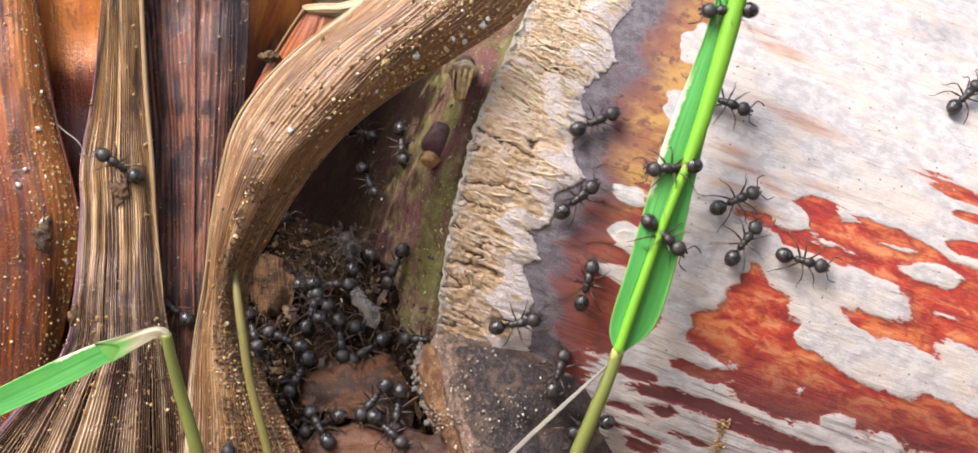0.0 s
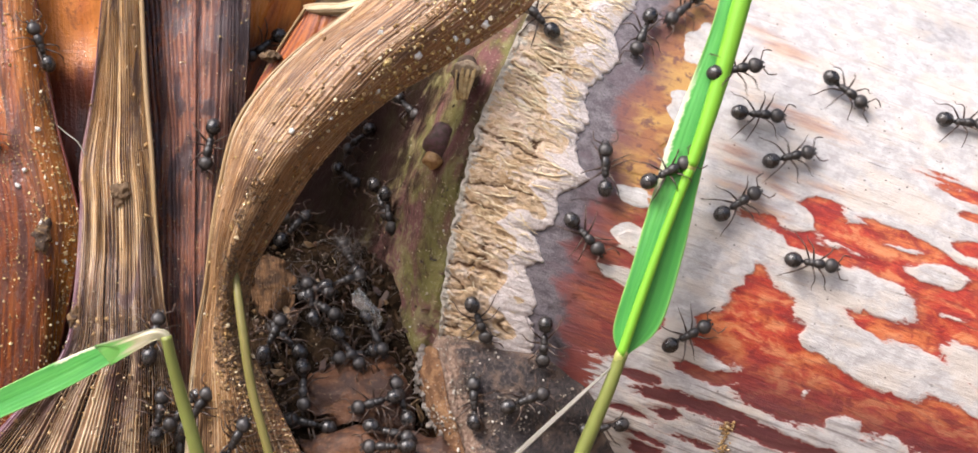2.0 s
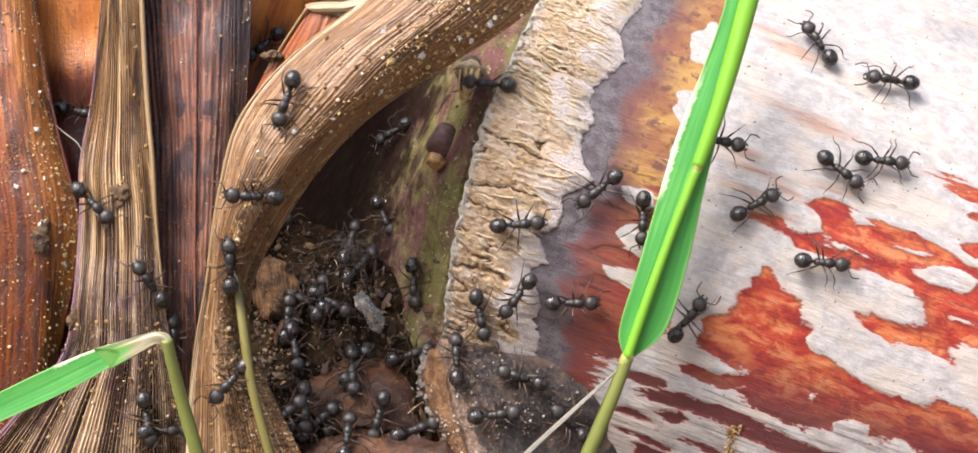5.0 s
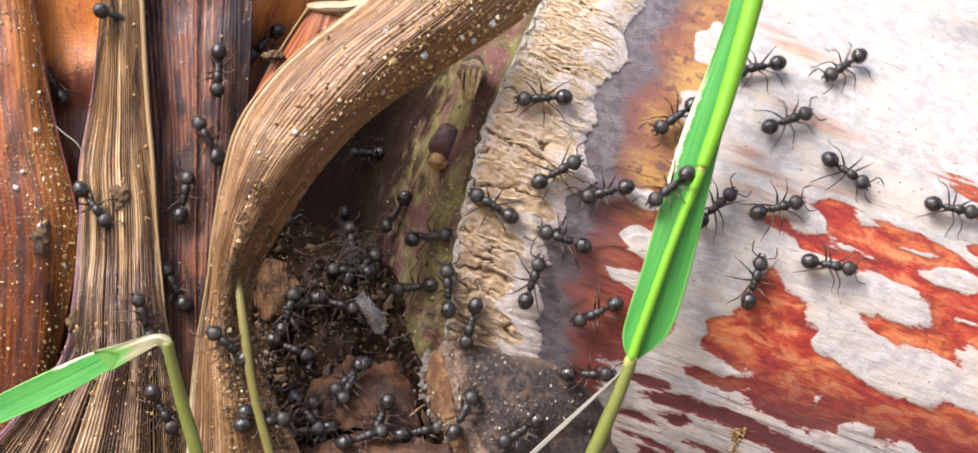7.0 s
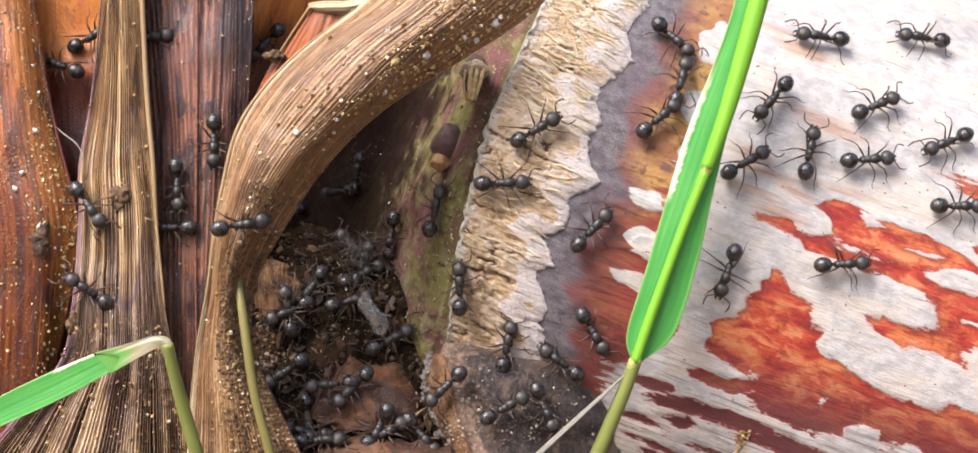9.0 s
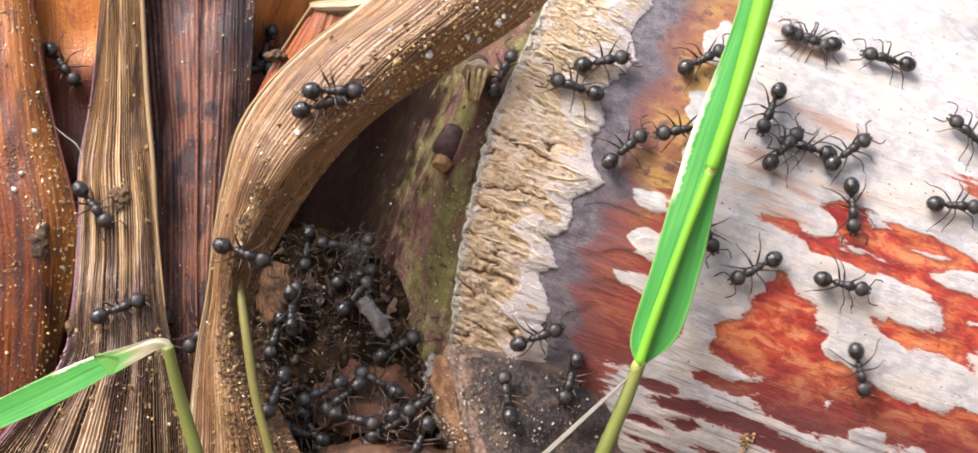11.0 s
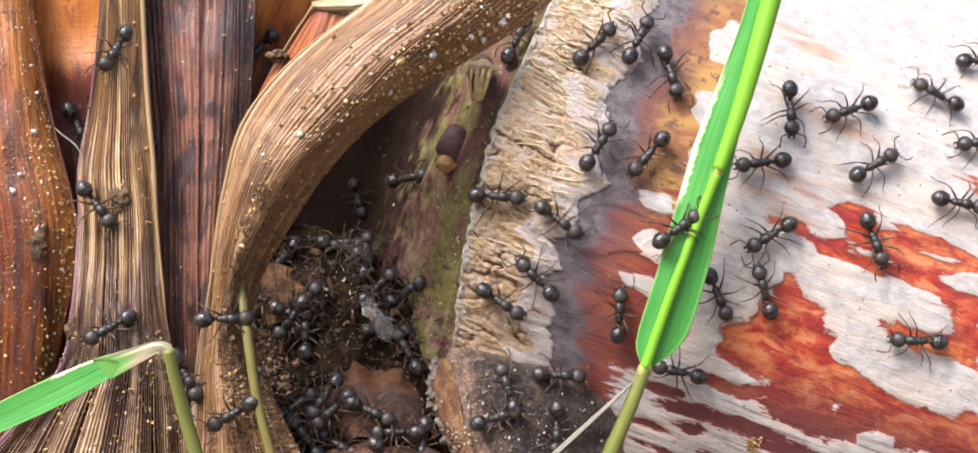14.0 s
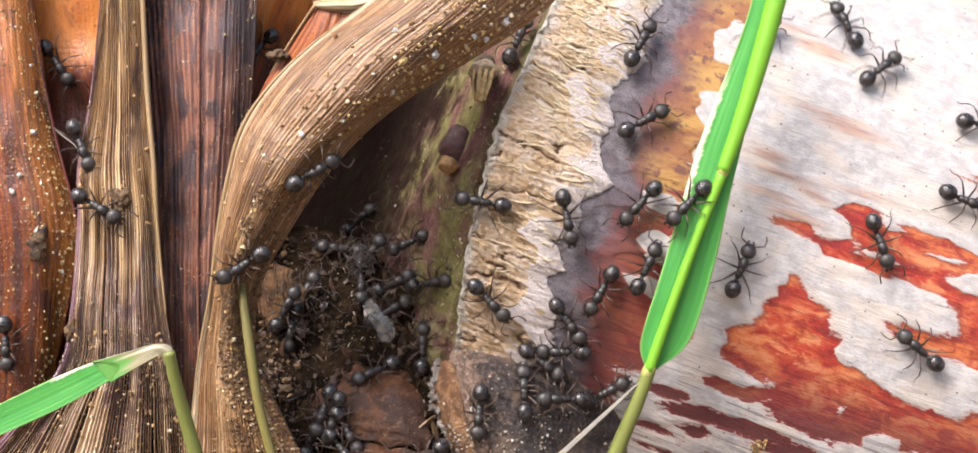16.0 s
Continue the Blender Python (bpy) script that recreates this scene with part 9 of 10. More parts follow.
    ways.append([(0, at(-3.59, 0.72, -21.79, -0, -83, 103)), (1.15, at(-3.59, 0.72, -21.79, -0, -83, 103)), (1.5, at(-2.37, 1.18, -17.04, 116, -98, -37)), 
        (2, at(-1.19, 1.18, -14.40, -53, -87, 128)), (2.5, at(-1.64, 1.32, -13.98, 0, -90, 82)), (3, at(-1.74, 1.35, -13.92, -0, -89, 83)), 
        (3.5, at(-2.31, 1.34, -14.41, 103, -109, -10)), (4, at(-2.68, 1.53, -13.22, 105, -97, -17)), (5.25, at(-3.13, 1.96, -10.27, -16, -75, 95)), 
        (6.5, at(-3.81, 2.11, -6.49, 13, -98, 74)), (7, at(-3.96, 1.61, -4.94, 114, -92, -30)), (7.5, at(-3.16, 1.51, -4.90, 117, -74, -28)), 
        (8, at(-2.38, 2.27, -7.44, 72, -113, 15)), (8.5, at(-3.26, 2.52, -7.07, -0, -110, 83)), (9, at(-3.24, 1.46, -4.46, 0, -99, 85)), 
        (9.75, at(-5.65, 5.27, -7.69, 79, -111, -11)), (10.5, at(-8.64, 6.31, -10.78, 107, -137, -14)), (11.25, at(-11.11, 3.00, -13.39, 111, -158, -0)), 
        (12, at(-13.28, 2.80, -15.66, -90, 0, 173)), (12.5, at(-12.85, 2.70, -15.87, 95, -150, -4)), (13, at(-15.04, 2.74, -14.45, 97, -147, -9)), 
        (13.5, at(-16.50, 4.33, -13.19, -65, -56, 148)), (13.75, at(-16.84, 4.24, -13.60, 39, -70, 52)), (14, at(-17.11, 4.06, -14.03, 71, -32, 14)), 
        (14.5, at(-13.12, 2.91, -13.55, 75, -28, 7)), (15, at(-14.47, 3.76, -12.45, 61, 1, 1)), (15.5, at(-12.95, 3.47, -12.86, 63, 25, -14)), 
        (16, at(-12.81, 2.77, -15.26, 87, 60, -9))])
    ways.append([(0, at(-27.94, -1.48, -21.95, 0, -89, 106)), (1.16, at(-27.94, -1.48, -21.95, 0, -89, 106)), (1.5, at(-28.06, -1.60, -16.80, -0, -89, 99)), 
        (2, at(-27.09, -1.20, -15.21, 81, -80, 43)), (2.5, at(-26.87, -1.06, -14.95, 87, -31, 19)), (3.5, at(-26.74, -0.91, -16.08, 90, 0, 40)), 
        (4, at(-26.72, -0.84, -16.04, 90, -0, 36)), (6.5, at(-22.84, -2.50, -15.05, 89, 0, 2)), (6.81, at(-19.80, -3.96, -14.62, 90, -4, 7)), 
        (7.12, at(-17.61, -2.35, -14.89, 83, -6, 17)), (7.44, at(-15.23, 3.58, -15.48, 79, -9, 10)), (7.75, at(-11.97, 2.75, -15.03, 87, -15, 2)), 
        (8.06, at(-9.07, 2.95, -14.92, 83, -18, 8)), (8.38, at(-5.74, 3.46, -14.75, 91, -23, -17)), (8.69, at(-2.88, 1.33, -14.28, 86, -26, 5)), 
        (9, at(0.19, 0.61, -14.07, 80, -29, 5)), (10.25, at(0.15, 0.70, -13.41, 58, -65, 33)), (11.5, at(0.36, 1.05, -12.68, -51, -66, 146)), 
        (12, at(0.51, 1.55, -11.86, -51, -64, 149)), (12.5, at(-0.04, 0.86, -13.05, 14, -76, 78)), (13, at(0.50, 1.16, -12.56, -27, -73, 121)), 
        (13.5, at(0.11, 1.18, -12.38, -52, -65, 149)), (14, at(-0.09, 1.18, -12.33, -46, -68, 144)), (14.5, at(0.09, 1.44, -11.84, -37, -71, 134)), 
        (15, at(1.65, 1.42, -12.01, 106, -149, -5)), (15.5, at(0.13, 1.22, -12.32, -23, -74, 118)), (16, at(0.91, 1.41, -12.40, 0, -76, 95))])
    ways.append([(0, at(23.33, 9.47, 23.93, 59, 27, -5)), (1.35, at(23.33, 9.47, 23.93, 59, 27, -5)), (1.57, at(19.86, -5.30, 18.15, 84, 17, -2)), 
        (1.78, at(19.27, -5.02, 15.14, 84, 3, 0)), (2, at(18.67, -4.74, 12.10, 84, -11, 1)), (2.5, at(23.95, 2.78, 12.86, 74, -5, 7)), (3, at(26.68, 3.57, 13.46, 42, -66, 52)), 
        (4, at(29.06, 4.83, 14.91, 57, -51, 35)), (4.83, at(27.27, 4.54, 15.08, -39, -63, 140)), (5.67, at(25.47, 4.26, 15.23, 111, -156, -1)), 
        (6.5, at(23.71, 4.00, 15.41, -70, 21, -165)), (7, at(21.15, 2.45, 13.04, -75, 11, -172)), (7.5, at(17.71, -4.57, 10.33, -84, 1, -180)), 
        (8, at(16.41, -4.19, 5.95, -82, 42, -175)), (8.5, at(19.42, 0.95, 8.38, 101, 135, 10)), (9, at(21.70, 1.65, 10.56, 106, 133, 16)), (11.5, at(20.54, 1.17, 8.99, 111, 115, 21)), 
        (12, at(19.67, 0.63, 6.10, 98, 133, 8)), (12.5, at(22.10, 1.17, 8.57, 99, 153, 7)), (12.75, at(22.23, 1.01, 7.82, 104, 116, 15)), (13, at(22.37, 0.90, 7.07, 59, 77, -29)), 
        (13.5, at(23.26, 0.81, 6.34, 99, 134, 8)), (13.75, at(21.76, 0.27, 3.16, 95, 141, 4)), (14, at(20.33, -0.01, 0.01, 93, 149, 2)), (14.5, at(21.43, 0.20, 2.31, 90, 177, -0)), 
        (14.75, at(20.79, 0.35, 3.96, 96, -139, -3)), (15, at(20.19, 0.58, 5.67, -24, -82, 116)), (15.5, at(17.30, -4.32, 7.54, 83, -34, 4)), 
        (15.69, at(18.75, 1.44, 10.82, 78, -39, 10)), (15.88, at(19.30, 2.46, 13.79, 70, -42, 19)), (16, at(19.71, 3.37, 15.68, 67, -44, 22))])
    ways.append([(0, at(14.97, 6.54, 23.49, -55, 52, -138)), (1.55, at(14.97, 6.54, 23.49, -55, 52, -138)), (1.77, at(13.66, 4.22, 19.64, 115, 119, 32)), 
        (2, at(12.48, 2.44, 15.96, -58, 63, -146)), (2.5, at(10.41, 1.72, 15.62, -44, 76, -126)), (2.67, at(10.90, 1.78, 15.18, 102, 155, 13)), 
        (2.83, at(11.39, 1.88, 14.68, 101, -153, 2)), (3, at(11.86, 1.78, 14.21, -42, -75, 139)), (3.19, at(12.66, 2.98, 17.18, -47, -67, 145)), 
        (3.37, at(13.42, 4.21, 20.17, 123, -117, -18)), (3.56, at(14.38, 6.34, 23.44, -53, -55, 162)), (4.62, at(11.13, 5.35, 23.33, 110, -151, -5)), 
        (5.68, at(7.86, 4.46, 23.10, -75, -1, -174)), (5.88, at(7.22, 2.90, 19.68, 93, -169, -3)), (6.09, at(6.67, 1.59, 16.32, 94, -157, -1)), 
        (6.29, at(6.11, 0.79, 13.35, 91, -145, 4)), (6.5, at(5.64, -0.06, 10.07, 96, -134, -8)), (7, at(3.64, -0.16, 10.42, -87, 3, -177)), 
        (7.5, at(2.35, -0.46, 7.88, 82, 147, -4)), (7.75, at(1.44, -0.45, 9.24, 52, 83, -43)), (8, at(0.56, -0.22, 11.10, 84, 24, 3)), (8.5, at(2.01, -0.23, 9.98, 85, 8, -1)), 
        (9, at(2.64, -0.38, 8.00, 95, -31, -5)), (9.83, at(3.76, -0.20, 9.23, 108, -84, -21)), (10.67, at(5.00, 0.13, 10.59, 93, -138, 0)), 
        (11.5, at(6.26, 0.19, 11.81, -78, 10, -172)), (12, at(4.86, 0.05, 11.45, 93, 148, 5)), (12.5, at(3.42, -0.30, 7.60, 129, 83, 41)), 
        (12.75, at(3.17, -0.33, 8.41, 94, 20, -0)), (13, at(2.97, -0.17, 9.42, 93, -45, 3)), (13.5, at(5.90, 0.38, 12.33, 83, -14, 5)), (14, at(6.59, 1.03, 14.78, 91, -45, 3)), 
        (14.26, at(7.62, 2.47, 18.91, 81, -52, 11)), (14.52, at(8.80, 4.72, 23.16, 62, -56, 33)), (16, at(8.80, 4.72, 23.16, 62, -56, 33))])
    ways.append([(0, at(-20.08, -3.53, -21.44, 84, -60, 10)), (1.69, at(-20.08, -3.53, -21.44, 84, -60, 10)), (2, at(-20.07, -3.74, -16.73, 95, -60, -7)), 
        (3, at(-17.65, -2.93, -16.35, 81, -45, 27)), (4, at(-15.69, 3.04, -16.78, 77, -28, 16)), (6.5, at(-13.92, 2.92, -14.66, 0, -85, 90)), 
        (7, at(-14.91, 3.49, -15.76, 109, -103, -8)), (7.5, at(-12.56, 2.90, -13.55, 7, -77, 80)), (8, at(-10.90, 5.17, -11.48, 31, -58, 72)), 
        (8.5, at(-8.75, 6.63, -9.17, 56, -53, 30)), (9, at(-9.17, 6.47, -9.28, 74, -29, 3)), (11.5, at(-8.41, 6.35, -9.80, 76, -30, 0)), (12, at(-8.12, 6.32, -9.99, 75, -29, 4)), 
        (12.5, at(-9.18, 6.44, -10.27, 88, -35, -7)), (13, at(-8.27, 6.43, -9.72, 61, -56, 21)), (13.5, at(-8.32, 6.43, -9.68, 0, -74, 86)), 
        (14, at(-8.10, 6.38, -9.87, 118, -124, -26)), (14.5, at(-7.98, 6.35, -9.88, 108, -152, -9)), (15, at(-7.63, 6.94, -8.83, -74, 2, 173)), 
        (15.5, at(-8.95, 6.34, -9.64, 103, 144, 3)), (16, at(-11.02, 5.43, -11.25, -63, 21, -154))])
    ways.append([(0, at(17.44, 7.53, 23.59, -51, 50, -139)), (1.7, at(17.44, 7.53, 23.59, -51, 50, -139)), (1.9, at(16.54, 5.04, 20.02, -64, 43, -153)), 
        (2.1, at(15.79, 3.24, 16.67, -70, 34, -163)), (2.3, at(15.11, 1.89, 13.49, 103, 155, 9)), (2.5, at(14.50, 1.03, 10.44, 98, 166, 5)), (3, at(15.95, 0.4, 5.44, -80, 72, -172)), 
        (3.5, at(13.29, -3.89, 2.27, -80, 57, -171)), (4, at(10.87, 0.04, 1.75, 87, 166, -2)), (4.83, at(11.57, 0.06, 1.13, 77, 106, -13)), (5.67, at(12.27, 0.11, 0.46, 91, 46, 0)), 
        (6.5, at(12.47, -3.70, -0.24, 84, -14, 1)), (7, at(17.04, -0.02, 1.72, 87, -41, 3)), (8, at(14.84, -3.76, 0.54, 83, -34, 4)), (8.33, at(18.33, 0.07, 2.41, 86, -48, 4)), 
        (8.67, at(21.32, 0.40, 4.21, 80, -62, 11)), (9, at(24.33, 0.80, 6.06, 64, -75, 27)), (10.25, at(24.14, 0.85, 6.35, 101, -129, -7)), 
        (11.5, at(23.96, 0.90, 6.64, -82, -0, -178)), (12, at(22.70, 0.49, 4.28, -83, 7, -177)), (12.5, at(18.79, 0.29, 3.80, 93, 172, 2)), (13, at(19.50, 0.70, 6.86, 97, 160, 5)), 
        (13.5, at(15.83, -4.05, 4.24, -84, 4, -180)), (14, at(19.74, 0.55, 5.47, -81, 7, -175)), (14.5, at(17.21, -4.31, 7.48, -84, -10, 179)), 
        (14.69, at(18.64, 1.42, 10.77, 100, -160, -1)), (14.89, at(19.19, 2.43, 13.75, 107, -151, -3)), (15.08, at(19.86, 4.03, 16.91, 115, -143, -9)), 
        (15.28, at(20.66, 6.14, 20.28, -59, -45, 165)), (15.47, at(21.56, 8.83, 23.80, -46, -50, 153)), (16, at(21.56, 8.83, 23.80, -46, -50, 153))])
    ways.append([(0, at(-46.78, 4.27, 8.21, 89, 31, -15)), (1.76, at(-46.78, 4.27, 8.21, 89, 31, -15)), (1.95, at(-43.24, 2.66, 8.11, 89, 43, -14)), 
        (2.13, at(-40.11, 1.63, 8.01, 87, 55, -7)), (2.31, at(-37.95, 1.99, 7.97, 75, 68, 7)), (2.5, at(-36.43, 7.42, 8.52, 108, 79, 19)), 
        (3, at(-36.16, 7.46, 8.25, 103, 79, 14)), (3.5, at(-32.79, 1.29, 3.35, 80, 78, 4)), (4, at(-32.63, 1.30, 2.13, 83, 44, 11)), (6.5, at(-32.71, 1.16, 2.00, 82, 52, -9)), 
        (7, at(-32.68, 1.21, 2.03, 81, 53, 4)), (7.5, at(-32.64, 1.27, 2.05, 81, 54, 10)), (8, at(-32.68, 1.20, 2.06, 81, 53, 4)), (8.5, at(-32.59, 1.34, 2.09, 80, 55, 18)), 
        (9, at(-32.73, 1.13, 2.09, 81, 52, -13)), (11.5, at(-32.46, 1.06, 2.20, 80, 52, 1)), (12, at(-32.32, 1.07, 2.22, 81, 52, -5)), (12.5, at(-32.17, 0.96, 2.25, 80, 52, 3)), 
        (13, at(-32.22, 0.90, 2.25, 80, 54, 10)), (13.5, at(-32.29, 1.00, 2.28, 81, 52, -1)), (14, at(-32.21, 0.93, 2.30, 81, 52, 3)), (14.5, at(-32.20, 0.91, 2.11, 82, 53, -4)), 
        (15, at(-32.19, 0.90, 2.06, 81, 55, -7)), (15.5, at(-32.44, 1.05, 2.03, 80, 54, -4)), (16, at(-32.09, 0.93, 2.23, 83, 31, -2))])
    ways.append([(0, at(-24.53, -1.70, -21.76, 0, -89, 79)), (1.76, at(-24.53, -1.70, -21.76, 0, -89, 79)), (1.97, at(-25.58, -0.09, -19.00, 47, -89, 76)), 
        (2.17, at(-25.16, -0.11, -15.85, 60, -88, 29)), (2.38, at(-25.53, 0.02, -12.85, 21, -84, 82)), (2.59, at(-26.00, 3.10, -9.93, 92, -87, -24)), 
        (2.79, at(-25.70, 3.01, -6.64, 101, -86, 3)), (3, at(-25.68, 3.10, -3.46, 76, -86, 2)), (3.5, at(-22.36, -3.10, -4.52, 77, -118, 1)), 
        (4, at(-19.84, -2.44, -4.82, 69, -111, 61)), (5.25, at(-21.12, -5.18, -2.02, 142, -79, -48)), (6.5, at(-25.76, 3.30, 0.56, 87, -51, -4)), 
        (7, at(-25.62, 3.23, 2.64, 90, -79, -1)), (7.5, at(-24.81, 3.31, 4.02, 94, -117, -6)), (8, at(-25.36, 3.20, 3.03, 91, -150, -1)), 
        (8.25, at(-26.40, 3.72, 5.23, 94, 147, -2)), (8.5, at(-27.03, 4.12, 7.50, 75, 84, -36)), (9, at(-25.98, 3.38, 3.80, 64, 84, -43)), 
        (9.5, at(-26.23, 3.49, 0.82, 78, 85, -29)), (10, at(-26.04, 3.20, -2.20, 62, 86, -26)), (10.5, at(-26.65, 3.19, -5.26, 49, 87, -63)), 
        (11, at(-26.88, 3.38, -8.28, 110, 88, 12)), (11.5, at(-26.82, -0.34, -11.03, 5, 83, -37)), (12, at(-26.81, -0.81, -13.83, -0, 86, -54)), 
        (12.5, at(-27.87, -1.00, -9.56, 22, 81, -63)), (13, at(-27.52, -0.63, -9.95, 72, 66, 23)), (15, at(-22.66, -2.83, -13.42, 98, 61, -6)), 
        (15.28, at(-23.09, -2.34, -17.59, 86, 60, -10)), (15.55, at(-23.18, -2.49, -21.62, 88, 64, -34)), (16, at(-23.18, -2.49, -21.62, 88, 64, -34))])
    ways.append([(0, at(-23.00, -2.61, -21.62, 89, -30, -1)), (2.67, at(-23.00, -2.61, -21.62, 89, -30, -1)), (2.88, at(-23.08, -2.47, -18.58, 86, -18, -4)), 
        (3.08, at(-23.55, -2.18, -15.57, 88, -7, -17)), (3.29, at(-23.36, -2.41, -12.34, 92, 8, -23)), (3.5, at(-23.01, -2.72, -9.37, 89, 19, -14)), 
        (4, at(-20.71, -4.12, -12.18, 80, 68, -6)), (4.83, at(-20.34, -4.02, -11.80, 103, 123, 15)), (5.67, at(-20.70, -4.12, -11.49, -84, 3, -167)), 
        (6.5, at(-20.47, -3.99, -11.13, 100, -131, 2)), (7.12, at(-21.01, -4.21, -8.15, 91, -141, 23)), (7.75, at(-24.28, 2.87, -5.68, 89, -155, 12)), 
        (8.38, at(-25.58, 2.99, -2.71, 91, -168, -10)), (9, at(-26.66, 3.52, 0.32, -89, 0, 176)), (9.83, at(-25.48, 3.03, -3.05, 91, 160, 7)), 
        (10.67, at(-24.63, 2.91, -6.39, 89, 140, 2)), (11.5, at(-21.91, -3.64, -9.24, 94, 120, -5)), (12, at(-21.40, -3.93, -10.15, -86, 0, -179)), 
        (12.5, at(-23.57, -2.12, -8.33, -88, 1, 155)), (13, at(-27.02, 0.59, -6.62, -86, -1, -167)), (13.75, at(-29.72, -0.71, -7.05, -79, 20, -158)), 
        (14.5, at(-33.16, 0.14, -7.40, 95, 132, 29)), (15.25, at(-37.02, 2.44, -7.86, 75, 110, 12)), (16, at(-39.37, 2.12, -8.28, -17, 95, -112))])
    ways.append([(0, at(-13.55, 5.00, -23.33, 90, -120, -0)), (3.64, at(-13.55, 5.00, -23.33, 90, -120, -0)), (4, at(-12.88, 0.98, -17.29, -57, -49, 149)), 
        (5.25, at(-11.83, 1.00, -17.21, 28, -57, 57)), (6.5, at(-10.69, 1.20, -17.13, 61, -20, 16)), (7, at(-10.99, 1.27, -17.05, 58, -15, 13)), 
        (7.5, at(-9.24, 2.96, -16.20, 88, -30, 0)), (8, at(-9.16, 2.99, -16.06, 91, -30, 1)), (8.5, at(-9.52, 3.01, -15.98, 90, -30, 2)), (9, at(-9.57, 2.95, -16.44, 80, -29, 10)), 
        (11.5, at(-9.21, 2.97, -15.53, 86, -30, 4)), (12, at(-10.54, 2.84, -15.68, 88, -30, 6)), (12.5, at(-10.89, 2.81, -13.92, 76, 19, 3)), 
        (13, at(-11.45, 2.74, -13.82, 77, -22, 8)), (13.5, at(-11.80, 2.75, -13.75, 77, 21, -4)), (14.75, at(-8.71, 2.90, -15.17, 81, 26, 3)), 
        (16, at(-5.39, 5.13, -16.92, 91, 31, -15))])
    ways.append([(0, at(16.70, 7.32, 23.55, -51, 50, -138)), (5.75, at(16.70, 7.32, 23.55, -51, 50, -138)), (5.96, at(15.97, 4.75, 19.81, -59, 50, -147)), 
        (6.17, at(15.41, 2.99, 16.32, -65, 49, -156)), (6.38, at(14.92, 1.74, 12.99, 106, 132, 15)), (6.58, at(14.48, 0.94, 9.79, 100, 135, 10)), 
        (6.79, at(13.47, -4.22, 6.36, -82, 42, -175)), (7, at(13.19, -3.98, 3.32, -83, 39, -175)), (7.5, at(9.37, 0.14, 0.67, 87, 145, -3)), (7.67, at(10.16, 0.11, 1.03, 87, -160, 0)), 
        (7.83, at(10.96, 0.06, 1.42, 80, -106, 9)), (8, at(11.75, 0.03, 1.76, 93, -51, -3)), (8.5, at(12.70, -4.01, 3.80, 83, -39, 5)), (8.7, at(13.58, 0.41, 7.05, 82, -52, 8)), 
        (8.91, at(13.99, 0.96, 10.13, 71, -65, 21)), (9.11, at(14.44, 1.78, 13.26, 43, -75, 49)), (9.31, at(14.91, 2.99, 16.49, -11, -74, 107)), 
        (9.52, at(15.46, 4.70, 19.89, -42, -66, 142)), (9.72, at(16.15, 7.15, 23.51, -52, -53, 158)), (10.38, at(12.68, 5.60, 23.28, -69, -16, -178)), 
        (11.03, at(9.44, 4.88, 23.29, -72, 27, -168)), (11.21, at(9.03, 3.21, 20.05, 76, 147, -6)), (11.4, at(8.68, 1.82, 16.97, 92, 143, 2)), 
        (11.58, at(8.32, 0.99, 14.23, 93, 139, 10)), (11.77, at(7.98, 0.35, 11.34, 95, 135, 4)), (11.95, at(7.71, -0.01, 8.55, 94, 131, 9)), 
        (12.13, at(7.41, -0.18, 5.78, 96, 128, 12)), (12.32, at(7.20, -0.32, 3.04, 88, 124, 7)), (12.5, at(7.07, 0.18, 0.26, 85, 120, -0)), (13, at(6.26, -0.46, 4.14, 139, 78, 47)), 
        (13.5, at(4.03, -0.49, 5.43, 79, 48, -4)), (14, at(3.74, -0.35, 1.24, 93, 36, 4)), (14.5, at(4.26, 0.80, -3.45, 103, 59, 12)), (15, at(2.19, 0.62, -3.79, 101, 0, -2)), 
        (15.5, at(2.69, 0.27, -2.03, 95, 20, 3)), (15.69, at(2.61, 0.94, -4.90, 99, 26, 1)), (15.88, at(2.33, 1.87, -7.76, 108, 30, 9)), (16, at(2.35, 2.70, -9.92, 89, 36, 3))])
    ways.append([(0, at(17.24, 7.48, 23.58, -51, 50, -139)), (6.11, at(17.24, 7.48, 23.58, -51, 50, -139)), (6.33, at(16.31, 4.72, 19.61, -61, 48, -150)), 
        (6.55, at(15.55, 2.85, 15.91, 112, 136, 21)), (6.78, at(14.90, 1.55, 12.44, 104, 140, 12)), (7, at(14.27, 0.77, 9.05, 99, 145, 8)), (7.5, at(12.22, 0.69, 9.19, 96, 156, 5)), 
        (8.25, at(12.92, 1.35, 12.26, -47, 76, -134)), (9, at(13.69, 2.42, 15.43, 70, 43, -9)), (10.25, at(15.04, 2.18, 14.36, 77, 3, 4)), 
        (11.5, at(16.39, 1.97, 13.31, 74, -39, 14)), (12, at(17.17, 2.70, 14.97, 68, -44, 21)), (12.5, at(15.87, 2.16, 14.06, 125, -113, -28)), 
        (12.69, at(16.74, 3.55, 17.08, -37, -68, 135)), (12.88, at(17.70, 5.43, 20.27, -18, -69, 117)), (13.07, at(18.80, 7.94, 23.67, 0, -66, 100)), 
        (16, at(18.80, 7.94, 23.67, 0, -66, 100))])
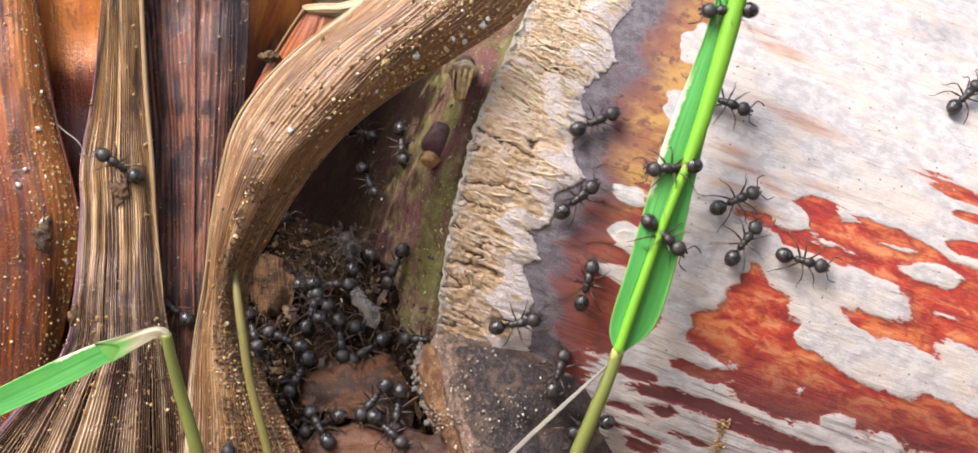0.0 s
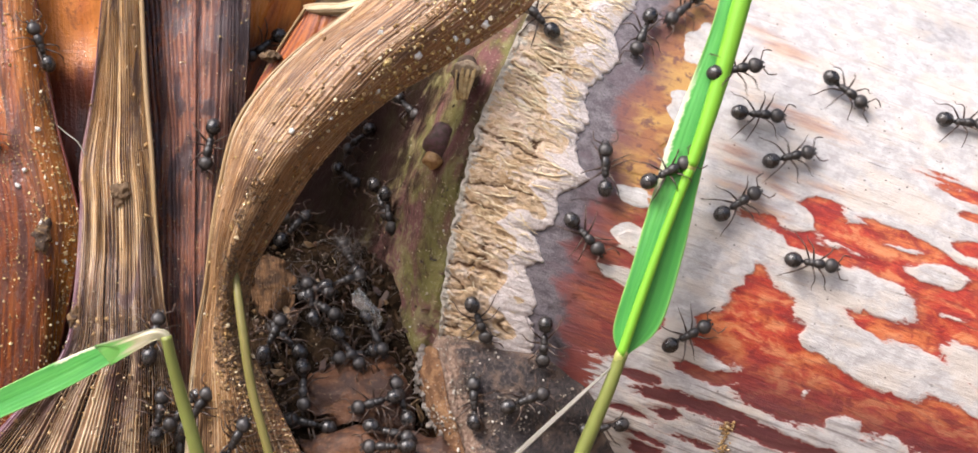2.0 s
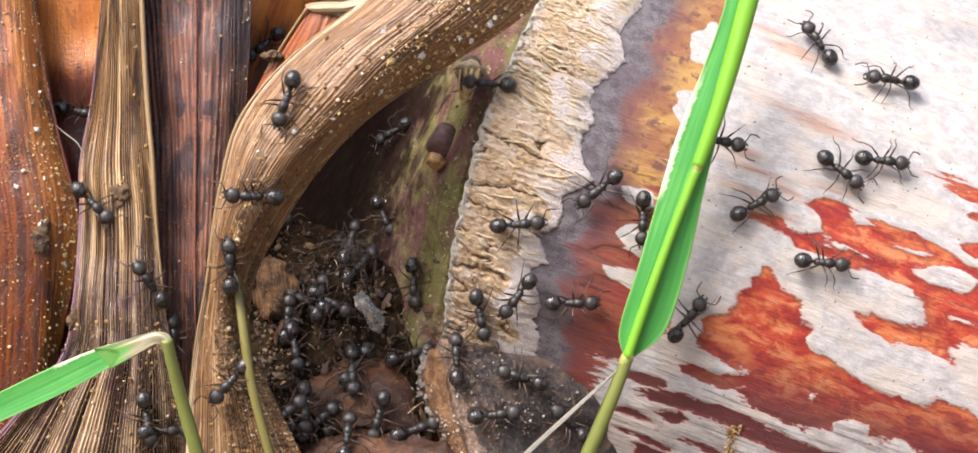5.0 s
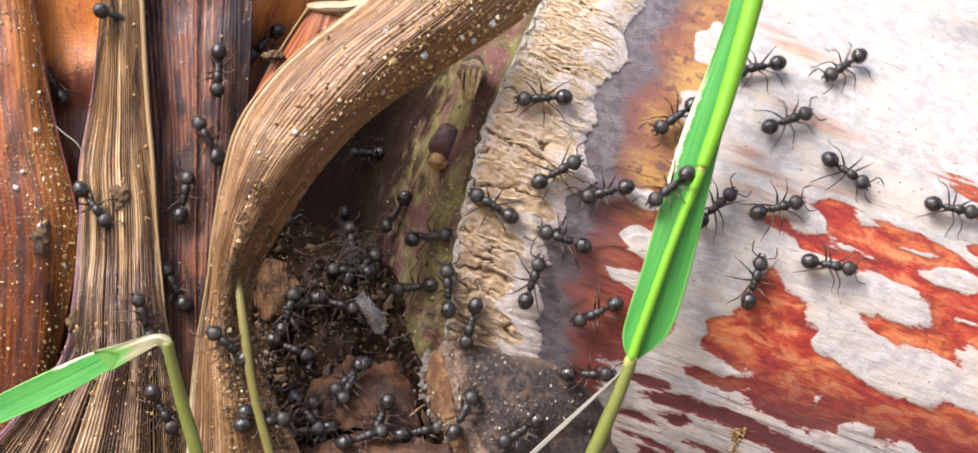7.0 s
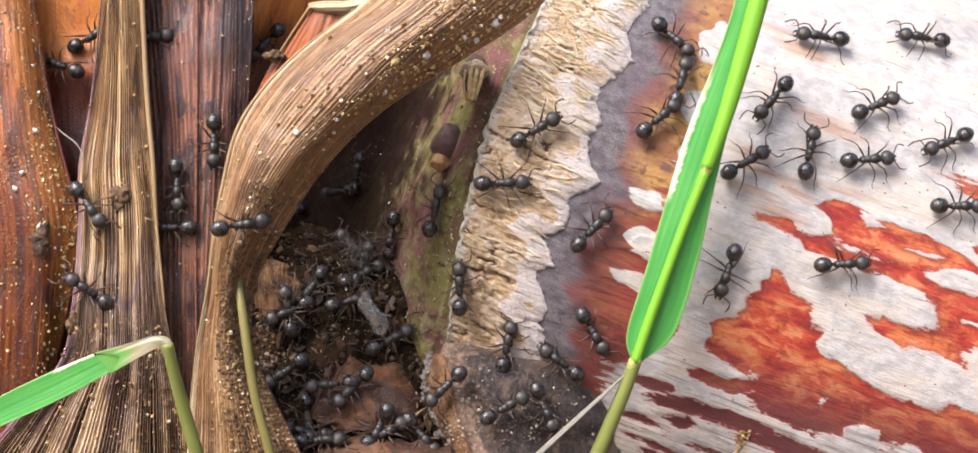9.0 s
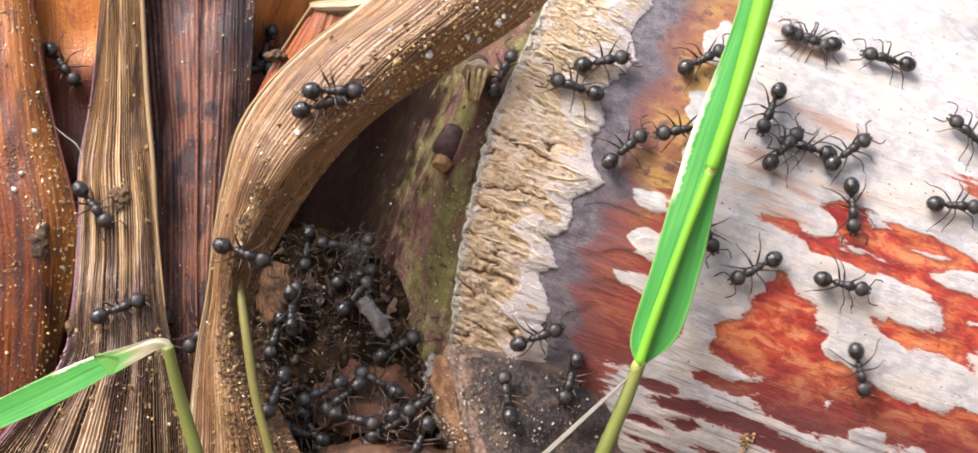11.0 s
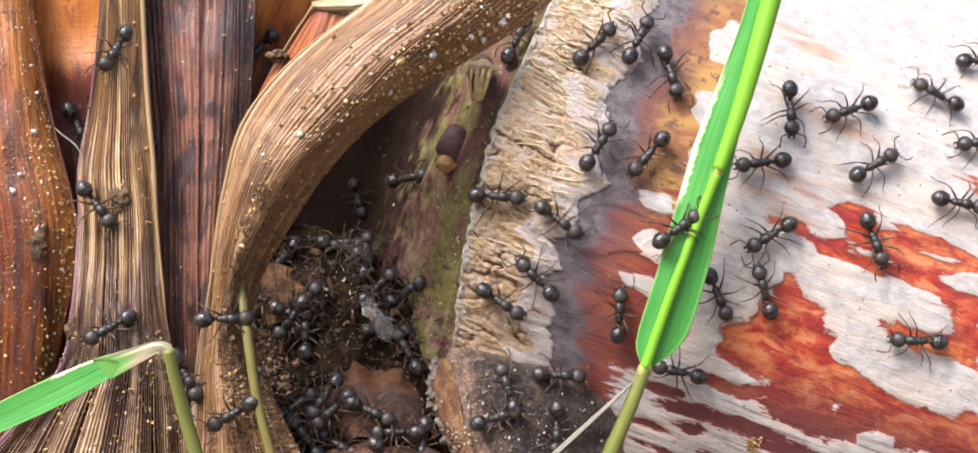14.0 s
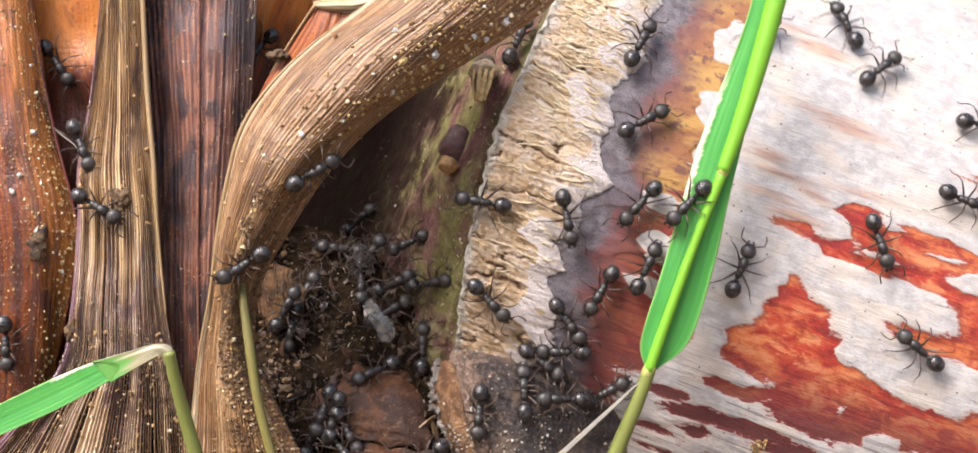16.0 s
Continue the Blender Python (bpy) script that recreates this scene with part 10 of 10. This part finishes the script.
    ways.append([(0, at(-18.95, 5.00, 1.69, 90, 30, 0)), (7.33, at(-18.95, 5.00, 1.69, 90, 30, 0)), (7.55, at(-16.71, 11.84, -0.51, 60, 25, -15)), 
        (7.78, at(-13.45, 11.11, -2.34, 60, 28, -10)), (8, at(-9.69, 11.64, -3.94, 83, 35, -31)), (8.5, at(-11.96, 8.03, -6.63, 68, 5, 13)), 
        (9, at(-12.00, 10.04, -4.06, 65, -25, 14)), (11.5, at(-13.01, 9.42, -4.21, 59, -19, 26)), (12, at(-13.34, 9.88, -3.66, 44, -45, 43)), 
        (13, at(-15.48, 27.05, 2.43, 59, -63, -8)), (13.5, at(-15.22, 27.07, 3.06, 77, -9, -34)), (14, at(-13.45, 24.13, 3.14, 64, 60, -58)), 
        (14.5, at(-14.79, 25.07, 1.28, 0, 76, -126)), (15, at(-14.20, 12.25, -0.55, 0, 64, -90)), (15.5, at(-13.05, 9.86, -3.67, 0, 62, -82)), 
        (16, at(-12.53, 9.62, -4.13, 0, 64, -82))])
    ways.append([(0, at(-34.33, 7.13, 24.01, 0, 96, -95)), (7.63, at(-34.32, 7.12, 24.01, 0, 96, -95)), (7.81, at(-34.21, 6.87, 20.89, 0, 94, -97)), 
        (8, at(-34.44, 7.38, 18.06, 0, 103, -92)), (8.5, at(-35.72, 7.29, 17.46, 102, 29, 5)), (9, at(-34.46, 7.45, 16.44, 100, -29, -7)), 
        (9.23, at(-34.23, 6.96, 20.16, 100, -44, -12)), (9.47, at(-34.30, 7.11, 24.00, 101, -59, -15)), (16, at(-34.30, 7.11, 24.00, 101, -59, -15))])
    ways.append([(0, at(26.57, 10.88, 24.20, 42, 48, -28)), (10.52, at(26.57, 10.88, 24.20, 42, 48, -28)), (10.71, at(25.57, 7.58, 20.63, 60, 41, -12)), 
        (10.89, at(24.83, 5.36, 17.33, 66, 29, -4)), (11.07, at(24.17, 3.45, 14.17, 72, 16, 1)), (11.26, at(23.63, 2.07, 11.21, 76, 1, 5)), 
        (11.45, at(23.23, 1.22, 8.37, 80, -14, 5)), (11.63, at(22.87, 0.67, 5.55, 83, -29, 5)), (11.81, at(22.52, 0.26, 2.70, 84, -44, 5)), (12, at(22.23, 0.02, -0.05, 82, -59, 8)), 
        (12.5, at(25.37, 0.56, 4.13, 77, -58, 13)), (13.5, at(25.15, 0.59, 4.47, 79, -54, 11)), (14, at(28.29, 0.93, 5.25, 81, -29, 8)), (14.19, at(28.81, 1.66, 8.13, 76, -33, 13)), 
        (14.38, at(29.46, 2.89, 11.05, 69, -36, 18)), (14.57, at(30.27, 4.70, 14.16, 63, -38, 25)), (14.75, at(31.21, 6.90, 17.44, 59, -42, 31)), 
        (14.94, at(32.35, 9.75, 20.93, 52, -44, 39)), (15.13, at(33.94, 14.26, 24.85, 41, -41, 51)), (16, at(33.94, 14.26, 24.85, 41, -41, 51))])
    ways.append([(0, at(13.54, 5.95, 23.36, -54, 52, -137)), (11.09, at(13.54, 5.95, 23.36, -54, 52, -137)), (11.29, at(12.94, 3.99, 19.93, 113, 124, 32)), 
        (11.49, at(12.66, 2.68, 16.49, 112, 125, 27)), (11.69, at(12.26, 1.58, 13.31, 109, 126, 20)), (11.9, at(11.91, 0.81, 10.21, 102, 126, 12)), 
        (12.1, at(11.57, 0.37, 7.14, 97, 126, 8)), (12.3, at(11.29, 0.13, 4.16, 92, 127, 2)), (12.5, at(10.99, 0.06, 1.16, 86, 129, -4)), (13, at(11.11, 0.06, 1.62, 87, 176, -1)), 
        (13.25, at(9.62, 0.02, 2.30, 86, -135, 2)), (13.5, at(8.07, 0.01, 2.96, 117, -85, -25)), (14, at(6.79, -0.27, 6.68, 85, -56, 6)), (14.5, at(9.21, 0.39, 8.60, 87, -43, 7)), 
        (15, at(9.42, 0.40, 8.64, 82, -42, 7)), (15.5, at(9.35, 0.40, 8.64, 87, -43, 6)), (16, at(10.02, 0.45, 8.71, 83, -28, 6))])
    ways.append([(0, at(21.63, 6.10, -23.01, 126, -52, -38)), (11.16, at(21.63, 6.10, -23.01, 126, -52, -38)), (11.37, at(21.73, 3.99, -19.39, 117, -47, -26)), 
        (11.58, at(21.96, 2.52, -15.98, 109, -41, -17)), (11.79, at(22.24, 1.61, -12.76, 102, -35, -10)), (12, at(22.59, 0.86, -9.54, 98, -28, -6)), 
        (12.25, at(22.09, 0.63, -8.00, 97, 35, 3)), (12.5, at(21.59, 0.40, -6.46, 57, 100, -34)), (12.71, at(21.30, 0.94, -9.60, 38, 101, -54)), 
        (12.91, at(21.05, 1.71, -12.79, 25, 102, -68)), (13.12, at(20.86, 2.76, -16.07, 12, 107, -84)), (13.32, at(20.74, 4.18, -19.44, 5, 109, -92)), 
        (13.53, at(20.72, 6.31, -23.04, -0, 113, -98)), (16, at(20.72, 6.31, -23.04, -0, 113, -98))])
    ways.append([(0, at(36.71, 5.00, 23.65, 90, 150, -0)), (11.51, at(36.71, 5.00, 23.65, 90, 150, -0)), (11.75, at(36.95, 10.60, 20.30, -62, -0, -169)), 
        (12, at(34.71, 6.75, 15.94, -67, -19, -180)), (12.5, at(33.30, 7.22, 17.20, -66, -22, 179)), (12.75, at(35.77, 8.52, 18.18, -49, -50, 155)), 
        (13, at(38.33, 10.07, 19.21, 13, -62, 85)), (13.5, at(37.30, 7.22, 15.72, 67, -10, 12)), (14, at(38.56, 6.37, 13.97, 68, -7, 11)), 
        (14.2, at(40.18, 9.12, 17.44, 63, -11, 15)), (14.4, at(42.68, 14.24, 21.48, 56, -11, 22)), (14.6, at(40.65, 5.00, 23.65, 90, -30, 0)), 
        (16, at(40.65, 5.00, 23.65, 90, -30, 0))])
    ways.append([(0, at(33.55, 14.02, 24.80, -56, -6, -171)), (11.53, at(33.55, 14.02, 24.80, -56, -6, -171)), (11.77, at(31.02, 8.71, 20.14, -64, -21, 180)), 
        (12, at(29.12, 5.50, 16.04, 118, -142, -10)), (12.5, at(26.61, 4.46, 15.16, -70, 4, -171)), (13, at(25.75, 2.83, 12.31, -67, 45, -157)), 
        (13.5, at(24.79, 2.23, 11.22, -73, 24, -168)), (14, at(26.94, 1.96, 9.65, -77, 19, -171)), (14.5, at(24.45, 0.96, 6.90, 99, 158, 6)), 
        (14.71, at(25.04, 1.83, 10.03, -77, 10, -173)), (14.91, at(25.75, 3.29, 13.26, -72, -1, -173)), (15.12, at(26.64, 5.40, 16.72, -69, -11, -176)), 
        (15.32, at(27.67, 7.98, 20.39, -65, -20, -179)), (15.53, at(29.05, 11.91, 24.40, -54, -26, 174)), (16, at(29.05, 11.91, 24.40, -54, -26, 174))])
    ways.append([(0, at(-16.80, 8.03, -5.25, 73, 38, -2)), (1.25, at(-16.15, 7.91, -5.46, 73, 13, -1)), (2.59, at(-15.47, 7.93, -5.57, 74, 11, -1)), 
        (3.92, at(-14.90, 7.78, -6.07, 70, 43, -16)), (5.77, at(-13.87, 7.38, -6.48, 71, 19, -2)), (7.9, at(-13.83, 7.38, -6.48, 71, 13, 0)), 
        (8.87, at(-13.04, 7.75, -6.27, 68, -10, 17)), (11.06, at(-12.66, 8.23, -5.76, 58, -43, 37)), (12.99, at(-11.56, 9.01, -5.34, 70, -17, 11)), 
        (14.15, at(-10.58, 9.18, -4.66, 75, -44, -7)), (16, at(-9.32, 8.34, -4.11, 85, -24, -24))])
    ways.append([(0, at(-15.32, 7.24, -7.63, 43, -68, 43)), (1.95, at(-15.64, 7.55, -6.62, -36, -74, 131)), (4, at(-15.83, 7.57, -6.42, 109, -137, -10)), 
        (5.53, at(-16.12, 7.56, -6.36, -76, -7, -179)), (7.61, at(-16.70, 7.42, -6.54, 104, 156, 4)), (8.67, at(-17.71, 6.50, -6.65, 91, 162, 14)), 
        (9.83, at(-17.75, 6.41, -6.51, 102, 123, 6)), (11.44, at(-17.65, 6.47, -6.47, 81, 84, 1)), (12.98, at(-17.96, 6.37, -6.74, 85, 118, -2)), 
        (14.4, at(-17.70, 6.53, -6.70, 90, 128, 8)), (16, at(-17.97, 6.91, -7.46, 111, 103, 29))])
    ways.append([(0, at(-17.42, 5.79, -10.03, -67, -25, 175)), (1.62, at(-17.41, 5.79, -10.03, 115, -147, -8)), (2.87, at(-17.87, 6.32, -8.89, -40, -68, 147)), 
        (3.93, at(-18.02, 6.85, -7.59, 12, -83, 80)), (5.14, at(-17.91, 6.72, -7.82, 50, -77, 59)), (6.51, at(-17.49, 6.88, -7.30, 68, -64, 11)), 
        (8.42, at(-17.77, 6.55, -6.79, 78, -99, 17)), (10.44, at(-17.65, 6.47, -6.44, 126, -93, -24)), (11.86, at(-17.28, 6.62, -6.03, 85, -53, 12)), 
        (12.79, at(-16.97, 6.37, -5.96, 84, -28, 10)), (14.25, at(-16.93, 7.80, -5.72, 72, -51, 8)), (15.57, at(-16.74, 8.08, -5.17, 21, -76, 71)), 
        (16, at(-16.95, 8.02, -5.13, 64, -59, 20))])
    ways.append([(0, at(-13.93, 8.06, -5.40, 68, 2, 6)), (1.82, at(-13.23, 8.43, -5.16, 63, -14, 17)), (3.27, at(-12.43, 9.43, -4.38, 58, -33, 29)), 
        (4.7, at(-11.71, 10.23, -3.52, 58, -48, 17)), (6.08, at(-11.71, 10.23, -3.52, 64, -37, 9)), (8.07, at(-11.76, 10.21, -3.66, 54, -52, 24)), 
        (10.24, at(-11.57, 10.88, -2.44, 20, -76, 49)), (12.42, at(-11.68, 10.82, -2.67, 35, -67, 39)), (13.4, at(-11.69, 10.99, -2.31, -36, -74, 105)), 
        (15.1, at(-11.58, 10.93, -2.07, 58, -60, 8)), (16, at(-11.59, 10.94, -2.09, 62, -56, 4))])
    ways.append([(0, at(-12.78, 5.63, -9.75, 16, 72, -67)), (1.28, at(-12.63, 5.50, -10.01, 61, 50, -19)), (2.37, at(-12.17, 5.21, -10.78, 52, 53, -18)), 
        (4.03, at(-11.95, 4.35, -11.50, 11, 56, -68)), (5.29, at(-11.93, 3.77, -12.11, -3, 65, -87)), (6.64, at(-11.98, 3.70, -12.21, -53, 45, -148)), 
        (7.71, at(-12.57, 3.51, -12.60, -63, 27, -170)), (8.82, at(-13.54, 3.43, -12.81, -63, 6, -178)), (9.99, at(-14.24, 3.25, -12.82, -59, 6, -174)), 
        (11.6, at(-14.48, 2.97, -13.20, -62, 38, -164)), (13.27, at(-14.46, 3.06, -13.06, -47, 51, -145)), (15.01, at(-14.55, 2.89, -13.41, 117, 129, 19)), 
        (16, at(-14.67, 2.81, -13.82, 115, 111, 20))])
    ways.append([(0, at(-9.68, 3.02, -14.57, 103, 131, 16)), (1.65, at(-9.58, 3.02, -14.58, -80, 12, -171)), (2.84, at(-9.52, 3.02, -14.54, 104, 139, 16)), 
        (4.38, at(-9.65, 2.95, -15.35, 105, 102, 18)), (6.22, at(-9.59, 2.96, -15.20, 96, 116, 9)), (7.44, at(-9.68, 2.95, -15.42, 98, 113, 10)), 
        (9.59, at(-9.93, 2.96, -15.82, 91, 119, 5)), (10.81, at(-9.88, 2.97, -15.75, 91, 129, 5)), (11.77, at(-10.26, 2.87, -16.42, 112, 124, 24)), 
        (12.77, at(-9.95, 1.12, -17.18, 23, 75, -68)), (13.78, at(-9.42, 0.86, -17.55, 60, 40, -19)), (15.39, at(-8.89, 0.72, -18.01, 65, 40, -17)), 
        (16, at(-8.66, 0.66, -18.07, 70, 9, -5))])
    ways.append([(0, at(-13.64, 3.09, -16.77, 112, 155, -3)), (1.67, at(-15.01, 3.32, -16.48, -76, -15, -176)), (3.65, at(-15.26, 3.26, -16.54, -78, 15, -167)), 
        (4.85, at(-15.31, 3.25, -16.53, -79, -7, -170)), (6.04, at(-15.28, 3.27, -16.51, -78, 24, -166)), (8.16, at(-15.58, 3.16, -16.42, -78, -14, -173)), 
        (10.02, at(-16.07, 2.96, -16.28, -81, -11, -170)), (11.4, at(-16.15, 2.94, -16.25, 101, -158, 8)), (12.63, at(-16.22, 2.92, -16.22, 101, -157, 7)), 
        (14.11, at(-16.12, 2.91, -16.38, 109, -123, -4)), (15.14, at(-16.10, 2.90, -16.48, -44, -78, 146)), (16, at(-15.90, 3.13, -16.01, 59, -67, 40))])
    ways.append([(0, at(-8.52, 1.75, -17.17, 53, 40, -18)), (1.79, at(-8.66, 1.73, -17.14, 61, 18, -1)), (2.93, at(-7.60, 1.85, -17.30, 62, 9, 4)), 
        (4.35, at(-6.68, 3.41, -16.63, 88, -33, 4)), (5.65, at(-6.84, 3.41, -16.53, 80, -2, 12)), (7.12, at(-6.65, 3.40, -16.56, 81, -9, 11)), 
        (8.75, at(-6.65, 3.40, -16.56, 78, 41, 2)), (10.21, at(-6.65, 3.40, -16.56, -13, 80, -94)), (11.72, at(-6.98, 2.20, -17.04, 109, 129, 18)), 
        (13.12, at(-6.96, 3.32, -17.02, -47, 58, -128)), (14.14, at(-6.91, 3.39, -16.67, -50, 80, -131)), (15.31, at(-6.69, 1.13, -17.63, 5, 54, -81)), 
        (16, at(-6.69, 1.13, -17.63, -49, 27, -155))])
    ways.append([(0, at(-12.41, 10.43, -2.99, -19, -61, 116)), (1.6, at(-12.42, 10.31, -3.23, -41, -55, 138)), (3.22, at(-12.78, 11.18, -2.21, -43, -53, 140)), 
        (4.54, at(-12.75, 11.68, -1.69, 5, -67, 82)), (5.57, at(-12.73, 11.84, -1.52, 41, -61, 37)), (7.17, at(-12.65, 11.69, -1.70, -35, -63, 120)), 
        (9.26, at(-12.65, 11.69, -1.71, -64, -32, 157)), (10.38, at(-13.85, 11.39, -1.65, -65, -8, -175)), (12.57, at(-14.18, 11.40, -1.56, -64, -18, -180)), 
        (14.62, at(-14.16, 11.40, -1.56, -64, -18, -180)), (16, at(-14.31, 11.38, -1.55, -65, -8, -177))])
    ways.append([(0, at(-10.44, 6.17, -10.81, -67, 32, -162)), (1.64, at(-11.45, 5.45, -11.06, -66, 6, -162)), (2.77, at(-11.60, 5.16, -11.15, -58, 28, -147)), 
        (4.82, at(-11.72, 4.42, -11.59, -46, 42, -133)), (6.7, at(-11.98, 3.59, -12.46, -46, 52, -140)), (7.73, at(-11.97, 3.34, -12.91, -23, 65, -114)), 
        (9.25, at(-11.99, 3.33, -12.93, -62, 35, -162)), (10.34, at(-12.67, 3.15, -13.26, -67, 24, -173)), (11.3, at(-12.85, 3.02, -13.42, 112, 139, 14)), 
        (12.96, at(-13.66, 2.77, -13.82, 100, 139, 7)), (14.85, at(-13.85, 2.75, -13.94, 98, 136, 8)), (16, at(-13.95, 2.77, -14.28, 95, 106, 6))])
    ways.append([(0, at(-15.83, 4.45, -12.70, 119, 119, 14)), (1.64, at(-15.45, 3.31, -13.18, 41, 70, -54)), (2.6, at(-15.51, 3.21, -13.44, -27, 71, -137)), 
        (3.99, at(-15.54, 3.01, -14.21, 5, 78, -90)), (6.04, at(-15.56, 2.70, -14.96, 25, 76, -64)), (7.19, at(-15.56, 2.69, -14.97, 71, 49, -15)), 
        (8.85, at(-15.75, 3.52, -15.24, 26, 74, -59)), (10.07, at(-15.69, 3.37, -15.70, 35, 74, -46)), (11.96, at(-15.29, 3.37, -16.10, 75, 42, 2)), 
        (13.3, at(-14.02, 3.43, -16.43, 84, 19, -2)), (14.23, at(-13.31, 3.10, -16.93, 65, 29, -29)), (16, at(-13.08, 2.02, -16.94, 59, 41, -35))])
    for k, (ant, rows) in enumerate(zip(ANTS, ways)):
        walk(ant, rows)
        gait(ant, rows, random.Random(k))


motions()
